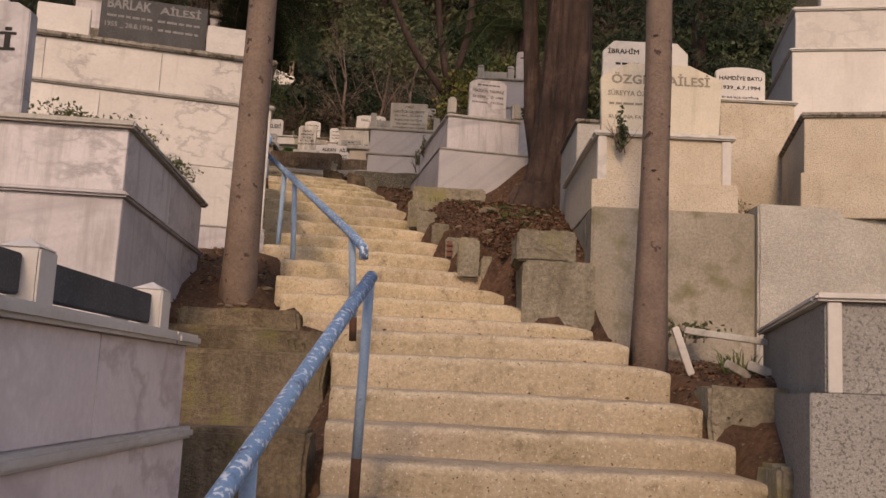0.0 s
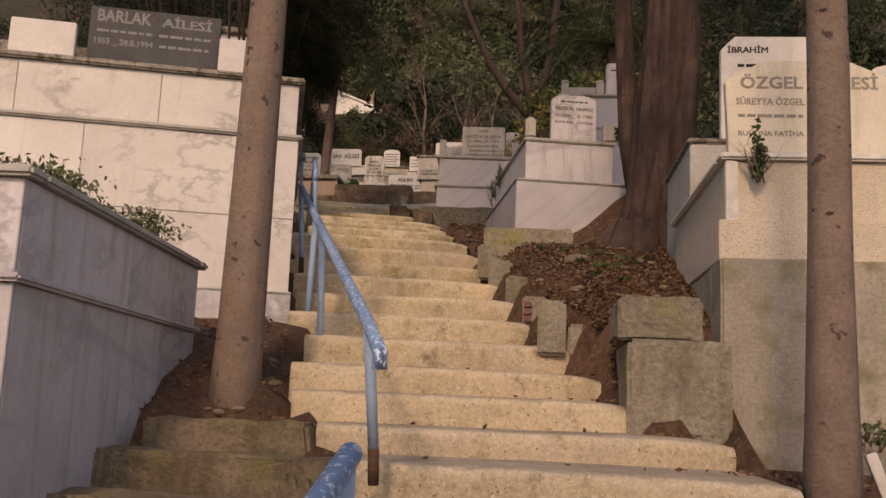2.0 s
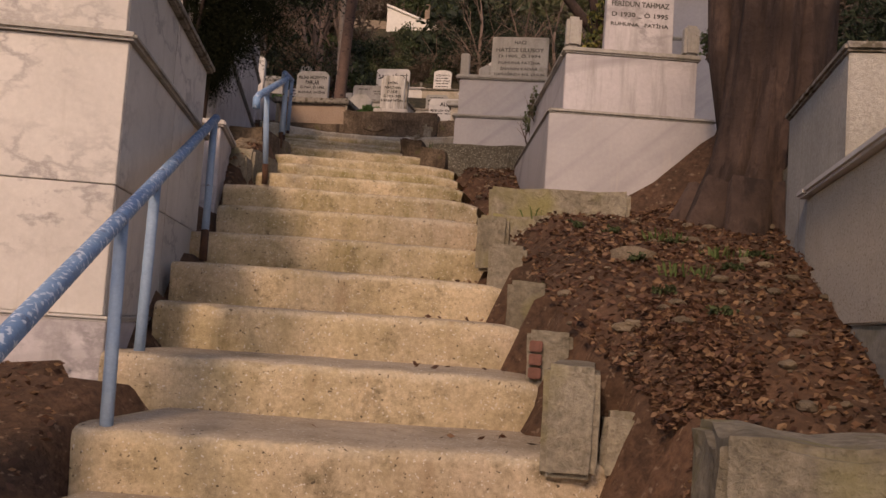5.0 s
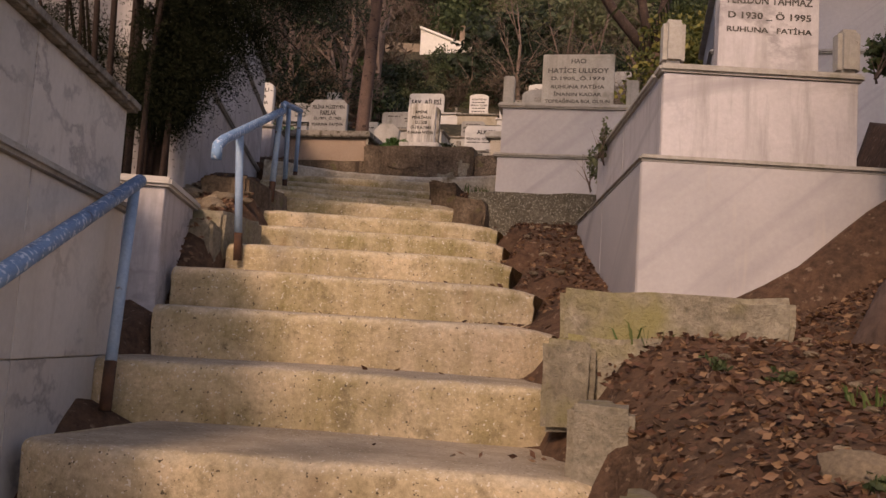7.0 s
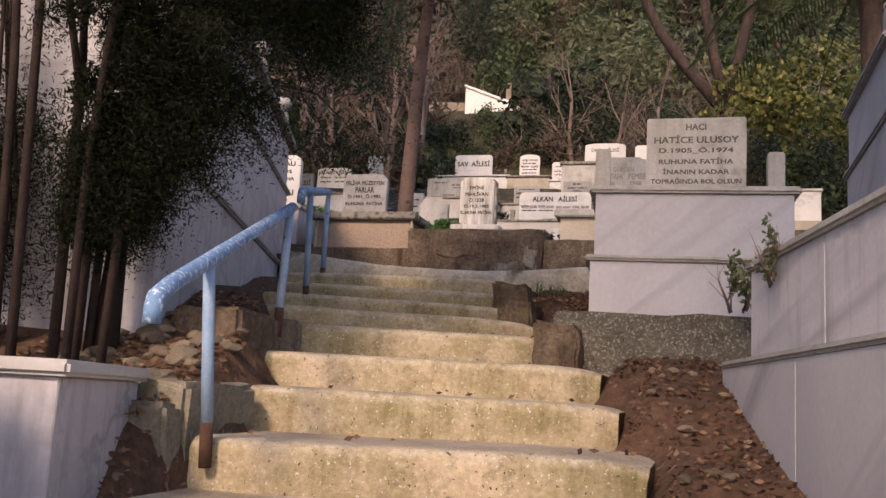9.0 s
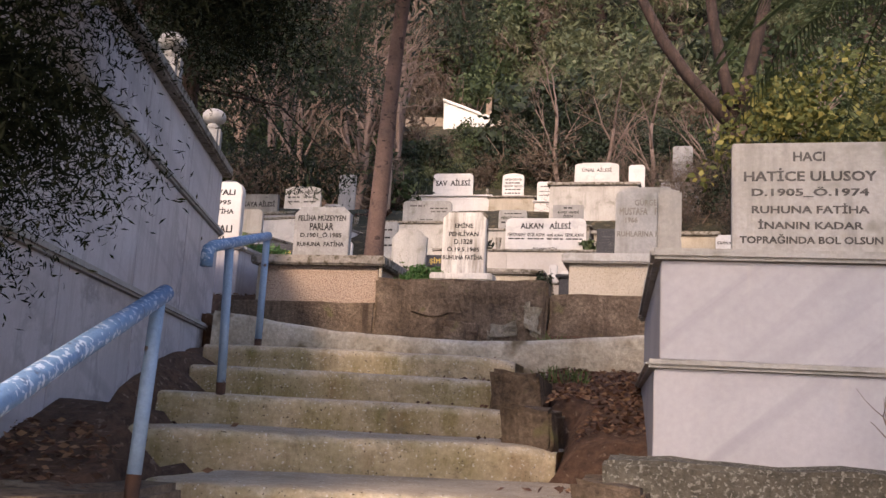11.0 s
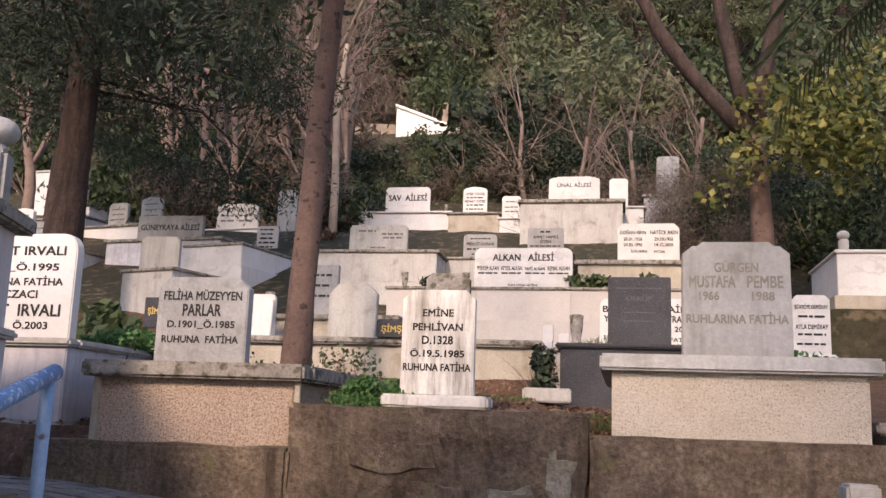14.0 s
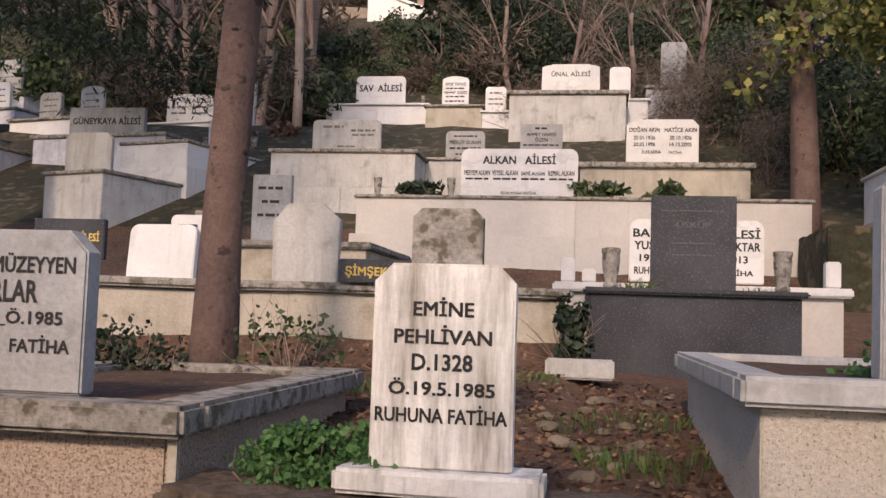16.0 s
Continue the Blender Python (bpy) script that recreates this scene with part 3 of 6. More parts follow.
def ground_z(x, y):
    z = float(np.interp(y, HILL_Y, HILL_Z))
    bumps = 0.05 * noise.noise(Vector((x * 0.9, y * 0.9, 3.0))) + 0.02 * noise.noise(Vector((x * 3.5, y * 3.5, 1.0)))
    if y < 16.2:
        xl, xr, zs = stair_at(y)
        tl, tr_ = tread_ends(x, y)
        edge, margin = (min(tr_, xr + 0.02), 0.02) if 7.6 < y < 10.6 else (tr_, 0.12)
        inside = min(ease(tl - 0.12, tl + 0.03, x), ease(-edge - margin, -edge - margin + 0.15, -x)) if y > 2 else 0
        # earth bank on the right of the upper steps, level with the top of the retaining wall
        if y > 7.25 and x > 1.12:
            z = max(z, 2.90 + 0.18 * max(0, y - 7.2)) + 0.4 * ease(9.7, 10.7, y)
        elif y > 7.15 and x > xr:
            bank = float(np.interp(y, (7.15, 7.9, 8.6, 9.4, 9.9, 10.7, 11.5), (2.52, 2.84, 3.08, 3.32, 3.50, 3.64, 3.74)))
            bank += 0.24 * ease(0.4, 1.1, x) * ease(9.9, 10.7, y) - 0.13 * (1 - ease(xr + 0.05, xr + 0.32, x))
            z = z + (bank - z) * ease(7.15, 7.5, y) * (1 - ease(10.8, 11.6, y))
            z -= 0.06 * ease(10.8, 11.6, y)
        if 10.8 < y < 13 and x > 0.0:
            z += 0.35 * ease(0.0, 1.0, x)
        if 10.9 < y < 13.5 and x < xl:
            z += 0.18 * ease(10.9, 11.3, y)
        if 4.4 < y < 7.2 and x > 1.15:
            z = min(z, 1.64 + 0.08 * (y - 5))
        if 3.9 < y < 6.6 and x < xl:
            z = float(np.interp(y, (3.9, 4.45, 4.7, 5.36, 5.5, 5.82, 5.95, 6.14, 6.3, 6.6), (0.98, 1.02, 1.24, 1.30, 1.62, 1.66, 1.79, 1.81, 1.94, 2.06))) - 0.06
        if y > 6.3 and x < xl:
            z += 0.06 + 0.1 * ease(0.4, 1.6, xl - x)
        z = z * (1 - inside) + (zs - 0.28) * inside
        return z + bumps * (1 - inside)
    if y < 16.95:
        return z + bumps * 0.5
    if -2.5 < x < 4 and 17.05 < y < 25.4:
        z = float(np.interp(y, (17.05, 20.4, 22.5, 24.9, 25.4), (5.48, 5.76, 6.0, 6.38, 6.5)))
    return z + bumps * (1 + max(0, y - 30) * 0.06) + max(0, -x - 8) * 0.02 * ease(20, 40, y)


def spread(lo, hi, fine_lo, fine_hi, step):
    mid = list(np.arange(fine_lo, fine_hi + 1e-6, step))
    out, s, v = [], step, fine_hi
    while v < hi:
        s *= 1.35
        v = min(hi, v + s)
        out.append(v)
    left, s, v = [], step, fine_lo
    while v > lo:
        s *= 1.35
        v = max(lo, v - s)
        left.append(v)
    return left[::-1] + mid + out


gx, gy = spread(-600, 600, -6.5, 4.5, 0.14), spread(-600, 600, 2.0, 21.0, 0.14)
gv = [(x, y, ground_z(x, y)) for y in gy for x in gx]
nx = len(gx)
gf = [(j * nx + i, j * nx + i + 1, (j + 1) * nx + i + 1, (j + 1) * nx + i) for j in range(len(gy) - 1) for i in range(nx - 1)]
ground = tagged(new("ground", mesh_of("ground", gv, gf, True)), "reddish brown earth slope strewn with dead leaves", "ground", "", "structure")
ground.data.materials.append(M_SOIL)
ground.data.materials.append(M_FLOOR_RECESS)
for poly in ground.data.polygons:
    if poly.center.y > 26.9 or poly.center.y < -1 or abs(poly.center.x + 2) > 14:
        poly.material_index = 1


def step_mesh(k):
    z, xl, yl, xr, yr = STEPS[k]
    if k + 1 < len(STEPS):
        _, _, nyl, _, nyr = STEPS[k + 1]
    else:
        nyl, nyr = 16.1, 16.15
    zb = (STEPS[k - 1][0] if k else 0.0) - 0.08
    n = max(14, int((xr - xl) / 0.05))
    rows = [(0.016, zb), (0.006, zb + (z - zb) * 0.35), (0.002, zb + (z - zb) * 0.65), (0.0, z - 0.045), (0.004, z - 0.022), (0.016, z - 0.008), (0.04, z - 0.001), (0.10, z + 0.002), (0.2, z)]
    verts, faces = [], []
    for i in range(n + 1):
        u = i / n
        x, y0 = xl + (xr - xl) * u, yl + (yr - yl) * u
        y0 += 0.026 * noise.noise(Vector((x * 1.4, k * 3.7, 0))) + 0.012 * noise.noise(Vector((x * 4.6, k * 1.9, 6))) + 0.07 * (u ** 20) + 0.06 * ((1 - u) ** 20)
        back = nyl + (nyr - nyl) * u + 0.1
        for j, (dy, zz) in enumerate(rows + [(back - y0, z + 0.004)]):
            q = Vector((x * 5, zz * 9, k * 2.3))
            chip = noise.noise(Vector((x * 9, k * 5.1, 2.0)))
            e = 0.007 * noise.noise(q) + 0.005 * noise.noise(q * 3.1)
            drop = (-0.03 * max(0, chip - 0.12) if j in (3, 4, 5, 6) else 0) - (0.03 * u ** 18 if j > 2 else 0) + 0.008 * noise.noise(Vector((x * 1.1, k * 2.0, 8)))
            ex = 0.012 * noise.noise(Vector((zz * 14, k * 3, 5))) if i in (0, n) else 0
            verts.append((x + ex, y0 + dy + e + (0.045 * max(0, chip - 0.15) if j in (3, 4, 5) else 0), zz + (drop if j > 1 else 0)))
    m = len(rows) + 1
    for i in range(n):
        for j in range(m - 1):
            a = i * m + j
            faces.append((a, a + m, a + m + 1, a + 1))
    # closed ends and underside
    for i, flip in ((0, False), (n, True)):
        base = len(verts)
        bx, by, _ = verts[i * m + m - 1]
        verts.append((bx, by, zb))
        loop = [i * m + j for j in range(m)] + [base]
        faces.append(tuple(loop if flip else loop[::-1]))
    return mesh_of("step", verts, faces, True)


stairs = thing("staircase", "worn sandy concrete staircase with mossy stained risers", "stairs", None, "", "structure")
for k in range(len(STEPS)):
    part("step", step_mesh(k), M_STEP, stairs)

# low curb of the upper path
v, f = [], []
n = 40
for i in range(n + 1):
    u = i / n
    x = -4.15 + 2.95 * u
    y = 15.98 + 0.18 * u + 0.03 * noise.noise(Vector((x * 2, 0, 0)))
    top = float(np.interp(x, (-4.15, -3.85, -3.45, -3.1, -2.8, -2.35, -1.9, -1.38), (5.275, 5.235, 5.182, 5.158, 5.145, 5.137, 5.165, 5.215))) + 0.012 * noise.noise(Vector((x * 5, 1, 0)))
    for dy, z in ((0.02, 4.9), (0.0, 5.06), (0.0, top - 0.03), (0.02, top), (0.17, top + 0.004), (0.19, 4.9)):
        v.append((x, y + dy + 0.01 * noise.noise(Vector((x * 8, z * 9, 4))), z))
for i in range(n):
    for j in range(5):
        a = i * 6 + j
        f.append((a, a + 6, a + 7, a + 1))
f += [tuple(range(5, -1, -1)), tuple(n * 6 + j for j in range(6))]
curb = tagged(new("curb", mesh_of("curb", v, f, True)), "flaking whitewashed concrete curb at the top of the steps", "curb", "", "structure")
curb.data.materials.append(M_KERB)


# paved path between the curb and the walls above
PATH_X, PATH_Z = (-6.5, -4.3, -3.5, -3.05, -2.4, -1.9, -1.15, 0.5), (5.34, 5.275, 5.18, 5.148, 5.13, 5.153, 5.2, 5.24)


def path_z(x):
    return float(np.interp(x, PATH_X, PATH_Z))


def path_front(x):
    return 16.10 + 0.0655 * (min(-1.2, max(-3.95, x)) + 3.95)


v, f = [], []
for i in range(51):
    x = -6.5 + 7.0 * i / 50
    v += [(x, path_front(x), path_z(x) - 0.012), (x, 17.0, path_z(x) - 0.008), (x, 17.0, 4.8), (x, path_front(x), 4.8)]
for i in range(50):
    a = 4 * i
    f += [(a, a + 4, a + 5, a + 1), (a + 3, a, a + 4, a + 7), (a + 1, a + 5, a + 6, a + 2)]
pavement = tagged(new("pavement", mesh_of("pavement", v, f)), "grey paved path with dirt in its joints", "path", "", "structure")
pavement.data.materials.append(M_SOIL)
pb = box(-0.098, 0.098, -0.048, 0.048, -0.05, 0.0, 0.006)
paver_mesh = bpy.data.meshes.new("paver")
pb.to_mesh(paver_mesh)
pb.free()
paver_mesh.materials.append(M_PAVER)
rp = random.Random(6)
for j in range(8):
    x = -5.0 + (0.1 if j % 2 else 0.0)
    while x < -0.6:
        y = 16.19 + 0.101 * j
        if y < path_front(x) + 0.11:
            x += 0.201
            continue
        ob = part("paver", paver_mesh, None, pavement)
        slope = math.degrees(math.atan((path_z(x + 0.1) - path_z(x - 0.1)) / 0.2))
        ob.matrix_basis = pose(x, y, path_z(x) + rp.uniform(-0.003, 0.003), rp.uniform(-0.6, 0.6), -slope + rp.uniform(-0.6, 0.6), 0)
        x += 0.201


# ---------------------------------------------------------------- retaining walls
def wall(name, label, x0, x1, y0, y1, z0, z1, material, rough=0.006, cuts=8, turn=0, bevel=0.015):
    ob = part(name, box(0, x1 - x0, 0, y1 - y0, z0, z1, bevel, None, rough, cuts), material, None)
    ob.matrix_basis = pose(x0, y0, 0, 0, 0, turn)
    return tagged(ob, label, "wall", "", "structure")


wall("wall_front", "smooth grey concrete retaining wall below the tombs", 1.06, 2.30, 7.10, 7.40, 1.2, 2.96, M_WALLC, 0.004)
wall("wall_front_rough", "pale rough rendered retaining wall beside the smooth one", 2.303, 7.0, 7.05, 7.40, 1.2, 3.03, M_WALLC2, 0.006)
wall("wall_side", "side of the concrete retaining wall towards the bank", 1.06, 1.26, 7.402, 9.4, 2.0, 2.95, M_WALLC, 0.008)
wall("wall_top_left", "dark mossy concrete wall under a pebble faced tomb", -4.6, -3.34, 16.93, 17.2, 4.8, 5.46, M_MOSSY, 0.012)
wall("wall_top_right", "dark mossy concrete wall with a round patch", -2.06, -0.2, 16.96, 17.3, 4.8, 5.56, M_MOSSY, 0.012)
wall("wall_terrace", "ochre rendered terrace wall with a dark coping", -5.9, -2.55, 20.0, 20.25, 5.3, 6.16, M_CREAM, 0.006)
wall("wall_terrace_coping", "dark coping of the terrace wall", -5.92, -2.50, 19.95, 20.30, 6.162, 6.215, M_COPING, 0.006)
wall("wall_pebble", "rough pebble concrete footing under a marble tomb", -1.42, 0.6, 13.42, 13.9, 3.9, 4.56, M_GRAVEL, 0.03, 10)

# dark rubble wall under the small headstone: a rough mass with a few stones showing
rubble = thing("rubble_wall", "dark brown mossy rubble wall below the small headstone", "wall", None, "", "structure")
part("wall_mass", box(-3.345, -2.07, 16.93, 17.24, 4.8, 5.648, 0.02, None, 0.016, 10), M_MOSSY, rubble)
rr = random.Random(4)
for x, z, w, h in ((-3.24, 4.98, 0.36, 0.24), (-2.84, 5.06, 0.30, 0.30), (-2.52, 4.96, 0.40, 0.22), (-2.5, 5.2, 0.24, 0.17), (-2.26, 5.24, 0.17, 0.26), (-3.1, 5.36, 0.42, 0.16), (-2.7, 5.42, 0.3, 0.14)):
    part("stone", box(x, x + w, 16.905 + rr.uniform(0, 0.02), 17.05, z, z + h, 0.03, None, 0.04, 4), M_OLD if x > -2.6 and z < 5.3 else M_MOSSY, rubble)

# low blocks that edge the bank on the right of the steps
def block(label, x0, x1, y0, y1, z0, z1, material=M_OLD, turn=0, rough=0.014, tip=0):
    ob = part("concrete_block", box(0, x1 - x0, 0, y1 - y0, 0, z1 - z0, 0.02, None, rough, 4), material, None)
    ob.matrix_basis = pose(x0, y0, z0, 0, tip, turn)
    return tagged(ob, label, "block", "edging blocks")


block("large mossy concrete block beside the steps", 0.52, 1.03, 6.62, 7.35, 1.85, 2.46, rough=0.006)
block("cracked concrete block lying on a larger one", 0.47, 0.90, 6.64, 7.12, 2.452, 2.67, rough=0.022)
block("upright broken concrete edging block", 0.07, 0.24, 7.66, 8.2, 2.42, 2.76, rough=0.008)
block("broken low stub of a concrete edging block", 0.243, 0.43, 7.76, 8.0, 2.42, 2.62, rough=0.02, tip=4)
t = thing("concrete_block", "hollow concrete edging block with a red brick core", "block", pose(-0.04, 8.32, 2.56), "edging blocks")
part("shell", box(0.0, 0.17, 0.03, 0.46, 0, 0.30, 0.015, None, 0.008, 4), M_OLD, t)
for k in range(3):
    part("brick", box(0.012, 0.06, 0.0, 0.05, 0.12 + 0.05 * k, 0.162 + 0.05 * k, 0.004), M_BRICK, t, "red brick")
block("grey concrete edging block set on edge", -0.18, 0.0, 8.87, 9.3, 2.76, 3.07, rough=0.008)
block("grey concrete edging block set on edge", -0.34, -0.15, 9.40, 9.76, 2.96, 3.275, rough=0.008)
block("mossy concrete edging block set on edge", -0.46, -0.29, 9.80, 9.92, 3.16, 3.46, rough=0.012)
block("mossy concrete slab under the marble tomb", -0.42, 0.34, 9.92, 10.62, 3.30, 3.64, rough=0.015)
block("pale broken stone under the mossy slab", -0.40, -0.05, 9.86, 10.1, 3.15, 3.48, rough=0.02)
block("pale broken concrete block by the old tree", 1.13, 1.50, 9.72, 10.2, 3.2, 3.82, rough=0.02)
block("mossy concrete edging block beside the upper steps", -1.52, -1.28, 13.3, 13.9, 4.2, 4.48, M_MOSSY, rough=0.03)
block("mossy concrete edging block beside the upper steps", -1.92, -1.70, 14.3, 14.9, 4.4, 4.72, M_MOSSY, rough=0.03)
block("mossy concrete edging block beside the upper steps", -2.10, -1.84, 15.0, 15.5, 4.6, 4.9, M_MOSSY, rough=0.03)
block("mossy concrete kerb block below the conifer", -2.60, -2.39, 11.42, 11.95, 3.6, 4.08, M_OLD, rough=0.02)
block("mossy concrete kerb block below the conifer", -3.1, -2.40, 11.3, 11.44, 3.5, 4.0, M_OLD, rough=0.015)
block("mossy concrete kerb block beside the upper steps", -3.0, -2.66, 12.3, 13.0, 4.1, 4.42, M_MOSSY)
# old low steps of soil and stone on the left
for (x0, x1, y0, z1) in ((-2.1, -0.60, 4.40, 1.31), (-2.2, -0.66, 5.33, 1.69), (-2.0, -0.74, 5.78, 1.84), (-1.72, -0.94, 6.10, 1.975)):
    block("low earth covered terrace edging of old stone", x0, x1, y0, y0 + 0.3, z1 - 0.45, z1, M_EARTHEN, rough=0.022)
# low kerb of brick and stone on the right, below the granite tomb
block("low worn masonry kerb with patches of red brick", 1.36, 2.0, 4.92, 5.25, 1.3, 1.62, rough=0.02)
block("low worn masonry kerb beside the steps", 1.5, 2.2, 4.3, 4.6, 0.9, 1.27, rough=0.02)


# ---------------------------------------------------------------- handrails
def pipe_points(a, b, hook):
    a, b = Vector(a), Vector(b)
    pts = [a + (b - a) * u for u in (0.0, 0.06, 0.25, 0.5, 0.75, 1.0)]
    if hook:
        d = (b - a).normalized()
        pts = [a + Vector((0, 0, -hook)) - d * 0.012, a + Vector((0, 0, -hook * 0.45)) - d * 0.012, a + Vector((0, 0, -0.012))] + pts[1:]
    return pts


def handrail(label, a, b, posts, hook=0.0, r=0.026):
    t = thing("handrail", label, "handrail", None, "handrails")
    p = pipe_points(a, b, hook)
    part("rail", tube("rail", p, [r] * len(p), 12), M_BLUE, t, "chipped blue painted pipe")
    a, b = Vector(a), Vector(b)
    for u, foot, lx, ly in posts:
        top = a + (b - a) * u
        base = Vector((top.x + lx, top.y + ly, foot))
        q = part("post", tube("post", [base + (top - base) * k for k in (0.14, 0.5, 1.0)], [r * 0.8] * 3, 10), M_BLUE_L, t, "pale blue painted pipe")
        part("rusty_foot", tube("rusty_foot", [base - Vector((0, 0, 0.06)), base + (top - base) * 0.14], [r * 0.84] * 2, 10), M_RUST, q, "bare rusty pipe end")
    return t


handrail("blue handrail of chipped painted pipe beside the lower steps", (-0.56, 1.25, 0.93), (-0.313, 3.845, 1.975), [(0.99, 1.13, -0.02, 0.10), (0.42, 0.30, 0.0, 0.05)])
handrail("blue handrail of chipped painted pipe with a bent end", (-0.46, 5.03, 2.27), (-2.09, 10.0, 3.985), [(0.06, 1.84, 0.03, 0.12), (0.50, 2.26, 0.05, -0.06), (0.615, 2.46, -0.03, 0.05), (0.985, 3.18, 0.12, -0.26)], 0.07)
handrail("blue handrail of painted pipe with a bent end beside the conifer", (-2.15, 10.77, 4.31), (-2.68, 12.80, 4.98), [(0.26, 3.86, 0.02, 0.06), (0.97, 4.38, 0.0, -0.04)], 0.08)
handrail("blue handrail of painted pipe beside the topmost steps", (-3.08, 13.80, 5.30), (-3.64, 15.62, 5.70), [(0.27, 4.66, 0.0, 0.05), (0.97, 4.96, 0.0, 0.0)], 0.08)

# ---------------------------------------------------------------- tombs on the left of the steps
t = tomb("pale marble tomb with dark slab railing between square posts", -2.5, 0.9, 0, 1.5, 2.88, [("plinth", 0.0, 1.30, 0.0, M_PINKM), ("ledge", 1.30, 1.345, -0.03, M_MARBLE), ("body", 1.345, 1.655, 0.012, M_PINKM, 2), ("cap", 1.655, 1.70, -0.03, M_MARBLE)], soil=0.3)
for y in (1.3, 2.55, 3.66):
    bm = box(1.30, 1.42, y - 0.06, y + 0.06, 1.70, 1.86, 0.006)
    tip = bmesh.ops.create_cone(bm, segments=4, radius1=0.084, radius2=0.004, depth=0.03, cap_ends=True)["verts"]
    bmesh.ops.rotate(bm, verts=tip, matrix=Matrix.Rotation(radians(45), 3, "Z"))
    bmesh.ops.translate(bm, verts=tip, vec=(1.36, y, 1.875))
    post = part("post", bm, M_MARBLE, t, "square white marble post")
    post.location = (0, -0.9, 0)
for y in (1.37, 2.62):
    s = part("slab", box(1.34, 1.38, y, y + (1.11 if y < 2 else 0.98), 1.73, 1.84, 0.004), M_SLATE, t, "dark grey stone slab")
    s.location = (0, -0.9, 0)

tomb("grey veined marble tomb planted with a low shrub", -3.90, 4.70, 4.6, 2.2, 2.30, [("plinth", 1.6, 2.44, 0.012, M_MARBLE_G, 2), ("ledge", 2.44, 2.472, -0.02, M_MARBLE_G), ("body", 2.472, 2.81, 0.015, M_MARBLE_G, 2), ("cap", 2.81, 2.85, -0.025, M_MARBLE_L)], soil=0.14)
headstone("pale grey headstone with bold black lettering", -2.79, 5.0, 2.85, 0.86, 0.70, 0.1, "shoulder", M_MARBLE_G, [("AİLESİ", 0.66, 0.13, 0.82), (None, 0.40, 0.03, 0.6), (None, 0.28, 0.03, 0.5)])

# large white marble tomb
BAR = 15.5
c, s = math.cos(radians(BAR)), math.sin(radians(BAR))
t = tomb("large white marble tomb clad in veined panels", -1.58 - 2.9 * c, 8.05 - 2.9 * s, BAR, 2.9, 2.1,
         [("plinth", 2.1, 2.78, 0.01, M_MARBLE_G, 2), ("ledge", 2.78, 2.80, 0.0, M_MARBLE), ("lower_body", 2.80, 3.30, 0.03, M_VEINED, 3), ("middle_body", 3.30, 3.86, 0.03, M_VEINED, 2), ("ledge", 3.86, 3.895, 0.0, M_MARBLE_L), ("body", 3.895, 4.265, 0.05, M_VEINED, 3), ("cap", 4.265, 4.31, 0.01, M_COPING)], soil=0.2)
part("inner_slab", box(0.42, 2.5, 0.42, 1.98, 2.215, 2.42, 0.012), M_COPING, t)
headstone("dark grey headstone with pale engraved lettering", -2.695, 8.0, 4.305, 0.90, 0.47, 0.08, "flat", M_SLATE, [("BARLAK", 0.86, 0.085, 0.4, -0.24), ("AİLESİ", 0.86, 0.085, 0.38, 0.24), (None, 0.62, 0.028, 0.42, -0.23), (None, 0.62, 0.028, 0.40, 0.23), ("1955 _ 28.8.1994", 0.45, 0.05, 0.44, -0.23), (None, 0.45, 0.028, 0.38, 0.23)], M_INK_L, BAR)
for x, w in ((-3.37, 0.43), (-2.05, 0.37)):
    y = 8.05 - (-1.58 - x) * math.tan(radians(BAR)) + 0.16
    tagged(part("marble_slab", slab("flat", w, 0.29, 0.06), M_MARBLE, None), "white marble side slab standing beside a headstone", "slab", "side slabs").matrix_basis = pose(x, y, 4.305, 0, 0, BAR)

tomb("small white marble tomb beside the steps", -3.25, 10.36, 17, 0.97, 0.80, [("plinth", 3.1, 3.45, -0.03, M_MARBLE_L), ("body", 3.45, 4.07, 0.01, M_MARBLE_G, 1), ("cap", 4.07, 4.115, -0.02, M_MARBLE)])

# long lavender grey tomb above the conifer
LT = 17.0
c, s = math.cos(radians(LT)), math.sin(radians(LT))
lx, ly = -4.38 + 4.4 * s, 16.47 - 4.4 * c
t = tomb("long lavender grey marble tomb with stone ball finials", lx - 2.0 * c, ly - 2.0 * s, LT, 2.0, 4.4, [("plinth", 3.9, 5.15, 0.0, M_MARBLE_G, 1), ("ledge", 5.15, 5.19, -0.03, M_MARBLE_L), ("body", 5.19, 5.86, 0.02, M_MARBLE_G, 1), ("ledge", 5.86, 5.90, -0.01, M_MARBLE_L), ("upper_body", 5.90, 6.30, 0.03, M_MARBLE_G, 1), ("cap", 6.30, 6.37, -0.03, M_COPING)])
for v0 in (1.4, 2.85, 4.25):
    post = part("finial_post", box(1.83, 1.95, v0 - 0.06, v0 + 0.06, 2.47, 2.72, 0.02), M_STONE_G, t)
    bm = bmesh.new()
    bmesh.ops.create_uvsphere(bm, u_segments=20, v_segments=12, radius=0.085)
    for q in bm.verts:
        q.co = (q.co.x + 1.89, q.co.y + v0, q.co.z * 0.72 + 2.80)
    bmesh.ops.create_cone(bm, segments=16, radius1=0.055, radius2=0.03, depth=0.06, cap_ends=True, matrix=Matrix.Translation((1.89, v0, 2.735)))
    for q in bm.faces:
        q.smooth = True
    part("ball", bm, M_STONE_G, post, "weathered stone ball")

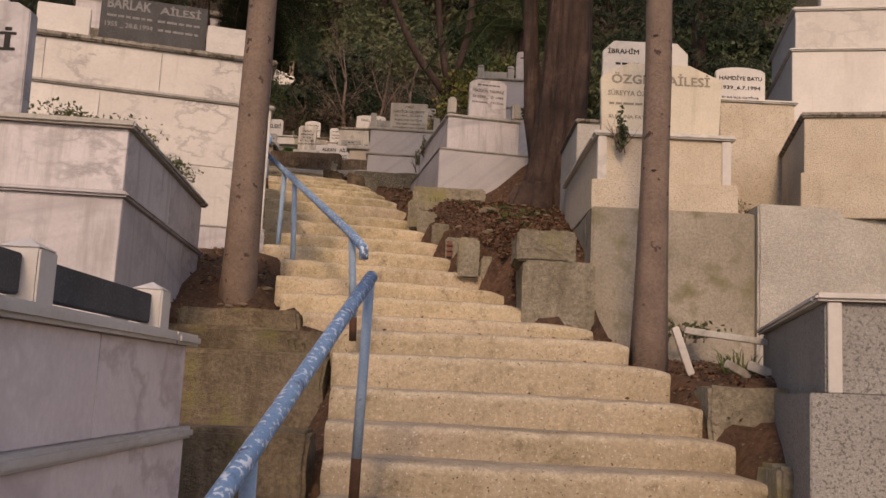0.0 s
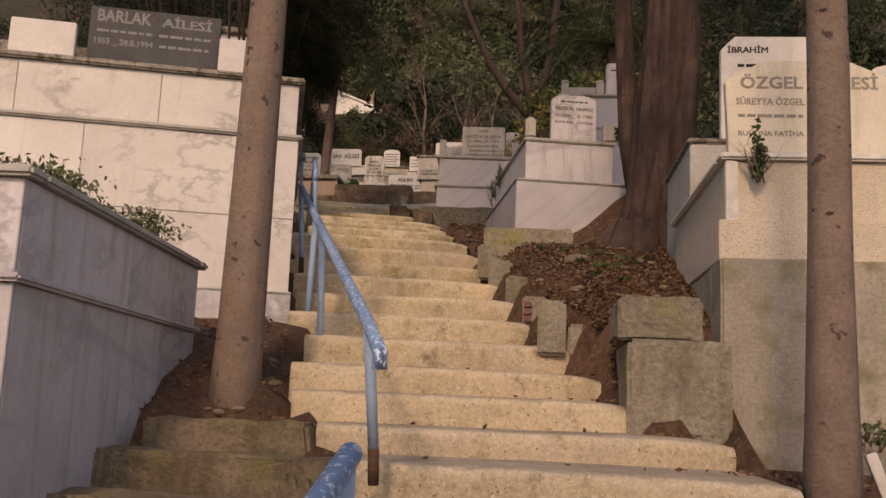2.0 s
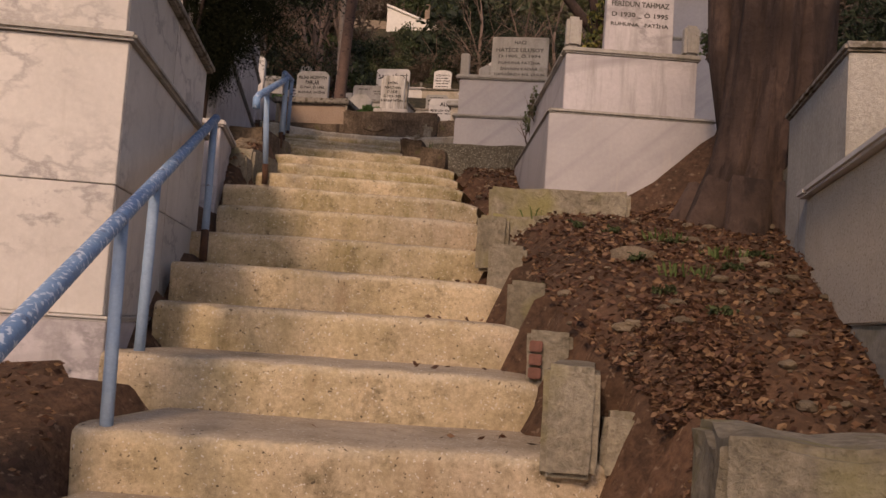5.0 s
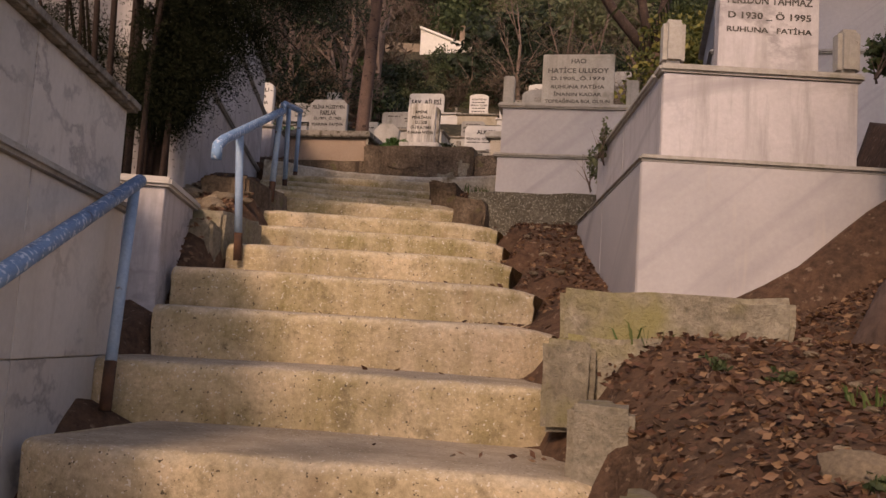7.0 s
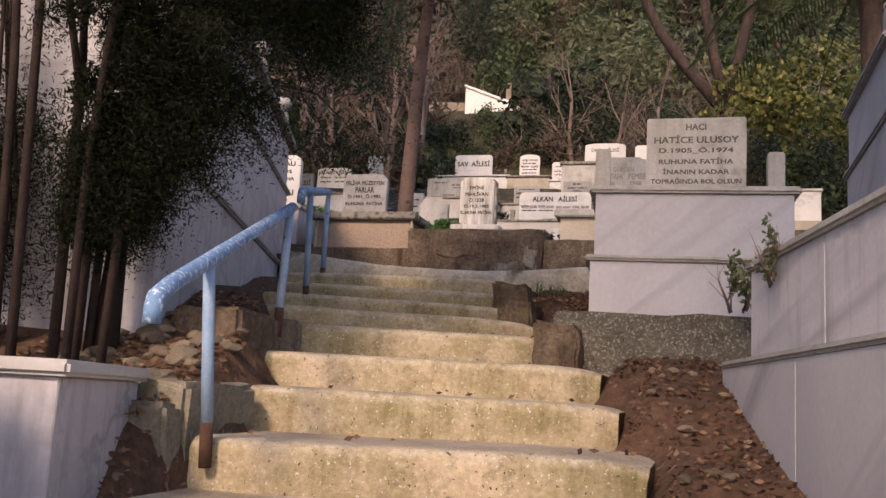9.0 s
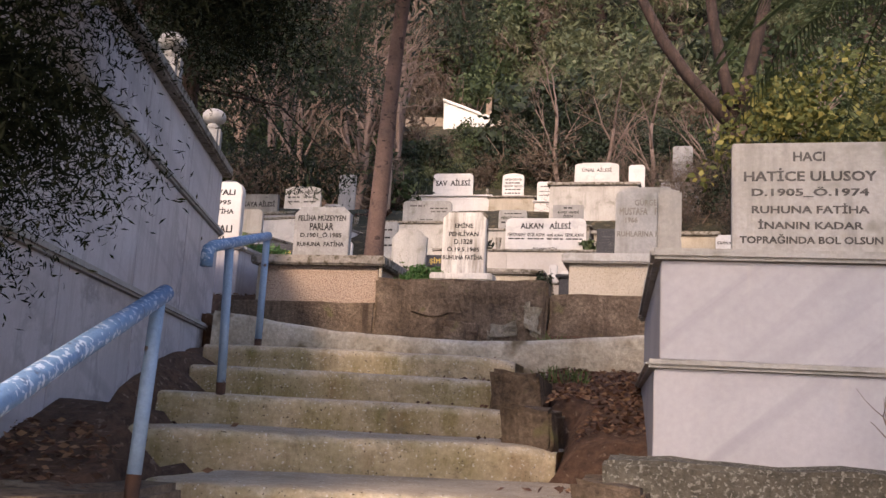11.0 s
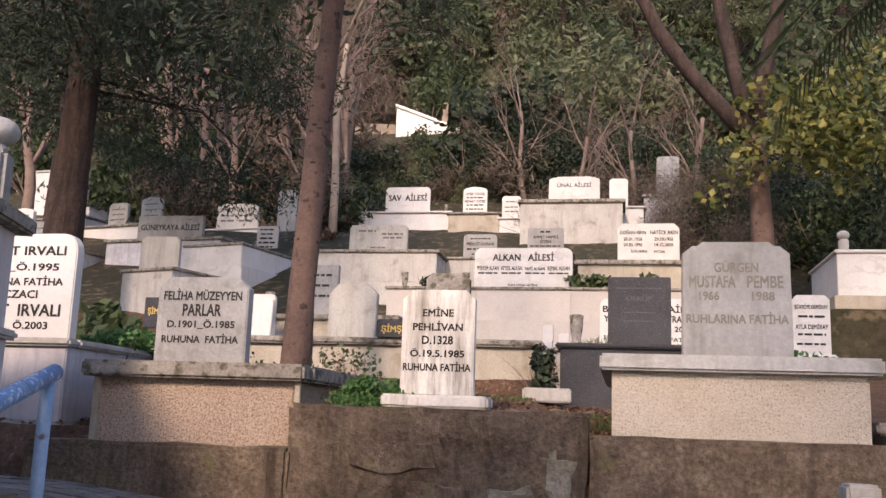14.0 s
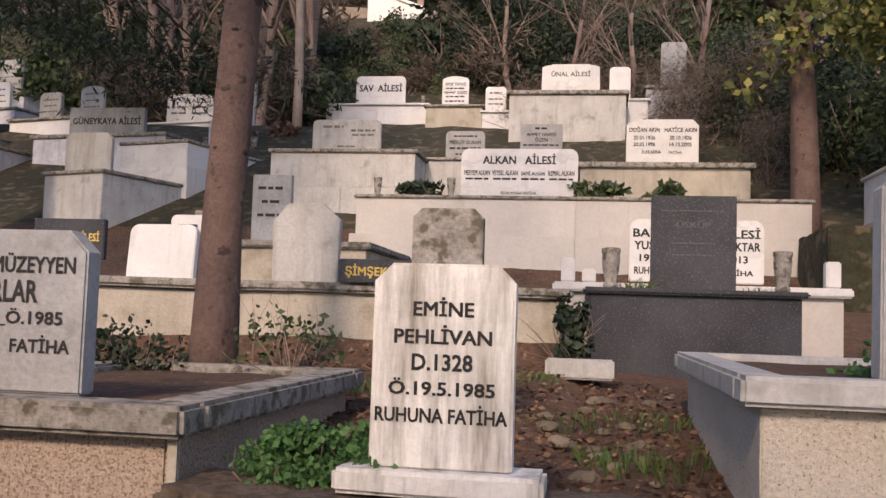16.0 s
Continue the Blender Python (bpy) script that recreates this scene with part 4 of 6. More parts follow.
# ---------------------------------------------------------------- tombs on the right of the lower steps
tomb("speckled granite tomb with a white marble corner strip", 1.53, 3.9, -12, 1.6, 2.2, [("plinth", 0.7, 1.60, -0.05, M_GRANITE), ("body", 1.60, 1.975, 0.02, M_GRANITE), ("cap", 1.975, 2.01, -0.02, M_MARBLE)], soil=0.12)
tagged(part("marble_strip", box(0.0, 0.055, -0.012, 0.0, 0, 0.37, 0.004), M_MARBLE, None), "white marble corner strip on a granite tomb", "trim").matrix_basis = pose(1.56, 3.905, 1.602, 0, 0, -12)
t = tomb("yellowish pebble faced tomb with white marble corner posts", 1.06, 7.14, 0, 1.12, 2.1, [("plinth", 2.95, 3.18, 0.0, M_TERRAZZO), ("body", 3.18, 3.535, 0.05, M_TERRAZZO), ("cap", 3.535, 3.575, 0.01, M_MARBLE)], soil=0.15)
for x in (0.045, 1.005):
    part("corner_post", box(x, x + 0.07, 0.035, 0.10, 0.232, 0.583, 0.005), M_MARBLE, t)
headstone("cream marble headstone with rounded shoulders", 1.62, 7.34, 3.62, 0.93, 0.58, 0.07, "peak", M_CREAMM, [("ÖZGEL   AİLESİ", 0.78, 0.10, 0.84), ("SÜREYYA ÖZGEL", 0.56, 0.05, 0.42, -0.24), (None, 0.40, 0.025, 0.40, -0.24), ("RUHUNA FATİHA", 0.22, 0.04, 0.40, -0.24)], M_INK_P, 0, -3)
for x in (1.32, 2.0):
    tagged(part("marble_block", box(-0.07, 0.07, 0, 0.1, 0, 0.05, 0.006), M_MARBLE, None), "small white marble block carrying a headstone", "block", "marble blocks").matrix_basis = pose(x, 7.32, 3.573)
tomb("grey rendered tomb behind the cream headstone", 1.12, 8.55, 0, 1.25, 1.2, [("body", 2.9, 4.02, 0.0, M_WALLC2), ("cap", 4.02, 4.06, -0.02, M_COPING)])
headstone("white headstone with engraved black lettering", 1.75, 8.62, 4.06, 0.80, 0.80, 0.07, "chamfer", M_MARBLE, [("İBRAHİM", 0.88, 0.06, 0.36, -0.26), (None, 0.72, 0.03, 0.3, -0.2), ("RUHUNA", 0.56, 0.04, 0.3, -0.26)])
tomb("cream pebble faced tomb on a stepped base", 2.38, 8.4, 0, 0.72, 1.6, [("plinth", 2.9, 3.9, -0.02, M_TERRAZZO), ("body", 3.9, 4.25, 0.02, M_TERRAZZO), ("cap", 4.25, 4.28, -0.01, M_MARBLE)])
headstone("white headstone with three rows of lettering", 2.64, 8.6, 4.28, 0.46, 0.37, 0.06, "arch", M_MARBLE, [("HAMDİYE BATU", 0.72, 0.05, 0.86), ("1939_6.7.1994", 0.45, 0.04, 0.8), ("RUHUNA FATİHA", 0.2, 0.035, 0.75)])
tomb("tall white marble tomb in tiers", 3.33, 9.2, -10, 2.0, 1.6, [("plinth", 2.9, 4.15, 0.0, M_MARBLE, 1), ("body", 4.15, 5.06, 0.01, M_MARBLE, 2), ("ledge", 5.06, 5.09, -0.02, M_MARBLE), ("upper_body", 5.09, 5.50, 0.05, M_MARBLE, 2), ("cap", 5.50, 5.54, 0.02, M_MARBLE)])
headstone("white headstone on the tall marble tomb", 4.1, 9.5, 5.54, 0.7, 0.5, 0.08, "flat", M_MARBLE)
tomb("yellow pebble faced tomb above the rough wall", 2.66, 7.12, -12, 1.5, 2.0, [("plinth", 2.95, 3.30, -0.01, M_TERRAZZO), ("body", 3.30, 3.74, 0.02, M_TERRAZZO), ("cap", 3.74, 3.78, -0.01, M_COPING)])
# collapsed white frame on the ground
t = thing("broken_grave_frame", "collapsed white marble grave frame on the earth", "grave frame", pose(1.42, 5.75, 1.74, 0, 0, 0))
part("rail", box(0, 0.66, 0, 0.03, 0.20, 0.24, 0.004), M_MARBLE_L, t).rotation_euler = (0, 0.10, 0)
for x, a in ((0.02, 0.35), (0.60, -0.25)):
    q = part("leg", box(0, 0.045, 0, 0.03, -0.06, 0.24, 0.004), M_MARBLE, t)
    q.location, q.rotation_euler = (x, -0.01, 0.0), (0, -a, 0)
for x, y, a in ((0.25, -0.1, 0.5), (0.38, -0.05, -0.6)):
    q = part("broken_piece", box(0, 0.2, 0, 0.035, -0.02, 0.03, 0.005), M_MARBLE_L, t)
    q.location, q.rotation_euler = (x, y, 0.02), (0.2, 0.35, a)

# ---------------------------------------------------------------- tombs on the right of the upper steps
FT = 11.0
t = tomb("pale marble tomb with small corner posts on an earth bank", -0.175, 10.79, FT, 1.07, 2.2, [("plinth", 3.3, 4.27, 0.0, M_MARBLE_B, 1), ("ledge", 4.27, 4.30, -0.012, M_MARBLE_L), ("body", 4.30, 4.70, 0.10, M_MARBLE_G, 1), ("cap", 4.70, 4.74, 0.078, M_MARBLE_L)], soil=0.14)
for x, y in ((0.145, 0.145), (0.93, 0.145)):
    part("post", box(x - 0.05, x + 0.05, y - 0.05, y + 0.05, 1.442, 1.65, 0.02), M_MARBLE_L, t)
headstone("pale grey headstone with worn black lettering", 0.37, 11.08, 4.74, 0.46, 0.49, 0.08, "shoulder", M_MARBLE_G, [("FERİDUN TAHMAZ", 0.72, 0.047, 0.84), ("D 1930 _ Ö 1995", 0.56, 0.042, 0.82), ("RUHUNA   FATİHA", 0.43, 0.032, 0.84), (None, 0.86, 0.022, 0.6)], M_INK_F, FT)
t = tomb("tall white marble tomb with two round finials behind the bank", 0.28, 13.78, 0, 1.35, 1.5, [("plinth", 3.9, 5.70, 0.0, M_MARBLE_B, 1), ("ledge", 5.70, 5.735, -0.025, M_MARBLE_L), ("body", 5.735, 6.13, 0.01, M_MARBLE_B, 1), ("cap", 6.13, 6.165, -0.035, M_MARBLE_L)])
part("back_slab", box(0.03, 0.52, 0.14, 0.20, 2.264, 2.41, 0.008), M_MARBLE_L, t)
headstone("grey headstone on a tall marble tomb", 1.02, 13.95, 6.165, 0.30, 0.49, 0.08, "round", M_MARBLE_G, [(None, 0.8, 0.03, 0.6)])


def stone_finial(label, x, y, z, material):
    """A square post with a flattened round head."""
    bm = box(-0.048, 0.048, -0.048, 0.048, 0, 0.185, 0.006)
    bmesh.ops.create_uvsphere(bm, u_segments=20, v_segments=10, radius=0.054, matrix=Matrix.Translation((0, 0, 0.208)) @ Matrix.Diagonal((1, 1, 0.62, 1)))
    for q in bm.faces:
        q.smooth = len(q.verts) < 5 and q.calc_area() < 0.0015
    tagged(part("stone_finial", bm, material, None), label, "finial", "finials").matrix_basis = pose(x, y, z)


for x in (0.335, 0.79):
    stone_finial("small round topped stone finial", x, 13.92, 6.163, M_MARBLE_L)

t = tomb("white marble tomb with a low slab railing along its side", -1.26, 13.70, 3, 1.06, 2.05, [("plinth", 4.45, 4.87, -0.02, M_MARBLE_B, 1), ("ledge", 4.87, 4.90, -0.05, M_MARBLE_L), ("body", 4.90, 5.255, 0.0, M_MARBLE_B, 1), ("cap", 5.255, 5.295, -0.035, M_MARBLE_L)], soil=0.2)
for y in (0.12, 0.95, 1.92):
    part("post", box(-0.01, 0.075, y - 0.045, y + 0.045, 0.847, 1.08 if y < 0.5 else 1.02, 0.008), M_MARBLE_L, t)
for y, e in ((0.168, 0.902), (0.998, 1.872)):
    part("slab", box(0.015, 0.05, y, e, 0.865, 0.99, 0.005), M_MARBLE_G, t)
part("post", box(0.93, 1.02, 0.06, 0.15, 0.847, 1.06, 0.008), M_MARBLE_L, t)
headstone("weathered marble headstone with worn black lettering", -0.72, 13.98, 5.295, 0.56, 0.47, 0.07, "flat", M_MARBLE_L, [("HACI", 0.88, 0.036, 0.2), ("HATİCE ULUSOY", 0.73, 0.05, 0.84), ("D.1905_Ö.1974", 0.585, 0.038, 0.74), ("RUHUNA FATİHA", 0.45, 0.038, 0.74), ("İNANIN KADAR", 0.32, 0.036, 0.66), ("TOPRAĞINDA BOL OLSUN", 0.20, 0.036, 0.9)], M_INK_F)

# ---------------------------------------------------------------- graves at the top of the steps
t = tomb("pink pebble faced tomb with a dark stained coping", -4.38, 17.0, 0, 1.06, 1.75, [("body", 5.44, 5.75, 0.05, M_TERRAZZO2), ("cap", 5.75, 5.825, -0.01, M_COPING)], soil=0.14)
for x in (0.0, 1.0):
    part("corner_strip", box(x + 0.04, x + 0.075 - 0.05 * (x > 0.5), 0.03, 0.05, 0.0, 0.308, 0.004), M_CREAM, t)
headstone("grey headstone with black lettering", -3.90, 17.18, 5.82, 0.46, 0.42, 0.07, "chamfer", M_STONE_G, [("FELİHA MÜZEYYEN", 0.80, 0.055, 0.86), ("PARLAR", 0.62, 0.055, 0.42), ("D.1901_Ö.1985", 0.46, 0.045, 0.74), ("RUHUNA  FATİHA", 0.30, 0.045, 0.84)], M_INK, 0)
headstone("pale weathered headstone with bold black lettering", -2.725, 17.05, 5.705, 0.325, 0.465, 0.06, "chamfer", M_STREAK, [("EMİNE", 0.79, 0.042, 0.42), ("PEHLİVAN", 0.655, 0.042, 0.68), ("D.1328", 0.52, 0.036, 0.42), ("Ö.19.5.1985", 0.40, 0.036, 0.74), ("RUHUNA FATİHA", 0.275, 0.042, 0.92)], M_INK, 0, 0, (0.47, 0.16, 0.055))
headstone("dark weathered headstone with cut corners", -2.90, 18.2, 5.72, 0.25, 0.71, 0.07, "chamfer", M_COPING)
t = tomb("cream pebble faced tomb with a thick pale coping", -2.02, 17.36, 0, 1.20, 1.9, [("body", 5.50, 5.855, 0.045, M_TERRAZZO), ("cap", 5.855, 5.93, -0.01, M_MARBLE_L)], soil=0.13)
headstone("large weathered grey headstone with worn lettering", -1.40, 17.56, 5.92, 0.50, 0.565, 0.09, "shoulder", M_MARBLE_L, [("GÜRGEN", 0.79, 0.055, 0.40), ("MUSTAFA", 0.66, 0.055, 0.42, -0.22), ("PEMBE", 0.66, 0.055, 0.32, 0.26), ("1966", 0.54, 0.04, 0.18, -0.25), ("1988", 0.54, 0.04, 0.2, 0.24), ("RUHLARINA FATİHA", 0.36, 0.055, 0.92), (None, 0.655, 0.05, 0.008, 0.03)], M_INK_P)
tomb("lavender grey marble tomb with white corner strip", -5.32, 17.18, 0, 0.74, 1.8, [("plinth", 4.9, 5.50, -0.02, M_MARBLE_G), ("ledge", 5.50, 5.53, -0.03, M_MARBLE_L), ("body", 5.53, 5.895, 0.02, M_MARBLE_G), ("cap", 5.895, 5.935, -0.01, M_MARBLE_L)], soil=0.1)
headstone("white headstone with bold black lettering", -4.97, 17.3, 5.935, 0.62, 0.545, 0.07, "round", M_MARBLE, [("NEJAT IRVALI", 0.82, 0.06, 0.80), ("1925_Ö.1995", 0.68, 0.05, 0.7), ("RUHUNA FATİHA", 0.55, 0.05, 0.8), ("ECZACI", 0.42, 0.04, 0.36), ("SUAT  IRVALI", 0.27, 0.06, 0.8), ("_ Ö.2003", 0.13, 0.05, 0.4, 0.1)])
tomb("weathered cream tomb beside the pebble faced one", -0.78, 17.6, 0, 1.2, 1.8, [("body", 5.2, 5.60, 0.03, M_CREAM), ("cap", 5.60, 5.66, -0.02, M_COPING)])
bm = box(-0.05, 0.05, -0.05, 0.05, 0, 0.15, 0.012)
bmesh.ops.create_uvsphere(bm, u_segments=16, v_segments=10, radius=0.07, matrix=Matrix.Translation((0, 0, 0.19)) @ Matrix.Diagonal((1, 1, 0.7, 1)))
tagged(part("stone_finial", bm, M_STONE_G, None), "round topped grey stone finial", "finial", "finials").matrix_basis = pose(-0.62, 17.72, 5.66)
headstone("grey headstone with rows of black lettering", -0.12, 17.75, 5.66, 0.5, 0.5, 0.08, "flat", M_STONE_G, [(None, 0.85, 0.04, 0.8), (None, 0.68, 0.04, 0.4), (None, 0.5, 0.04, 0.8), (None, 0.32, 0.04, 0.7)], M_INK_F)
headstone("white headstone with four rows of lettering", -0.69, 19.6, 6.12, 0.24, 0.40, 0.05, "chamfer", M_MARBLE, [("ŞÜKRİYE DEMİRAY", 0.80, 0.04, 0.88), (None, 0.64, 0.02, 0.7), ("AYLA DEMİRAY", 0.48, 0.04, 0.86), (None, 0.34, 0.02, 0.74), (None, 0.18, 0.02, 0.8)], M_INK, 0, 0, (0.3, 0.14, 0.1))

# second row
t = tomb("polished black granite tomb with two stone vases", -2.43, 20.5, 0, 1.22, 1.7, [("body", 5.72, 6.215, 0.02, M_BLACK), ("cap", 6.215, 6.25, -0.02, M_BLACK)], soil=0.2)
headstone("polished black granite headstone with faint lettering", -1.79, 20.9, 6.25, 0.51, 0.59, 0.06, "flat", M_BLACK, [("ÜSKÜP", 0.70, 0.045, 0.4), (None, 0.84, 0.014, 0.7), (None, 0.5, 0.012, 0.5), (None, 0.38, 0.012, 0.5)], M_SLATE)


def vase(x, y, z, s=1.0):
    prof = [(0.02, 0), (0.042, 0.0), (0.045, 0.02), (0.034, 0.04), (0.046, 0.10), (0.054, 0.17), (0.050, 0.20), (0.056, 0.215), (0.056, 0.235), (0.038, 0.24), (0.03, 0.20)]
    verts, faces, n = [], [], 16
    for r, h in prof:
        verts += [(r * s * math.cos(2 * math.pi * k / n), r * s * math.sin(2 * math.pi * k / n), h * s) for k in range(n)]
    for i in range(len(prof) - 1):
        faces += [(i * n + k, i * n + (k + 1) % n, (i + 1) * n + (k + 1) % n, (i + 1) * n + k) for k in range(n)]
    ob = part("vase", mesh_of("vase", verts, faces, True), M_COPING, None)
    ob.matrix_basis = pose(x, y, z)
    return tagged(ob, "grey turned stone grave vase", "vase", "grave vases")


vase(-2.29, 20.66, 6.25), vase(-1.31, 20.66, 6.25)
headstone("white headstone with bold black lettering", -1.66, 22.0, 6.35, 0.95, 0.46, 0.06, "round", M_MARBLE, [("BAYRAKTAR AİLESİ", 0.80, 0.08, 0.94), ("YUSUF", 0.58, 0.06, 0.24, -0.34), ("BAYRAKTAR", 0.58, 0.06, 0.4, 0.27), ("1925", 0.38, 0.05, 0.16, -0.34), ("2013", 0.38, 0.05, 0.16, 0.30), ("RUHUNA", 0.18, 0.05, 0.24, -0.34), ("FATİHA", 0.18, 0.05, 0.24, 0.30)])
tomb("low pale marble tomb behind the black one", -2.62, 21.1, 0, 1.78, 1.6, [("body", 5.8, 6.24, 0.02, M_PANEL), ("cap", 6.24, 6.30, -0.03, M_MARBLE)])
for x, hh in ((-2.555, 0.16), (-2.42, 0.09), (-0.91, 0.17)):
    tagged(part("marble_post", box(-0.045, 0.045, -0.045, 0.045, 0, hh, 0.01), M_MARBLE, None), "short white marble grave post", "post", "grave posts").matrix_basis = pose(x, 21.2, 6.30)
tagged(part("marble_block", box(0, 0.34, 0, 0.12, 0, 0.1, 0.01), M_MARBLE_L, None), "small white marble block on the earth", "block").matrix_basis = pose(-2.62, 19.7, 5.76)
headstone("black granite slab with gold lettering", -5.98, 21.0, 6.36, 0.53, 0.28, 0.05, "flat", M_BLACK, [("ŞİMŞEKLİ AİLESİ", 0.55, 0.085, 0.86)], M_GOLD)
headstone("blank white marble headstone leaning on the terrace", -4.90, 20.15, 6.20, 0.43, 0.34, 0.06, "round", M_MARBLE, (), None, -4, -6)
headstone("white headstone behind a blank one", -5.11, 21.0, 6.3, 0.25, 0.38, 0.05, "round", M_MARBLE, [(None, 0.8, 0.03, 0.6), (None, 0.6, 0.02, 0.5)])
headstone("blank ochre headstone with a pointed shoulder", -4.02, 20.15, 6.20, 0.38, 0.47, 0.06, "peak", M_MARBLE_L)
headstone("grey headstone half hidden by a pine trunk", -4.74, 21.6, 6.55, 0.3, 0.50, 0.05, "flat", M_STONE_G, [(None, 0.8, 0.03, 0.7), (None, 0.6, 0.03, 0.5), (None, 0.4, 0.03, 0.7)])
tomb("cream rendered tomb under a pine", -5.2, 21.4, 0, 1.25, 1.5, [("body", 6.0, 6.50, 0.02, M_CREAM), ("cap", 6.50, 6.55, -0.02, M_COPING)])
headstone("black granite slab with gold lettering", -3.55, 19.93, 6.215, 0.42, 0.13, 0.04, "flat", M_BLACK, [("ŞİMŞEKLER", 0.5, 0.075, 0.8)], M_GOLD)
for x, y, z in ((-5.15, 21.3, 6.55), (-4.45, 21.8, 6.55)):
    vase(x, y, z, 0.8)

# third row and the hillside
tomb("long cream marble tomb in two tiers", -5.12, 25.3, 0, 5.05, 1.7, [("plinth", 6.2, 6.95, 0.0, M_PANEL, 4), ("body", 6.95, 7.36, 0.06, M_PANEL, 4), ("cap", 7.36, 7.40, 0.03, M_COPING)])
headstone("wide white family headstone with black lettering", -3.25, 25.65, 7.40, 1.33, 0.58, 0.08, "round", M_MARBLE, [("ALKAN   AİLESİ", 0.80, 0.12, 0.62), ("MERYEM ALKAN", 0.52, 0.055, 0.22, -0.36), ("VEYSEL ALKAN", 0.52, 0.055, 0.22, -0.12), ("SAMİ ALKAN", 0.52, 0.055, 0.20, 0.12), ("KEMAL ALKAN", 0.52, 0.055, 0.22, 0.36), (None, 0.40, 0.03, 0.2, -0.36), (None, 0.40, 0.03, 0.2, -0.12), (None, 0.40, 0.03, 0.2, 0.12), (None, 0.40, 0.03, 0.2, 0.36), ("RUHLARINA FATİHA", 0.13, 0.045, 0.3)])
for x in (-4.85, -4.0):
    vase(x, 25.5, 7.40, 0.9)
tomb("cream rendered tomb with a rough dark coping", -2.62, 27.3, 0, 2.2, 1.8, [("body", 7.2, 8.04, 0.03, M_CREAM), ("cap", 8.04, 8.11, -0.03, M_COPING)])
headstone("white double headstone with black lettering", -1.54, 27.45, 8.11, 0.92, 0.59, 0.08, "chamfer", M_MARBLE, [("DOĞAN AKIN", 0.78, 0.075, 0.42, -0.25), ("HATİCE AKIN", 0.78, 0.075, 0.44, 0.25), ("20.01.1926", 0.59, 0.05, 0.3, -0.25), ("20.10.1926", 0.59, 0.05, 0.3, 0.25), ("20.02.1996", 0.44, 0.05, 0.3, -0.25), ("14.12.2005", 0.44, 0.05, 0.3, 0.25), ("RUHLARINA", 0.27, 0.045, 0.26, -0.15), ("FATİHA", 0.27, 0.045, 0.18, 0.18), (None, 0.62, 0.2, 0.012)])
tomb("grey cream tomb in two tiers", -6.7, 27.0, 0, 2.0, 1.8, [("plinth", 6.9, 7.70, 0.0, M_WALLC2, 2), ("body", 7.70, 8.16, 0.02, M_MARBLE_L), ("cap", 8.16, 8.21, -0.02, M_COPING)])
headstone("grey marble headstone with faded lettering", -5.70, 27.2, 8.21, 0.94, 0.43, 0.07, "round", M_STONE_G, [(None, 0.78, 0.05, 0.3, -0.2), (None, 0.66, 0.04, 0.36, 0.24), (None, 0.52, 0.04, 0.32, 0.24), (None, 0.16, 0.03, 0.26)], M_INK_F)
headstone("grey headstone with four rows of lettering", -4.20, 28.0, 8.24, 0.55, 0.41, 0.07, "round", M_STONE_G, [(None, 0.82, 0.03, 0.6), ("MEVLÜT DURAN", 0.62, 0.06, 0.8), (None, 0.4, 0.04, 0.8), (None, 0.2, 0.03, 0.5)], M_INK)
tomb("weathered cream stone tomb on the slope", -4.75, 27.8, 0, 1.0, 1.6, [("body", 7.5, 8.2, 0.02, M_MARBLE_L), ("cap", 8.2, 8.24, -0.02, M_COPING)])
headstone("dark grey headstone with rows of lettering", -3.14, 28.0, 8.34, 0.58, 0.41, 0.07, "flat", M_STONE_G, [(None, 0.85, 0.04, 0.3), ("AHMET HAMDİ", 0.66, 0.06, 0.7), ("ÖZEN", 0.47, 0.06, 0.3), (None, 0.28, 0.03, 0.86), (None, 0.12, 0.03, 0.5)], M_INK)
tomb("weathered dark grey tomb on the slope", -3.55, 27.9, 0, 0.85, 1.6, [("body", 7.5, 8.3, 0.02, M_COPING), ("cap", 8.3, 8.34, -0.02, M_COPING)])
tomb("weathered pale tomb with a rough coping", -3.85, 30.5, 0, 1.95, 1.7, [("body", 8.9, 9.76, 0.02, M_MARBLE_L), ("cap", 9.76, 9.83, -0.03, M_COPING)])
headstone("white marble headstone with faint lettering", -2.83, 30.7, 9.83, 0.97, 0.49, 0.08, "shoulder", M_MARBLE, [("ÜNAL AİLESİ", 0.68, 0.1, 0.66)], M_INK_F)
headstone("white headstone half hidden by bare twigs", -2.0, 31.5, 9.9, 0.36, 0.58, 0.08, "chamfer", M_MARBLE)
tomb("white tomb half hidden by bare twigs", -2.3, 31.4, 0, 0.8, 1.2, [("body", 9.3, 9.86, 0.02, M_MARBLE), ("cap", 9.86, 9.9, -0.02, M_MARBLE)])
tomb("weathered grey tomb high on the slope", -1.5, 32.9, 0, 1.05, 1.6, [("body", 9.2, 10.44, 0.02, M_MARBLE_D), ("cap", 10.44, 10.5, -0.03, M_COPING)])
headstone("weathered headstone high on the slope", -0.98, 33.0, 10.5, 0.47, 0.85, 0.08, "round", M_STONE_G)
tomb("bright white marble tomb on the upper terrace", -8.6, 36.0, 0, 2.42, 1.9, [("body", 9.9, 10.83, 0.02, M_MARBLE, 2), ("cap", 10.83, 10.88, -0.04, M_MARBLE)])
headstone("bright white family headstone with bold black lettering", -7.35, 36.2, 10.88, 1.17, 0.68, 0.09, "round", M_MARBLE, [("SAV  AİLESİ", 0.62, 0.2, 0.86)])
for x in (-8.45, -6.33):
    vase(x, 36.15, 10.88, 0.85)
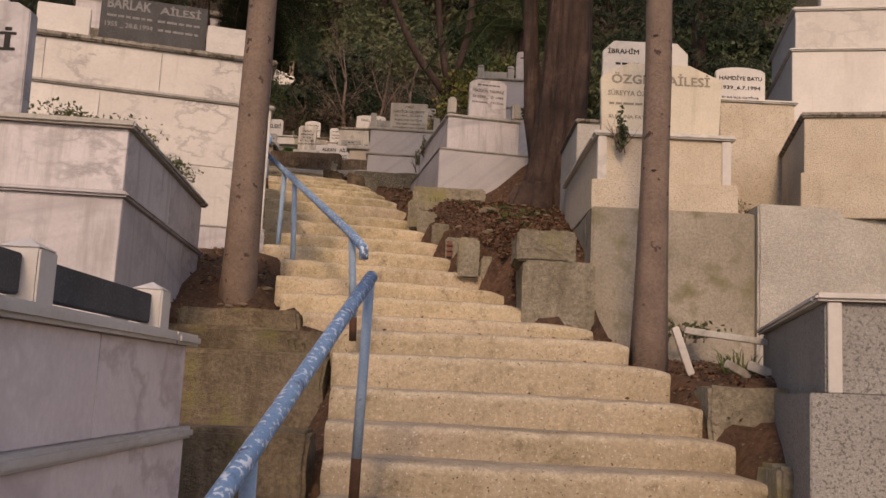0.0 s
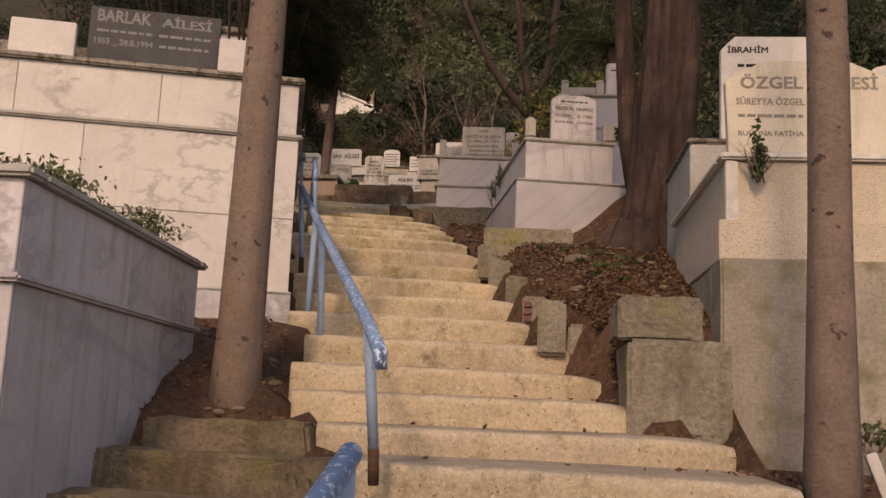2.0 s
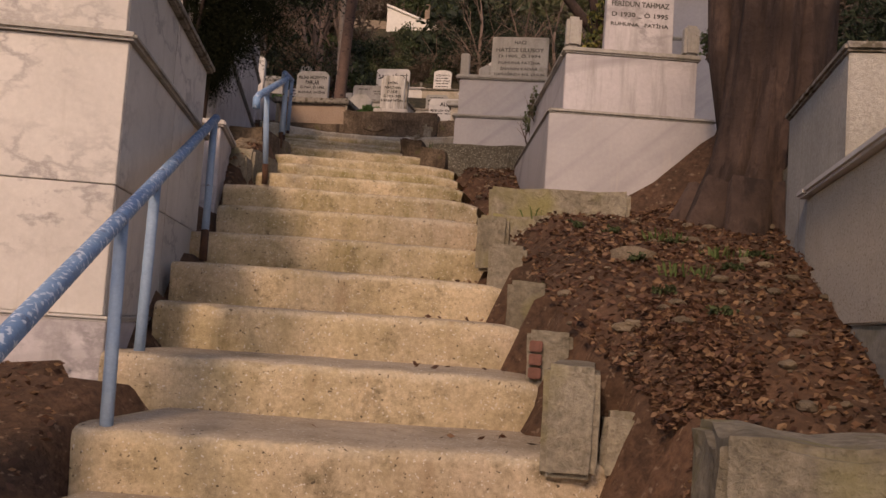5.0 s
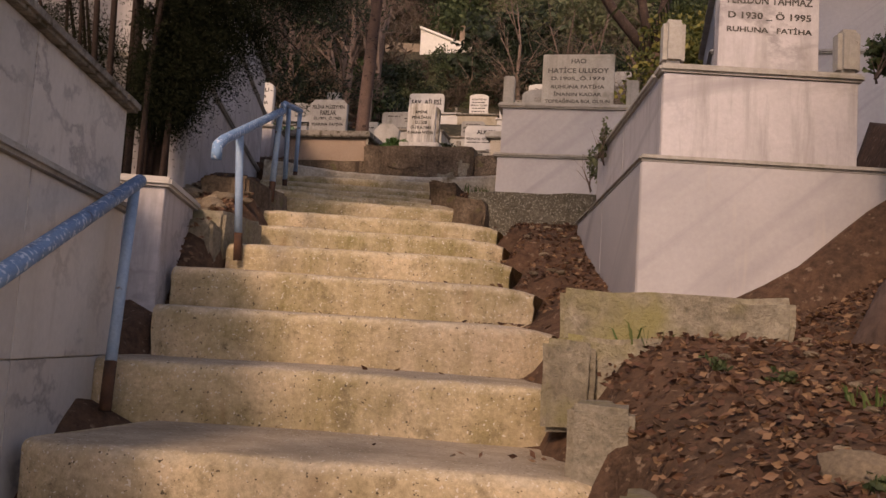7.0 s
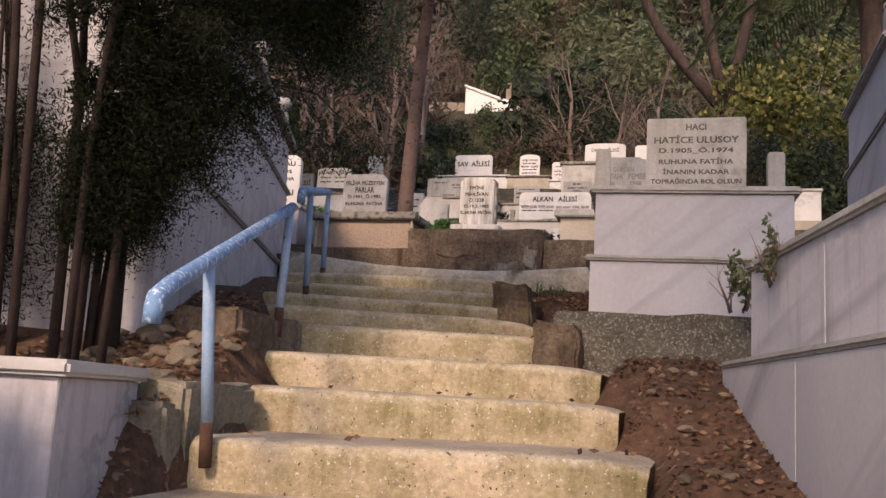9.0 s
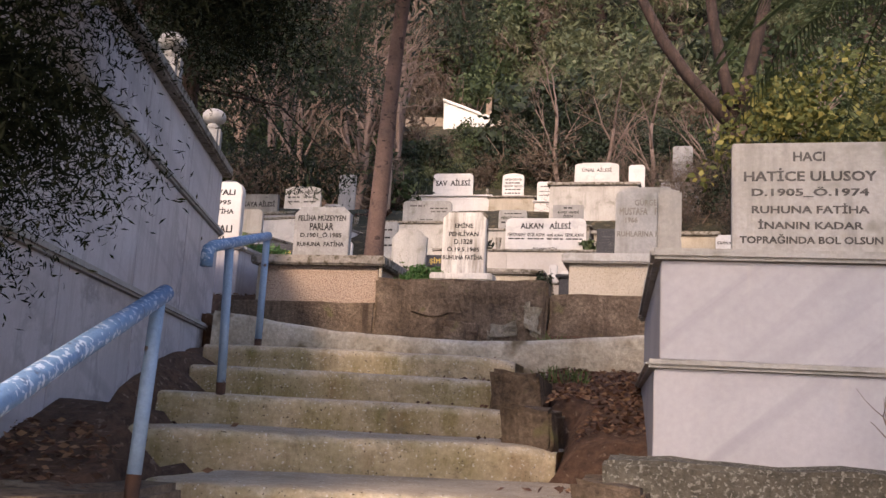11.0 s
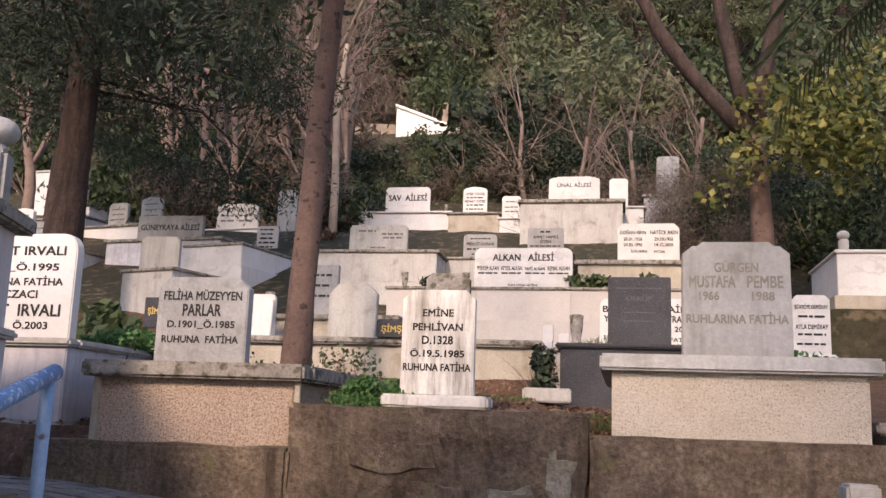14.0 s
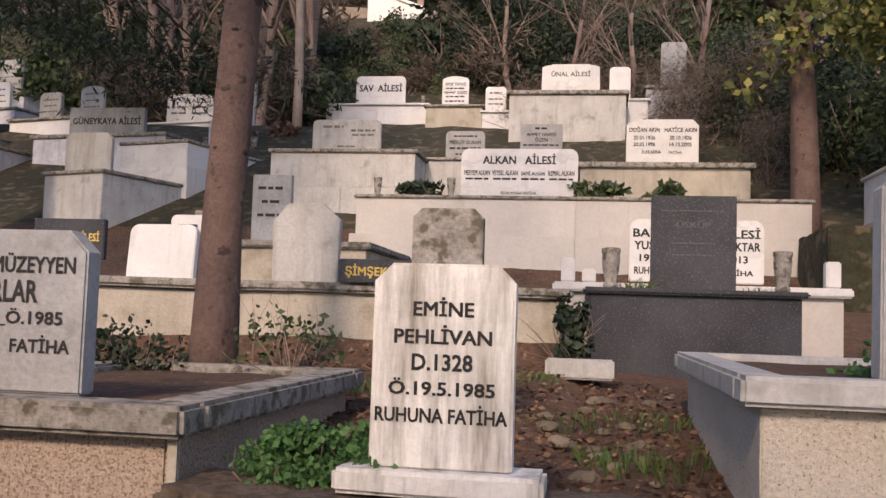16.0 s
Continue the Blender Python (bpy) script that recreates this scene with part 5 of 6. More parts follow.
tomb("cream marble tomb beside a white one", -6.17, 35.5, 0, 1.3, 1.9, [("body", 9.8, 10.68, 0.02, M_CREAM), ("cap", 10.68, 10.73, -0.04, M_COPING)])
headstone("white arched headstone with black lettering", -5.52, 35.7, 10.73, 0.6, 0.69, 0.08, "arch", M_MARBLE, [("AYŞE ÖZDEŞ", 0.74, 0.085, 0.78), (None, 0.60, 0.045, 0.7), ("MEHMET ÖZDEŞ", 0.46, 0.085, 0.86), (None, 0.33, 0.045, 0.7), (None, 0.18, 0.045, 0.76)])
headstone("small white headstone with rows of lettering", -4.60, 35.6, 10.60, 0.46, 0.55, 0.08, "round", M_MARBLE, [(None, 0.75, 0.05, 0.6), (None, 0.5, 0.04, 0.7), (None, 0.3, 0.04, 0.7)], M_INK_F)
tomb("low white marble tomb on the terrace", -4.9, 35.5, 0, 0.65, 1.5, [("body", 9.8, 10.55, 0.02, M_MARBLE), ("cap", 10.55, 10.6, -0.03, M_MARBLE)])

# graves on the left of the hillside
tomb("pink grey rendered tomb with sloping sides", -9.65, 26.5, -18, 1.1, 2.6, [("body", 6.9, 7.74, 0.02, M_MARBLE_L), ("cap", 7.74, 7.79, -0.02, M_COPING)], soil=0.12)
headstone("blank pale headstone on a pinkish tomb", -9.10, 26.65, 7.79, 0.66, 0.56, 0.08, "chamfer", M_MARBLE_L)
tomb("white marble tomb in tiers", -9.3, 27.9, -14, 1.2, 2.0, [("plinth", 7.2, 8.05, -0.06, M_MARBLE, 1), ("body", 8.05, 8.40, 0.0, M_MARBLE, 1), ("cap", 8.40, 8.45, -0.03, M_COPING)])
tomb("grey tomb with a long dark headstone", -11.45, 29.0, -8, 2.5, 1.8, [("body", 7.9, 8.70, 0.02, M_MARBLE_G, 2), ("cap", 8.70, 8.76, -0.03, M_COPING)])
headstone("long dark grey family headstone with black lettering", -10.24, 29.15, 8.76, 1.3, 0.49, 0.1, "flat", M_STONE_G, [("GÜNEYKAYA AİLESİ", 0.58, 0.14, 0.9)])
headstone("greenish stepped family headstone", -11.06, 34.1, 10.0, 1.06, 0.66, 0.1, "shoulder", M_MARBLE_L, [("GÜVEN AİLESİ", 0.80, 0.12, 0.8), (None, 0.55, 0.06, 0.36, -0.22), (None, 0.55, 0.06, 0.36, 0.22), (None, 0.36, 0.06, 0.36, -0.22), (None, 0.36, 0.06, 0.36, 0.22)], M_INK_F)
tomb("white marble tomb with a vase", -12.0, 34.0, -10, 2.3, 1.6, [("body", 9.0, 9.96, 0.02, M_MARBLE, 2), ("cap", 9.96, 10.0, -0.03, M_MARBLE)])
headstone("white headstone with rows of black lettering", -8.69, 30.1, 8.72, 0.42, 0.53, 0.07, "chamfer", M_MARBLE, [(None, 0.86, 0.04, 0.7), (None, 0.70, 0.04, 0.6), (None, 0.54, 0.05, 0.7), (None, 0.38, 0.05, 0.8), (None, 0.22, 0.04, 0.7)])
tomb("pale rendered tomb in two tiers", -9.25, 30.0, 0, 1.9, 1.5, [("plinth", 7.8, 8.2, -0.03, M_WALLC2), ("body", 8.2, 8.66, 0.02, M_MARBLE_L), ("cap", 8.66, 8.72, -0.02, M_COPING)])
vase(-8.95, 30.15, 8.72, 1.0), vase(-8.1, 30.15, 8.72, 1.0)
headstone("dark weathered headstone beneath bare trees", -9.4, 33.0, 9.75, 0.45, 0.95, 0.08, "round", M_STONE_G)
for i, (x, y, z, w, h) in enumerate(((-12.6, 28.5, 8.5, 0.7, 0.5), (-13.6, 29.5, 8.9, 0.6, 0.6), (-12.4, 31.0, 9.4, 0.5, 0.55), (-14.2, 32.0, 9.8, 0.7, 0.6), (-13.0, 33.5, 10.0, 0.6, 0.7), (-15.5, 31.0, 9.6, 0.7, 0.8), (-16.0, 35.0, 10.8, 0.8, 0.9))):
    tomb("pale weathered tomb among others on the slope", x - 0.7, y - 0.2, -12, 1.5, 1.8, [("body", z - 1.0, z - 0.05, 0.02, (M_MARBLE_G, M_MARBLE_L, M_MARBLE)[i % 3]), ("cap", z - 0.05, z, -0.03, M_COPING)])
    headstone(("grey headstone with faint rows of lettering", "white headstone with faint rows of lettering")[i % 2], x, y, z, w, h, 0.08, ("round", "arch", "chamfer")[i % 3], (M_STONE_G, M_MARBLE)[i % 2], [(None, 0.75, 0.04, 0.7), (None, 0.55, 0.04, 0.6), (None, 0.35, 0.04, 0.7)], M_INK_F, -12)
# pale tombs at the edge of the wood
for x, w, top in ((-18.74, 0.81, 12.39), (-17.68, 1.1, 12.04)):
    base = ground_z(x, 37) - 0.4
    tomb("tall white marble tomb at the edge of the wood", x, 37, -6, w, 1.5, [("plinth", base, top - 1.0, 0.0, M_MARBLE, 1), ("body", top - 1.0, top - 0.06, 0.06, M_MARBLE, 1), ("cap", top - 0.06, top, 0.02, M_MARBLE_L)])
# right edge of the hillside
# solid wall whose dark colour paints the shade of a hollow
wall("wall_recess", "dark solid wall painting the shade of a recess under a tomb", -0.30, 1.9, 23.9, 25.2, 5.6, 6.98, M_FLOOR_RECESS, 0.02)
tomb("white tomb on a cream base below a leafy tree", 0.38, 24.0, 0, 0.85, 1.6, [("plinth", 6.985, 7.14, 0.0, M_CREAM), ("body", 7.14, 7.62, 0.05, M_MARBLE, 1), ("cap", 7.62, 7.66, 0.02, M_MARBLE)])
bm = box(-0.05, 0.05, -0.05, 0.05, 0, 0.13, 0.012)
bmesh.ops.create_uvsphere(bm, u_segments=16, v_segments=10, radius=0.07, matrix=Matrix.Translation((0, 0, 0.18)) @ Matrix.Diagonal((1, 1, 0.75, 1)))
tagged(part("stone_finial", bm, M_MARBLE_L, None), "white round topped stone finial", "finial", "finials").matrix_basis = pose(0.52, 24.12, 7.66)

# ---------------------------------------------------------------- trees
rng = np.random.default_rng(7)


def grow(verts, faces, tips, start, direction, length, radius, depth, rnd, droop=0.0, spread_a=0.6):
    """One limb and its forks, as tapering tubes; the ends are gathered in tips."""
    d = Vector(direction).normalized()
    p = Vector(start)
    pts, radii = [p.copy()], [radius]
    n = 5 if depth > 1 else 3
    for i in range(n):
        d = (d + Vector((rnd.uniform(-1, 1), rnd.uniform(-1, 1), rnd.uniform(-1, 1))) * 0.16 + Vector((0, 0, -droop * 0.1))).normalized()
        p = p + d * length / n
        pts.append(p.copy())
        radii.append(radius * (1 - 0.6 * (i + 1) / n))
    tube_into(verts, faces, pts, radii, 3 if depth < 2 else 5)
    if depth <= 0:
        tips.append(p.copy())
        return
    for k in range(rnd.choice((3, 4, 4))):
        i = rnd.randint(n // 2, n)
        side = Vector((rnd.uniform(-1, 1), rnd.uniform(-1, 1), rnd.uniform(-0.4, 0.7)))
        grow(verts, faces, tips, pts[i], d + side * spread_a * 1.5, length * rnd.uniform(0.55, 0.78), radii[i] * 0.62, depth - 1, rnd, droop, spread_a)
    tips.append(p.copy())


def trunk_points(x, y, z, top, lean=(0, 0), bend=0.05, n=14, seed=0):
    out = []
    for i in range(n + 1):
        u = i / n
        out.append((x + lean[0] * u + bend * noise.noise(Vector((seed * 3.1, u * 2.2, 0))), y + lean[1] * u + bend * noise.noise(Vector((seed * 3.1 + 9, u * 2.2, 4))), z + (top - z) * u))
    return out


def pole_tree(label, x, y, z, top, r, lean, crown_at, crown_r, leaf_mat, bark=M_BARK, flare=1.35, n_leaf=2600, limbs=12, seed=1, leaf=0.09, low=10):
    t = thing("tree", label, "tree", pose(x, y, z), "trees")
    pts = trunk_points(0, 0, -0.3, top - z, lean, 0.05, 18, seed)
    radii = [r * (1 + (flare - 1) * math.exp(-i * 1.1)) * (1 - 0.5 * i / 18) for i in range(19)]
    tr = part("trunk", tube("trunk", pts, radii, 18, 0.16), bark, t)
    rnd = random.Random(seed)
    v, f, tips = [], [], []
    for k in range(limbs):
        i = rnd.randint(low, 17)
        a = rnd.uniform(0, 6.28)
        grow(v, f, tips, pts[i], (math.cos(a), math.sin(a), 0.2), crown_r * 0.6, 0.03, 1, rnd, 0.8)
    part("branchwork", mesh_of("branchwork", v, f, True), bark, t)["kind"] = "stuff"
    c = np.array([list(tips[i % len(tips)]) for i in range(n_leaf)]) + rng.normal(size=(n_leaf, 3)) * crown_r * 0.16
    part("crown", leaf_mesh("crown", c, leaf, rng, 0.3), leaf_mat, t)
    # scars and knots up the stem
    bm = bmesh.new()
    for k in range(70):
        u = rnd.uniform(0.02, 0.55)
        p = Vector(pts[int(u * 18)]).lerp(Vector(pts[int(u * 18) + 1]), u * 18 - int(u * 18))
        a = rnd.uniform(0, 6.28)
        rr_ = r * (1 - 0.5 * u)
        m = Matrix.Translation(p + Vector((math.cos(a), math.sin(a), 0)) * rr_ * 0.97) @ Matrix.Rotation(a, 4, "Z") @ Matrix.Diagonal((0.4, 1.7, 0.8, 1))
        bmesh.ops.create_icosphere(bm, subdivisions=1, radius=rnd.uniform(0.010, 0.018), matrix=m)
    part("bark_scarring", bm, M_BARK_D, tr, "dark branch scars")["kind"] = "stuff"
    return t


# unseen crowns of the two slender trees, lowered and thickened to shade tombs
pole_tree("slender tree with smooth scarred brown bark by the steps", 1.20, 5.64, 1.72, 14, 0.089, (0.06, 0.35), 8, 2.0, L_DARK, seed=2, n_leaf=4500, limbs=18, leaf=0.10, low=9)
pole_tree("slender tree with smooth brown bark beside a white tomb", -1.44, 6.62, 2.0, 15, 0.112, (0.05, 0.3), 9, 1.6, L_DARK, seed=5, flare=1.25, n_leaf=5000, limbs=18, leaf=0.10, low=8)
pine = pole_tree("tall thin pine with knotty reddish bark", -4.0, 18.8, 5.75, 14, 0.088, (0.35, 0.2), 10, 1.3, L_DARK, M_PINE, 1.5, 5200, 16, 9, 0.06, 7)

# needle boughs hanging from the pine
for q in (((0.12, 0, 3.7), (0.0, -0.5, 3.3), (0.02, -1.0, 2.05)), ((0.15, 0, 3.9), (0.7, -0.5, 3.4), (1.1, -1.0, 1.95)), ((0.15, 0, 4.0), (0.35, -0.5, 3.7), (0.6, -0.9, 3.1)), ((0.1, 0, 4.0), (-0.4, -0.3, 3.7), (-0.7, -0.6, 3.1))):
    bough = part("bough", tube("bough", q, [0.03, 0.02, 0.008], 6), M_PINE, pine)
    w = rng.random(3600) ** 0.7
    base = np.array([[np.interp(v, (0, 0.5, 1), [p[i] for p in q]) for i in range(3)] for v in w])
    part("needles", leaf_mesh("needles", base + rng.normal(size=(3600, 3)) * np.array([0.10, 0.10, 0.13]) * (0.5 + 0.8 * np.sin(w * 2.6))[:, None], 0.04, rng, 0.12, -0.5), L_DARK, bough)

# old furrowed tree on the bank
t = thing("old_tree", "old dark tree with furrowed bark and spreading roots", "tree", pose(1.02, 10.2, 3.25), "trees")
pts = [(0.30 * (1 - math.exp(-max(0, 9.35 * k / 20 - 0.35) * 0.9)) - 0.06 + 0.05 * noise.noise(Vector((k * 0.4, 3, 0))), 0.02 * k, -0.35 + 9.35 * k / 20) for k in range(21)]
rad = [0.30 * (1 + 0.8 * math.exp(-i * 1.0)) * (1 - 0.35 * i / 20) for i in range(21)]
v, f = [], []
tube_into(v, f, pts, rad, 72, 0.0)


def furrowed(i, p):
    """Uneven girth and deep vertical furrows."""
    a, (cx, cy, _) = 2 * math.pi * (i % 72) / 72, pts[min(20, i // 72)]
    s_ = 1 + 0.22 * noise.noise(Vector((math.cos(a) * 2.2, math.sin(a) * 2.2, p[2] * 0.5))) - 0.36 * abs(noise.noise(Vector((math.cos(a) * 7, math.sin(a) * 7, p[2] * 0.6))))
    return ((p[0] - cx) * s_ + cx, (p[1] - cy) * s_ + cy, p[2])


v = [furrowed(i, p) for i, p in enumerate(v)]
trunk = part("trunk", mesh_of("trunk", v, f, True), M_BARK_O, t)
part("second_stem", tube("second_stem", [(0.0, 0.12, 0.5), (-0.16, 0.2, 1.3), (-0.22, 0.26, 2.4), (-0.30, 0.3, 5.0)], [0.14, 0.10, 0.09, 0.06], 12, 0.2), M_BARK_O, t)
for a in (3.3, 3.9, 4.5, 5.2, 5.9):
    ca, sa = math.cos(a), math.sin(a)
    part("root", tube("root", [(ca * 0.24, sa * 0.24, 0.42), (ca * 0.42, sa * 0.42, 0.1), (ca * 0.66, sa * 0.66, -0.12), (ca * 0.95, sa * 0.95, -0.32)], [0.15, 0.12, 0.08, 0.03], 10, 0.3), M_BARK_O, t)
rnd = random.Random(11)
v, f, tips = [], [], []
for k in range(9):
    i = rnd.randint(11, 20)
    a = rnd.uniform(0, 6.28)
    grow(v, f, tips, pts[i], (math.cos(a), math.sin(a), 0.35), 1.8, 0.09, 2, rnd, 0.3)
part("branchwork", mesh_of("branchwork", v, f, True), M_BARK_D, t)["kind"] = "stuff"
# unseen crown, thickened to shade the graves uphill
c = np.array([list(tips[i % len(tips)]) for i in range(8000)]) + rng.normal(size=(8000, 3)) * 0.4
part("crown", leaf_mesh("crown", c, 0.09, rng, 0.35), L_DARK, t)

# dark conifer beside the steps, many stemmed
t = thing("conifer_shrub", "tall dark conifer with bare brown stems at its foot", "tree", pose(-3.16, 11.82, 4.05), "trees")
rnd = random.Random(3)
cen = []
for k in range(11):
    a = rnd.uniform(0, 6.28)
    r0, r1 = rnd.uniform(0.05, 0.3), rnd.uniform(0.3, 0.85)
    h = rnd.uniform(2.2, 4.2)
    p = [(r0 * math.cos(a), r0 * math.sin(a), -0.3), (r0 * 1.3 * math.cos(a), r0 * 1.3 * math.sin(a), h * 0.35), (r1 * math.cos(a + 0.2), r1 * math.sin(a + 0.2), h)]
    part("stem", tube("stem", p, [0.022 if k else 0.085, 0.018, 0.009], 7, 0.2), M_STEM_SHADE, t)
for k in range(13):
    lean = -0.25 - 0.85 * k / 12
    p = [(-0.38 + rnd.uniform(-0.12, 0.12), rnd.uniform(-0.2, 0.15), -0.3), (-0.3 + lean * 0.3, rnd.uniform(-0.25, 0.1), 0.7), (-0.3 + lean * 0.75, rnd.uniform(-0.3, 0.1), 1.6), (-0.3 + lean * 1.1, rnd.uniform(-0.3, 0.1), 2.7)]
    part("stem", tube("stem", p, [0.014, 0.012, 0.009, 0.005], 6, 0.2), M_STEM_SHADE, t)
for k in range(46):
    lean, h = -0.25 - 0.85 * rnd.random(), rnd.uniform(1.3, 2.7)
    q = np.array([-0.35 + lean * 0.4 * h, rnd.gauss(-0.1, 0.12), h])
    cen.append(q + rng.normal(size=(240, 3)) * np.array([0.05, 0.05, 0.10]))
CROWN_Z, CROWN_R = (0.5, 0.75, 1.2, 1.7, 1.95, 3.6, 5.2), (0.10, 0.32, 0.85, 1.2, 1.95, 2.0, 0.6)
ct, st_ = math.cos(radians(LT)), math.sin(radians(LT))


def clear_of_tomb(p):
    """Only the points that do not run into the long tomb behind."""
    dx, dy = p[:, 0] - 3.16 - lx, p[:, 1] + 11.82 - ly
    u, w = dx * ct + dy * st_, -dx * st_ + dy * ct
    return p[~((u < 0.06) & (w > -0.08) & (p[:, 2] + 4.05 < 6.42))]


core = []
for k in range(900):
    h = 0.65 + 4.3 * rnd.random() ** 1.6
    reach = float(np.interp(h, CROWN_Z, CROWN_R)) * rnd.uniform(0.5, 1.0)
    a = rnd.uniform(0, 6.28)
    if math.cos(a) < 0.1:
        if h < 3.6:
            continue
        reach *= 0.6
    if math.sin(a) < -0.4:
        reach *= 0.6
    tip = np.array([reach * math.cos(a), reach * math.sin(a), h])
    root = np.array([0.12 * math.cos(a), 0.12 * math.sin(a), h + 0.35 * reach])
    n = 400
    w = rng.random(n) ** 0.6
    cen.append(root + (tip - root) * w[:, None] + rng.normal(size=(n, 3)) * (0.03 + 0.03 * w)[:, None] + np.array([0, 0, 1]) * (-0.10 * w ** 2)[:, None])
    w = rng.random(190) ** 0.7 * 0.85
    core.append(root + (tip - root) * w[:, None] + rng.normal(size=(190, 3)) * 0.03)
for k in range(120):
    q = np.array([-0.62 + rnd.gauss(0, 0.22), 0.0 + rnd.gauss(0, 0.13), 0.85 + rnd.gauss(0, 0.3)])
    cen.append(q + rng.normal(size=(260, 3)) * 0.06)
    core.append(q + rng.normal(size=(10, 3)) * 0.05)
# low boughs reaching out along the long tomb
for k in range(110):
    tip = np.array([rnd.uniform(0.1, 0.62), rnd.uniform(1.0, 1.95), rnd.uniform(1.8, 2.8)])
    root = np.array([0.1, 0.5, 2.9])
    w = rng.random(1000) ** 0.5
    cen.append(root + (tip - root) * w[:, None] + rng.normal(size=(1000, 3)) * (0.03 + 0.035 * w)[:, None])
    w = rng.random(560) ** 0.5 * 0.8
    core.append(root + (tip - root) * w[:, None] + rng.normal(size=(560, 3)) * 0.03)
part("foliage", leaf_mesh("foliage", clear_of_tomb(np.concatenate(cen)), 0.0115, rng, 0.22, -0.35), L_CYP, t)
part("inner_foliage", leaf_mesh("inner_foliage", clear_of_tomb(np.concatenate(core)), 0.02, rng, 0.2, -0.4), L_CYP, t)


def conifer(label, x, y, z, top, r, crown_from, spread_r, n_bough, leaf_mat, seed, leaf=0.1, per=170):
    """A forest conifer: stem, and drooping boughs of needles."""
    t = thing("conifer", label, "tree", pose(x, y, z), "trees")
    pts = trunk_points(0, 0, -0.4, top - z, (0.2, 0.1), 0.12, 14, seed)
    part("trunk", tube("trunk", pts, [r * (1 - 0.75 * i / 14) for i in range(15)], 12, 0.15), M_BARK_D, t)
    rnd = random.Random(seed)
    g = np.random.default_rng(seed)
    v, f, cen = [], [], []
    for k in range(n_bough):
        u = k / n_bough
        i = 14 * ((crown_from - z) / (top - z) + (1 - (crown_from - z) / (top - z)) * u)
        p = Vector(pts[min(13, int(i))]).lerp(Vector(pts[min(14, int(i) + 1)]), i - int(i))
        a = rnd.uniform(0, 6.28)
        L = spread_r * (1.05 - 0.8 * u) * rnd.uniform(0.6, 1.1)
        q = [p, p + Vector((math.cos(a) * L * 0.5, math.sin(a) * L * 0.5, 0.05 * L)), p + Vector((math.cos(a) * L, math.sin(a) * L, -0.22 * L))]
        tube_into(v, f, q, [0.03, 0.02, 0.008], 5)
        n = int(per * max(0.35, L / spread_r))
        w = g.random(n) ** 0.7
        base = np.array(q[0])[None] * (1 - w)[:, None] + np.array(q[2])[None] * w[:, None]
        side = np.array([-math.sin(a), math.cos(a), 0]) * g.normal(size=(n, 1)) * 0.28 * L * (0.35 + 0.65 * (1 - np.abs(w - 0.55)))[:, None]
        cen.append(base + side + g.normal(size=(n, 3)) * 0.10 + np.array([0, 0, -1]) * g.random((n, 1)) * 0.30)
    part("branchwork", mesh_of("branchwork", v, f, True), M_BARK_D, t)["kind"] = "stuff"
    part("foliage", leaf_mesh("foliage", np.concatenate(cen), leaf, g, 0.22, -0.4), leaf_mat, t)
    return t


conifer("tall dark conifer rising above pale graves", -9.9, 25.2, 6.6, 19.5, 0.30, 10.6, 4.2, 80, L_DARK, 21, 0.07, 1100)
conifer("tall dark conifer rising behind the long tomb", -8.4, 21.0, 5.6, 18.0, 0.22, 10.6, 2.2, 50, L_DARK, 22, 0.065, 520)
conifer("dark conifer on the wooded slope", -13.5, 30.5, 8.4, 21, 0.3, 11.5, 3.6, 46, L_DARK, 23, 0.09, 420)

# leafy tree with a forked trunk on the right
t = thing("forked_tree", "forked leafy tree with yellowing creeper leaves", "tree", pose(-0.05, 26.0, 6.6), "trees")
part("trunk", tube("trunk", [(-0.02, 0, -0.3), (0.0, 0, 0.8), (-0.05, 0, 2.0), (-0.12, 0, 3.0)], [0.23, 0.16, 0.145, 0.15], 14, 0.2), M_PINE, t)
for p, r in (([(-0.12, 0, 2.9), (-0.55, -0.1, 3.4), (-0.95, -0.1, 3.9), (-1.35, 0, 4.55), (-1.75, 0, 5.4), (-2.4, 0.2, 7.0)], 0.13), ([(-0.1, 0, 2.9), (-0.35, 0, 3.9), (-0.52, 0, 4.8), (-0.7, 0.1, 6.5), (-0.6, 0.2, 8.5)], 0.11), ([(-0.1, 0, 2.95), (0.02, 0, 3.8), (0.28, 0, 5.0), (0.45, 0, 7.5)], 0.12)):
    part("limb", tube("limb", p, [r * (1 - 0.09 * i) for i in range(len(p))], 10, 0.2), M_BARK_D, t)
g = np.random.default_rng(31)
cl = np.concatenate([blob_points(g, 1900, (0.9, -0.8, 2.9), (1.6, 1.0, 1.2), 14), blob_points(g, 130, (-0.45, -0.3, 2.5), (0.5, 0.5, 0.8), 8), blob_points(g, 700, (1.9, -1.2, 2.0), (1.1, 0.9, 1.0), 8)])
part("creeper", leaf_mesh("creeper", cl, 0.058, g, 0.7), L_YELLOW, t)
cl = np.concatenate([blob_points(g, 1500, (1.6, 0.8, 4.2), (1.9, 1.4, 1.8), 16), blob_points(g, 1500, (0.3, 0.8, 8.2), (3.0, 2.0, 1.6), 16)])
part("crown", leaf_mesh("crown", cl, 0.07, g, 0.55), L_SHRUB, t)

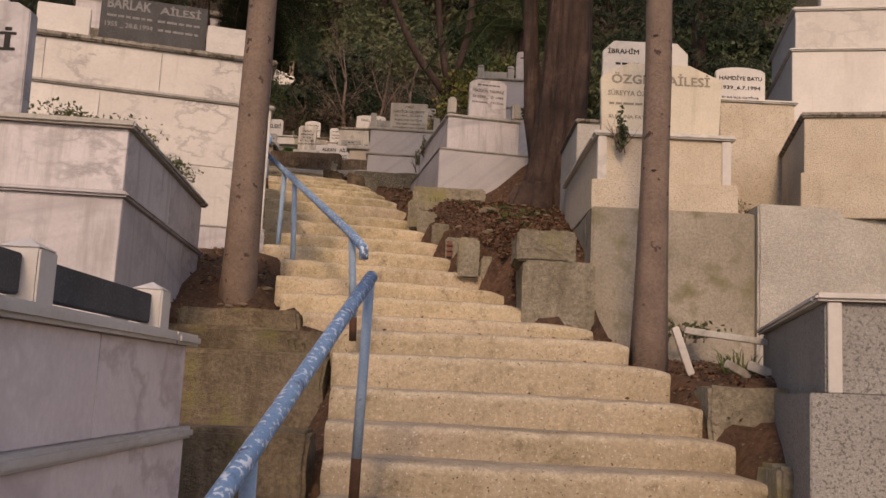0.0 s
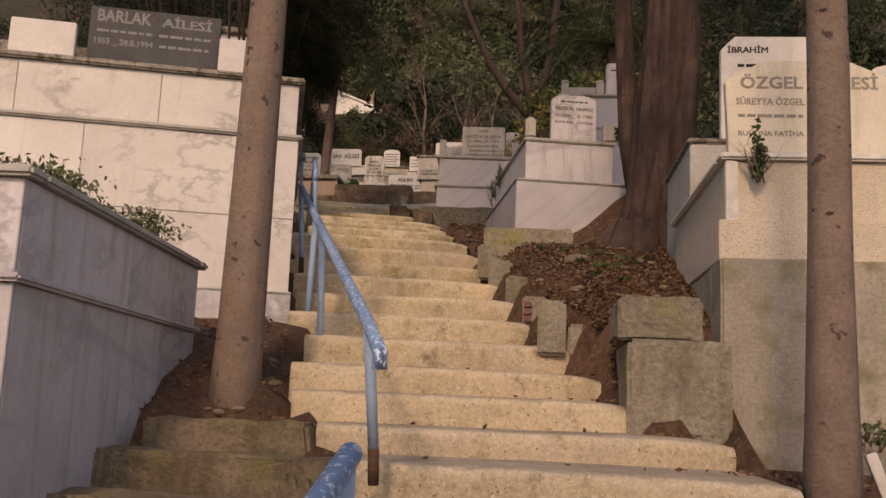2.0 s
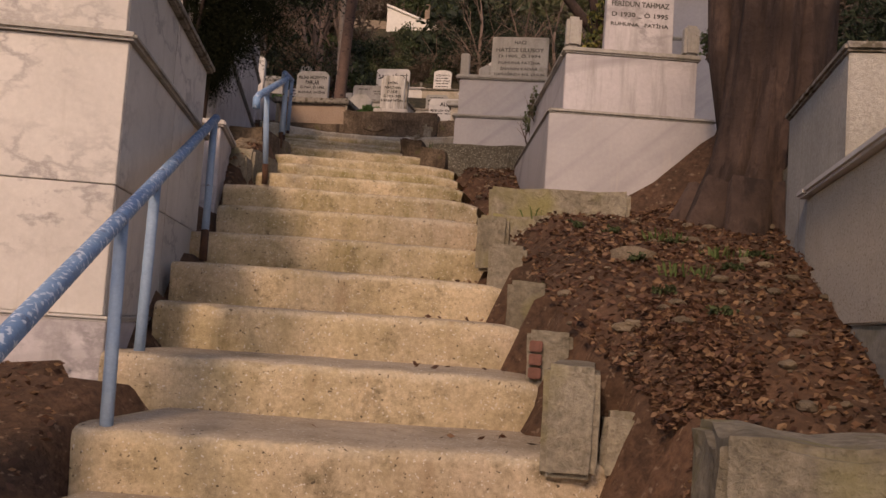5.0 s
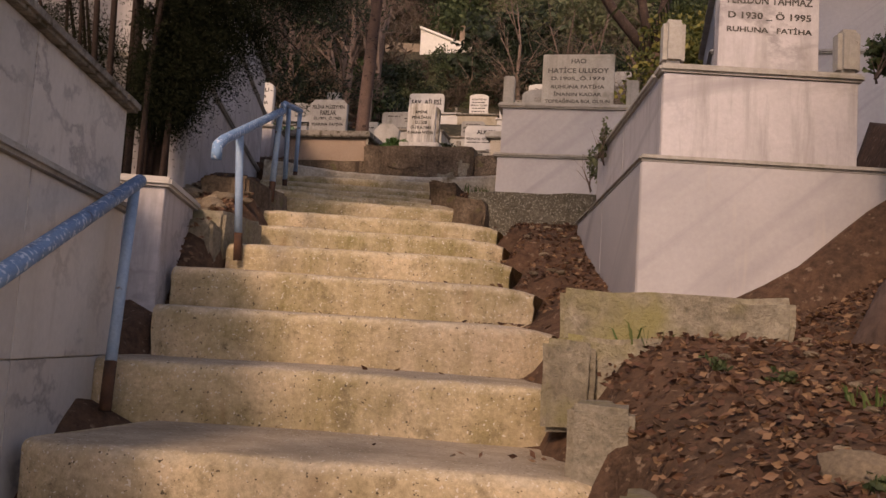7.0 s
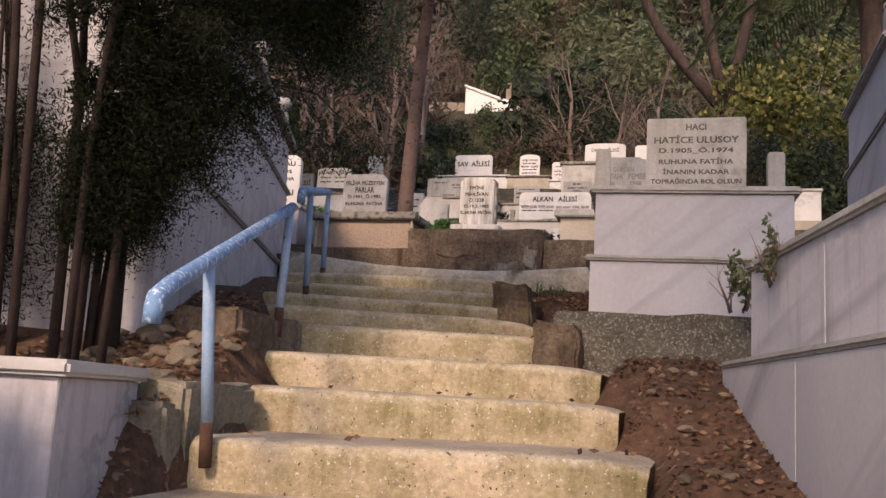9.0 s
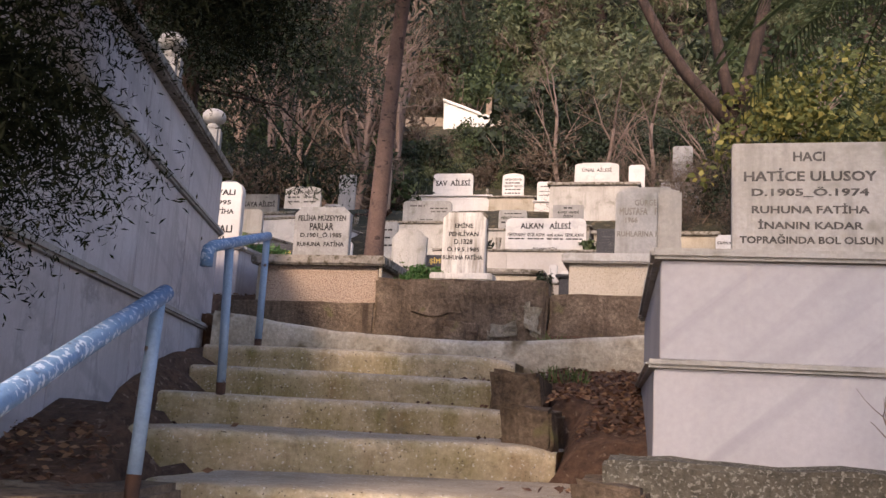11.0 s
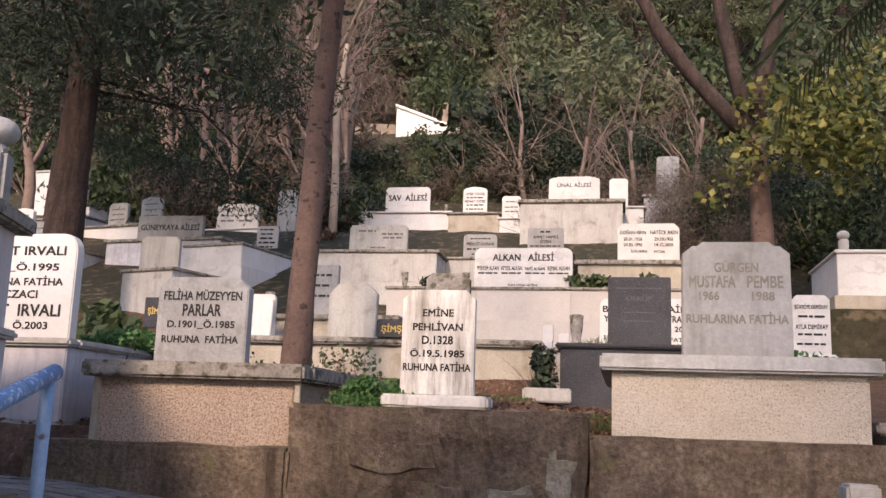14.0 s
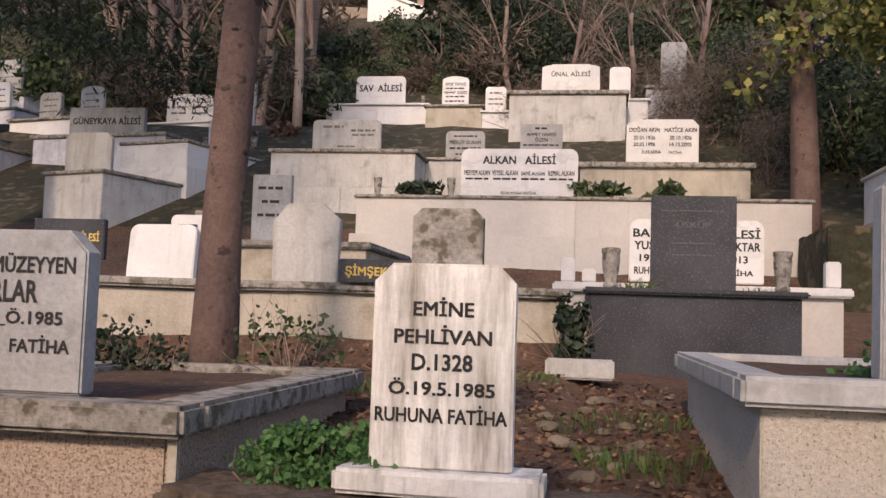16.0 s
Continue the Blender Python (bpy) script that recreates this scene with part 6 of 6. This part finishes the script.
# palm at the right edge
t = thing("palm", "palm with long arching feathered fronds", "palm", pose(1.5, 21.5, 6.0), "trees")
part("trunk", tube("trunk", [(0, 0, -0.3), (0.05, 0, 1.5), (0, 0, 3.9)], [0.17, 0.14, 0.15], 12, 0.2), M_BARK_D, t)
for k in range(16):
    a = 2 * math.pi * k / 16 + 0.2
    L, rise = 2.3, (0.9 if k % 2 else 0.35)
    q = [Vector((math.cos(a) * L * u, math.sin(a) * L * u, 3.9 + rise * math.sin(u * 2.2) - 1.5 * u * u)) for u in np.linspace(0, 1, 9)]
    v, f = [], []
    tube_into(v, f, q, [0.02 - 0.0018 * i for i in range(9)], 5)
    side = Vector((-math.sin(a), math.cos(a), 0))
    for j in range(2, 44):
        u = j / 44 * 8
        p = q[min(7, int(u))].lerp(q[min(8, int(u) + 1)], u - int(u))
        for sgn in (-1, 1):
            ln = 0.55 * (1 - 0.6 * abs(j / 44 - 0.45))
            tip = p + side * sgn * ln + Vector((math.cos(a) * 0.22, math.sin(a) * 0.22, -0.28 * ln - 0.06))
            b = len(v)
            w = Vector((math.cos(a), math.sin(a), 0)) * 0.014
            v += [tuple(p - w), tuple(p + w), tuple(tip)]
            f.append((b, b + 1, b + 2))
    part("frond", mesh_of("frond", v, f), L_SHRUB, t)


# ---------------------------------------------------------------- bare trees and thicket of the hillside
def bare_tree(label, x, y, z, h, r, seed, material=M_TWIG, depth=5):
    t = thing("bare_tree", label, "tree", pose(x, y, z), "bare trees")
    rnd = random.Random(seed)
    pts = trunk_points(0, 0, -0.4, h * 0.5, (rnd.uniform(-0.5, 0.5), 0), 0.2, 8, seed)
    part("trunk", tube("trunk", pts, [r * (1 - 0.05 * i) for i in range(9)], 9, 0.2), material, t)
    v, f, tips = [], [], []
    for k in range(5):
        i = rnd.randint(3, 8)
        a = rnd.uniform(0, 6.28)
        grow(v, f, tips, pts[i], (math.cos(a) * 0.6, math.sin(a) * 0.6, 1.0), h * 0.27, r * 0.42, depth - 1, rnd, 0.0, 0.55)
    part("branchwork", mesh_of("branchwork", v, f, True), material, t)["kind"] = "stuff"
    return t


for i, (x, y, h, r) in enumerate(((-12.6, 36, 8, 0.16), (-11.6, 35, 7, 0.12), (-9.6, 34.6, 8, 0.12), (-10.2, 35.6, 9, 0.13), (-13.4, 37, 10, 0.17), (-8.9, 36, 7, 0.1), (-10.6, 37, 9, 0.17), (-9.4, 36.5, 10, 0.16), (-9.9, 39, 8.5, 0.14), (-14.8, 38, 9, 0.18), (-15.8, 40, 8, 0.13), (-11.8, 41, 10, 0.18), (-3.2, 35, 5, 0.07), (-1.8, 34, 5, 0.07), (-0.4, 36, 6, 0.09), (-4.4, 38, 6, 0.08), (1.4, 33, 6, 0.1), (-16.5, 34, 8, 0.16))):
    bare_tree("leafless grey brown tree on the wooded slope", x, y, ground_z(x, y), h, r, 40 + i)
pl = thing("dead_trunk", "pale straight bare trunk on the slope", "tree", pose(-8.62, 34.0, 9.4), "bare trees")
part("trunk", tube("trunk", [(0, 0, -0.3), (0.0, 0, 1.5), (-0.06, 0, 3.4), (0.1, 0, 5.2)], [0.11, 0.09, 0.08, 0.05], 10, 0.15), M_PALE, pl)


def shrub(label, mat_, seed, n=1500, leaf=0.042, shape=(1.3, 1.1, 1.0), aspect=0.5):
    t = thing("shrub", label, "shrub", pose(0, 0, 0), "hillside shrubs")
    g = np.random.default_rng(seed)
    rnd = random.Random(seed)
    v, f, tips = [], [], []
    for k in range(4):
        grow(v, f, tips, (rnd.uniform(-0.2, 0.2), rnd.uniform(-0.2, 0.2), -0.4), (rnd.uniform(-0.7, 0.7), rnd.uniform(-0.7, 0.7), 1), 0.9, 0.04, 1, rnd)
    part("branchwork", mesh_of("branchwork", v, f, True), M_TWIG, t)["kind"] = "stuff"
    part("foliage", leaf_mesh("foliage", blob_points(g, n, (0, 0, 0.75), shape, 12, 0.35), leaf, g, aspect), mat_, t)
    return t


kinds = [shrub("dark green evergreen shrub on the wooded slope", L_DARK, 61, 1500, 0.078), shrub("green leafy shrub on the wooded slope", L_SHRUB, 62, 1500, 0.076), shrub("greyish olive shrub on the wooded slope", L_OLIVE, 63, 1500, 0.074, (1.2, 1.1, 1.15), 0.35), shrub("brown twiggy undergrowth on the wooded slope", L_BROWN, 64, 1500, 0.115, (1.3, 1.1, 1.0), 0.14)]
near = [shrub("dense dark green shrub behind the graves", L_DARK, 66, 5600, 0.036, (1.3, 1.1, 1.0), 0.4), shrub("dense green leafy shrub behind the graves", L_SHRUB, 67, 5400, 0.036, (1.3, 1.1, 1.0), 0.5), shrub("dark brown tangle of dry twigs between the graves", L_BROWN, 68, 5200, 0.055, (1.3, 1.1, 1.0), 0.07)]
kinds += near
# a belt of evergreen shrubs behind the upper graves, then mixed growth climbing the slope
spots = [(-5.6, 39.5, 1.7, 4), (-4.2, 39, 1.8, 4), (-2.6, 39, 1.9, 4), (-1.2, 38.5, 1.8, 4), (0.4, 38, 1.8, 5), (-6.6, 41, 1.6, 4), (-7.8, 42, 1.6, 5), (1.8, 36.5, 1.9, 4), (-0.2, 31.5, 1.1, 4), (0.7, 30, 1.3, 4), (1.6, 29, 1.4, 5), (0.4, 29, 0.8, 4), (2.6, 27.5, 1.5, 4), (3.4, 26, 1.6, 5), (-1.4, 29.6, 0.6, 6), (-0.8, 30.2, 0.9, 6), (-0.9, 31.8, 1.0, 6), (-0.1, 30.6, 1.0, 6), (-1.5, 33.4, 1.2, 6), (-2.6, 33.8, 1.2, 6), (0.6, 33, 1.4, 6), (0.2, 28.4, 0.8, 6), (-3.4, 34.6, 1.0, 6), (-3.0, 42, 2.2, 2), (-1.4, 43, 2.4, 2), (-4.6, 43, 2.2, 2), (0.8, 42, 2.2, 1)]
rnd = random.Random(77)
for k in range(150):
    y = rnd.uniform(38, 88)
    x = rnd.uniform(-0.52, 0.36) * y - 1.0
    spots.append((x, y, rnd.uniform(1.3, 2.2) * (1 + (y - 38) * 0.022), rnd.choice((0, 1, 1, 2, 3, 3) if x < -4 else (0, 1, 1, 2, 2, 3))))
for k in range(46):
    spots.append((rnd.uniform(-19, -2), rnd.uniform(51.5, 64), rnd.uniform(1.8, 2.8), rnd.choice((0, 1, 2, 3, 3))))
for k in range(30):
    spots.append((rnd.uniform(-16, -9.2), rnd.uniform(35.5, 40), rnd.uniform(0.9, 1.5), rnd.choice((0, 3, 3, 1))))
for k in range(26):
    x = rnd.uniform(4.8, 9)
    y = rnd.uniform(13, 30)
    spots.append((x, y, rnd.uniform(0.9, 1.4), rnd.choice((0, 0, 1))))
for k in range(16):
    x = rnd.uniform(-16, -11)
    y = rnd.uniform(10, 17)
    spots.append((x, y, rnd.uniform(1.2, 2.0), rnd.choice((0, 0, 1))))
for k in range(44):
    y = rnd.uniform(38.5, 43)
    spots.append((-1.93 - rnd.uniform(0.15, 0.33) * (y - 12.94), y, rnd.uniform(1.1, 1.7), rnd.choice((0, 1, 2, 3, 3))))
for x, y, s_, k in spots:
    slant = (x + 1.93) / (y - 12.94)
    if y > 37 and y < 47.2 and -0.33 < slant < -0.14:
        s_ *= 0.4
    copy_thing(kinds[k], pose(x, y, ground_z(x, y) - 0.1, 0, 0, rnd.uniform(0, 360)) @ Matrix.Scale(s_, 4))
for k in kinds:
    k.location = (rnd.uniform(-3, 3), 44 + 2 * kinds.index(k), ground_z(0, 44 + 2 * kinds.index(k)))
conifers = [conifer("tall light green cedar on the wooded slope", -4.6, 52, 17, 34, 0.35, 20, 2.9, 60, L_OLIVE, 24, 0.14, 290), conifer("dark conifer on the wooded slope", -18, 47, 15, 30, 0.35, 16, 3.4, 60, L_DARK, 25, 0.14, 290)]
for x, y, k in ((-1.5, 58, 0), (3.0, 55, 0), (-20, 45, 1), (-24, 52, 1), (-19.5, 56, 1), (6.5, 50, 1), (1.0, 66, 1), (-18, 62, 1), (9.5, 44, 1), (-8.5, 70, 0), (-27, 42, 1), (12, 60, 1), (5.5, 72, 1), (9.5, 36, 1)):
    copy_thing(conifers[k], pose(x, y, ground_z(x, y) - 0.3, 0, 0, rnd.uniform(0, 360)) @ Matrix.Scale(rnd.uniform(0.8, 1.15), 4))

# unseen trees added down the slope behind the steps to block low sky
for x, y, k, s_ in ((-22, -14, 1, 0.8), (-12.5, -15, 1, 0.8), (-8, -22, 0, 0.85), (-5.5, -17, 1, 0.75), (1.5, -20, 1, 0.8), (5.5, -15, 0, 0.75), (13.5, -16, 1, 0.8), (19, -20, 1, 0.9), (-28, -20, 1, 0.9)):
    copy_thing(conifers[k], pose(x, y, ground_z(x, y) - 0.3, 0, 0, rnd.uniform(0, 360)) @ Matrix.Scale(s_, 4))
# unseen conifer added to cast shade on the marble tomb by the bank
conifer("unseen conifer added down the slope to shade a tomb", -2.4, -10, -1.8, 14.6, 0.16, 1.0, 1.0, 60, L_DARK, 27, 0.09, 120)

# ---------------------------------------------------------------- house on the hill
t = thing("house", "white walled house among the trees on the hill", "house", pose(-10.45, 47, 14.6, 0, 0, 12))
bm = box(0, 2.5, 0, 4, 0.6, 2.9, 0.02)
edge = box(-0.06, 2.56, -0.08, 4.08, 2.9, 3.02, 0.02)
for q in list(bm.verts) + list(edge.verts):
    if q.co.z > 2:
        q.co.z -= 0.34 * q.co.x
part("wall", bm, M_PLASTER, t)
part("roof_edge", edge, M_PLASTER, t)
part("footing", box(-1.7, 2.55, -0.05, 4.05, -3, 0.598, 0.02), M_ROOF, t)
part("side_wall", box(-1.6, -0.02, 0.4, 4.0, 0.6, 2.35, 0.02), M_ROOF, t)
part("chimney", box(1.75, 1.98, 0.3, 0.6, 2.3, 3.3, 0.03), M_PALE, t)
t = thing("house", "pale tower like house high among the trees", "house", pose(-0.85, 66, 25.5))
part("wall", box(0, 0.75, 0, 3, 1.3, 7, 0.02), M_PLASTER, t)
part("footing", box(-1.2, 1.2, -0.1, 3.1, -2, 1.3, 0.02), M_SLATE, t)


# ---------------------------------------------------------------- plants among the graves
def tuft(label, x, y, z, n, h, width, mat_, seed, name="grass_tuft", blade=0.0042):
    g = np.random.default_rng(seed)
    v, f = [], []
    for k in range(n):
        a, r = g.uniform(0, 6.28), width * math.sqrt(g.random())
        bx, by = r * math.cos(a), r * math.sin(a)
        L = h * g.uniform(0.5, 1.1)
        lean = Vector((g.normal() * 0.4 + bx / width * 0.5, g.normal() * 0.4 + by / width * 0.5, 1)).normalized()
        s_ = Vector((-math.sin(a + 1), math.cos(a + 1), 0)) * blade
        p0, p1 = Vector((bx, by, -0.02)), Vector((bx, by, 0)) + lean * L * 0.6
        p2 = p1 + (lean + Vector((lean.x, lean.y, -0.5))) * L * 0.35
        b = len(v)
        v += [tuple(p0 - s_), tuple(p0 + s_), tuple(p1 + s_ * 0.8), tuple(p1 - s_ * 0.8), tuple(p2)]
        f += [(b, b + 1, b + 2, b + 3), (b + 3, b + 2, b + 4)]
    ob = part(name, mesh_of(name, v, f), mat_, None)
    ob.matrix_basis = pose(x, y, z)
    return tagged(ob, label, "plant", "tufts of grass", "stuff")


def low_plant(label, x, y, z, n, size, radius, mat_, seed, aspect=0.6, name="plant"):
    g = np.random.default_rng(seed)
    rnd_ = random.Random(seed)
    t_ = thing(name, label, "plant", pose(x, y, z), "low plants")
    v, f, tips = [], [], []
    for k in range(7):
        grow(v, f, tips, (rnd_.uniform(-0.5, 0.5) * radius[0], rnd_.uniform(-0.5, 0.5) * radius[1], -0.03), (rnd_.uniform(-0.6, 0.6), rnd_.uniform(-0.6, 0.6), 1), radius[2] * 0.9, 0.006, 1, rnd_)
    part("stalk_tangle", mesh_of("stalk_tangle", v, f, True), M_TWIG, t_)["kind"] = "stuff"
    c_ = blob_points(g, n, (0, 0, radius[2] * 0.55), radius, 12, 0.2)
    c_[:, 2] = np.maximum(c_[:, 2], 0.01)
    part("foliage", leaf_mesh("foliage", c_, size, g, aspect), mat_, t_)
    return t_


for i, (x, y, n, h, w) in enumerate(((-1.02, 6.05, 420, 0.13, 0.24), (-0.85, 5.95, 260, 0.1, 0.17), (1.9, 6.2, 60, 0.2, 0.1), (0.55, 8.6, 40, 0.07, 0.1), (0.75, 9.0, 40, 0.07, 0.1), (0.5, 9.4, 40, 0.07, 0.1), (-0.15, 9.95, 50, 0.1, 0.1), (-2.3, 17.25, 140, 0.14, 0.16), (-2.1, 18.2, 260, 0.07, 0.35), (-1.8, 15.6, 60, 0.12, 0.15), (-2.4, 18.9, 220, 0.06, 0.4), (-3.3, 19.3, 220, 0.06, 0.4), (-2.9, 19.5, 220, 0.06, 0.35))):
    tuft("green tuft of grass growing from the earth", x, y, ground_z(x, y) + 0.01, n, h, w, L_GRASS, 100 + i)
tuft("green tuft of grass growing beside the path wall", -2.02, 16.88, path_z(-2.02), 90, 0.17, 0.07, L_GRASS, 128)
tuft("green tuft of grass growing beside the path wall", -1.3, 16.86, path_z(-1.3), 70, 0.07, 0.1, L_GRASS, 129)
tuft("green tuft of grass on the black granite tomb", -2.12, 20.75, 6.2, 130, 0.16, 0.1, L_GRASS, 130)
tuft("green tuft of grass on the black granite tomb", -1.42, 20.75, 6.2, 100, 0.12, 0.1, L_GRASS, 131)
low_plant("bright green low herb beside the small headstone", -3.05, 17.2, 5.62, 6500, 0.0095, (0.27, 0.2, 0.12), L_HERB, 140, 0.8)
low_plant("bright green low herb beside the small headstone", -2.38, 17.35, 5.5, 1500, 0.010, (0.12, 0.15, 0.09), L_HERB, 141, 0.8)
low_plant("low twiggy shrub growing along the tomb edge", -2.15, 5.5, 2.87, 1600, 0.014, (0.42, 0.5, 0.15), L_OLIVE, 142, 0.5)
low_plant("low twiggy shrub growing along the tomb edge", -1.98, 6.3, 2.87, 900, 0.013, (0.22, 0.6, 0.10), L_OLIVE, 143, 0.5)
low_plant("green plant trailing over the tomb edge", 1.27, 7.1, 3.42, 260, 0.018, (0.07, 0.06, 0.22), L_SHRUB, 144, 0.6)
low_plant("small dark plant on the marble tomb", 0.85, 11.0, 4.72, 300, 0.018, (0.12, 0.1, 0.16), L_SHRUB, 145)
low_plant("broad leaved green plant between the graves", -5.5, 18.9, 5.75, 900, 0.055, (0.5, 0.4, 0.45), L_SHRUB, 146, 0.6)
low_plant("dark green plant at the foot of the pine", -4.2, 18.6, 5.72, 700, 0.017, (0.3, 0.25, 0.2), L_DARK, 147)
low_plant("dark green plant at the foot of the pine", -3.65, 18.75, 5.72, 260, 0.018, (0.3, 0.2, 0.32), L_SHRUB, 148)
low_plant("green plant in the corner of the terrace wall", -2.5, 19.9, 5.8, 500, 0.03, (0.12, 0.2, 0.3), L_DARK, 149)
low_plant("dark leafy plant on the long marble tomb", -4.45, 25.6, 7.4, 500, 0.05, (0.4, 0.2, 0.16), L_DARK, 150)
low_plant("dark leafy plant on the long marble tomb", -2.35, 25.6, 7.4, 400, 0.05, (0.35, 0.2, 0.14), L_SHRUB, 151)
low_plant("dark leafy plant on the long marble tomb", -1.6, 25.6, 7.4, 300, 0.05, (0.25, 0.2, 0.16), L_SHRUB, 152)
low_plant("green plant on the cream tomb", -1.2, 18.3, 5.9, 1600, 0.017, (0.45, 0.5, 0.12), L_HERB, 153)
low_plant("green plant growing in the pebble faced tomb", -4.7, 17.9, 5.9, 1400, 0.017, (0.25, 0.4, 0.12), L_HERB, 154)
low_plant("dry weeds at the foot of the retaining wall", 1.75, 6.85, 1.98, 160, 0.02, (0.35, 0.12, 0.14), L_OLIVE, 155)
low_plant("spiky plant on the granite tomb", 2.1, 4.5, 1.98, 120, 0.03, (0.2, 0.3, 0.08), L_SHRUB, 156, 0.2)
low_plant("wispy weeds along the edge of a marble tomb", -0.42, 12.5, 4.62, 260, 0.016, (0.07, 0.4, 0.16), L_OLIVE, 161)
low_plant("wispy weeds at the foot of a marble tomb", -0.5, 13.3, 4.6, 260, 0.016, (0.1, 0.3, 0.2), L_OLIVE, 162)
for i, (x, y) in enumerate(((0.45, 8.35), (0.62, 8.15), (0.36, 8.8), (0.75, 8.75), (0.55, 9.3), (0.9, 9.1), (0.25, 9.55), (0.08, 9.6))):
    low_plant("small green weed on the bare earth bank", x, y, ground_z(x, y), 90, 0.012, (0.07, 0.07, 0.03), L_SHRUB, 170 + i, 0.5)
low_plant("weeds growing beside the edging block", 0.02, 9.0, 2.98, 200, 0.02, (0.12, 0.14, 0.08), L_SHRUB, 157)
low_plant("dry weeds on top of the retaining wall", 2.15, 7.3, 2.97, 160, 0.025, (0.25, 0.12, 0.12), L_OLIVE, 158, 0.2)
low_plant("red brown leaves of a hedge behind the tombs", 3.0, 12.0, 4.2, 700, 0.05, (1.0, 0.6, 0.9), L_BROWN, 159)
low_plant("orange brown dry plants on the grave", -8.0, 30.8, 9.0, 500, 0.05, (0.6, 0.4, 0.25), L_LITTER, 160)


# ---------------------------------------------------------------- litter and stones
def scatter(n, x0, x1, y0, y1, seed, keep=None):
    g = np.random.default_rng(seed)
    out = []
    while len(out) < n:
        x, y = g.uniform(x0, x1), g.uniform(y0, y1)
        if y < 16.1 and y > 2:
            xl, xr, zs = stair_at(y)
            if xl - 0.05 < x < xr + 0.05:
                continue
        out.append((x, y, ground_z(x, y) + 0.008))
    return np.array(out)


pts = np.concatenate([scatter(7500, -0.35, 1.15, 7.4, 10.8, 1), scatter(2600, -1.5, -0.2, 10.4, 14.0, 2), scatter(2400, -3.4, -2.2, 10.8, 13.2, 3), scatter(2200, -2.3, -0.6, 3.9, 8.0, 4), scatter(2500, -2.0, -1.0, 14.4, 16.2, 5), scatter(9000, -5.6, -1.0, 17.1, 20.0, 6), scatter(900, 1.2, 2.2, 4.9, 7.0, 7), scatter(900, 0.3, 0.62, 6.9, 7.9, 9), scatter(1400, 0.2, 0.7, 7.2, 8.3, 10), scatter(10, -4.0, -1.0, 16.25, 16.9, 8)])
g = np.random.default_rng(50)
litter = part("leaf_litter", leaf_mesh("leaf_litter", pts + g.normal(size=pts.shape) * 0.004, 0.015, g, 0.55, 0.0, np.array([1.0, 0.6, 0.0])), L_LITTER, None)
tagged(litter, "scattered dead brown leaves on the earth", "leaves", "", "stuff")
# a few leaves drifted on the treads
out = []
for k in range(260):
    i = int(g.integers(8, len(STEPS)))
    z, xl, yl, xr, yr = STEPS[i]
    u = 1 - abs(g.normal()) * 0.16 if g.random() < 0.75 else g.random()
    u = min(0.98, max(0.03, u))
    out.append((xl + (xr - xl) * u, yl + (yr - yl) * u + g.uniform(0.2, 0.42), z + 0.012))
tagged(part("leaf_litter", leaf_mesh("leaf_litter", np.array(out), 0.016, g, 0.5, 0.0, np.array([1.0, 0.5, 0.0])), L_LITTER, None), "dead leaves drifted on the treads", "leaves", "", "stuff")

stone_meshes = []
for k in range(6):
    bm = bmesh.new()
    bmesh.ops.create_icosphere(bm, subdivisions=2, radius=1)
    for q in bm.verts:
        q.co = q.co * (1 + 0.35 * noise.noise(q.co * 1.3 + Vector((k * 5, 0, 0))))
        q.co.z *= 0.62
    me = bpy.data.meshes.new("loose_stone")
    bm.to_mesh(me)
    bm.free()
    me.materials.append(M_PEBBLE)
    stone_meshes.append(me)
places = [(p, 0.007 + 0.032 * g.random() ** 2.5) for p in scatter(100, 0.05, 1.1, 7.5, 10.4, 21)] + [(p, g.uniform(0.02, 0.065)) for p in scatter(54, -3.3, -2.45, 11.5, 12.6, 22)] + [(p, g.uniform(0.01, 0.03)) for p in scatter(40, -2.2, -0.7, 4.2, 7.5, 23)] + [(p, g.uniform(0.012, 0.04)) for p in scatter(50, -3.3, -2.0, 17.3, 19.8, 24)] + [(p, g.uniform(0.01, 0.03)) for p in scatter(26, -1.2, -0.3, 10.8, 13.3, 25)] + [(np.array((p[0], p[1], path_z(p[0]) + 0.003)), g.uniform(0.01, 0.025)) for p in scatter(30, -2.1, -1.1, 16.6, 16.9, 26)]
places.append((np.array((0.35, 8.9, ground_z(0.35, 8.9))), 0.085))
for p, s_ in places:
    ob = new("loose_stone", stone_meshes[int(g.integers(0, 6))])
    ob.matrix_basis = pose(*p, 0, 0, g.uniform(0, 360)) @ Matrix.Diagonal((s_ * 1.3, s_, s_, 1))
    tagged(ob, "pale loose stone lying on the earth", "stone", "loose stones")
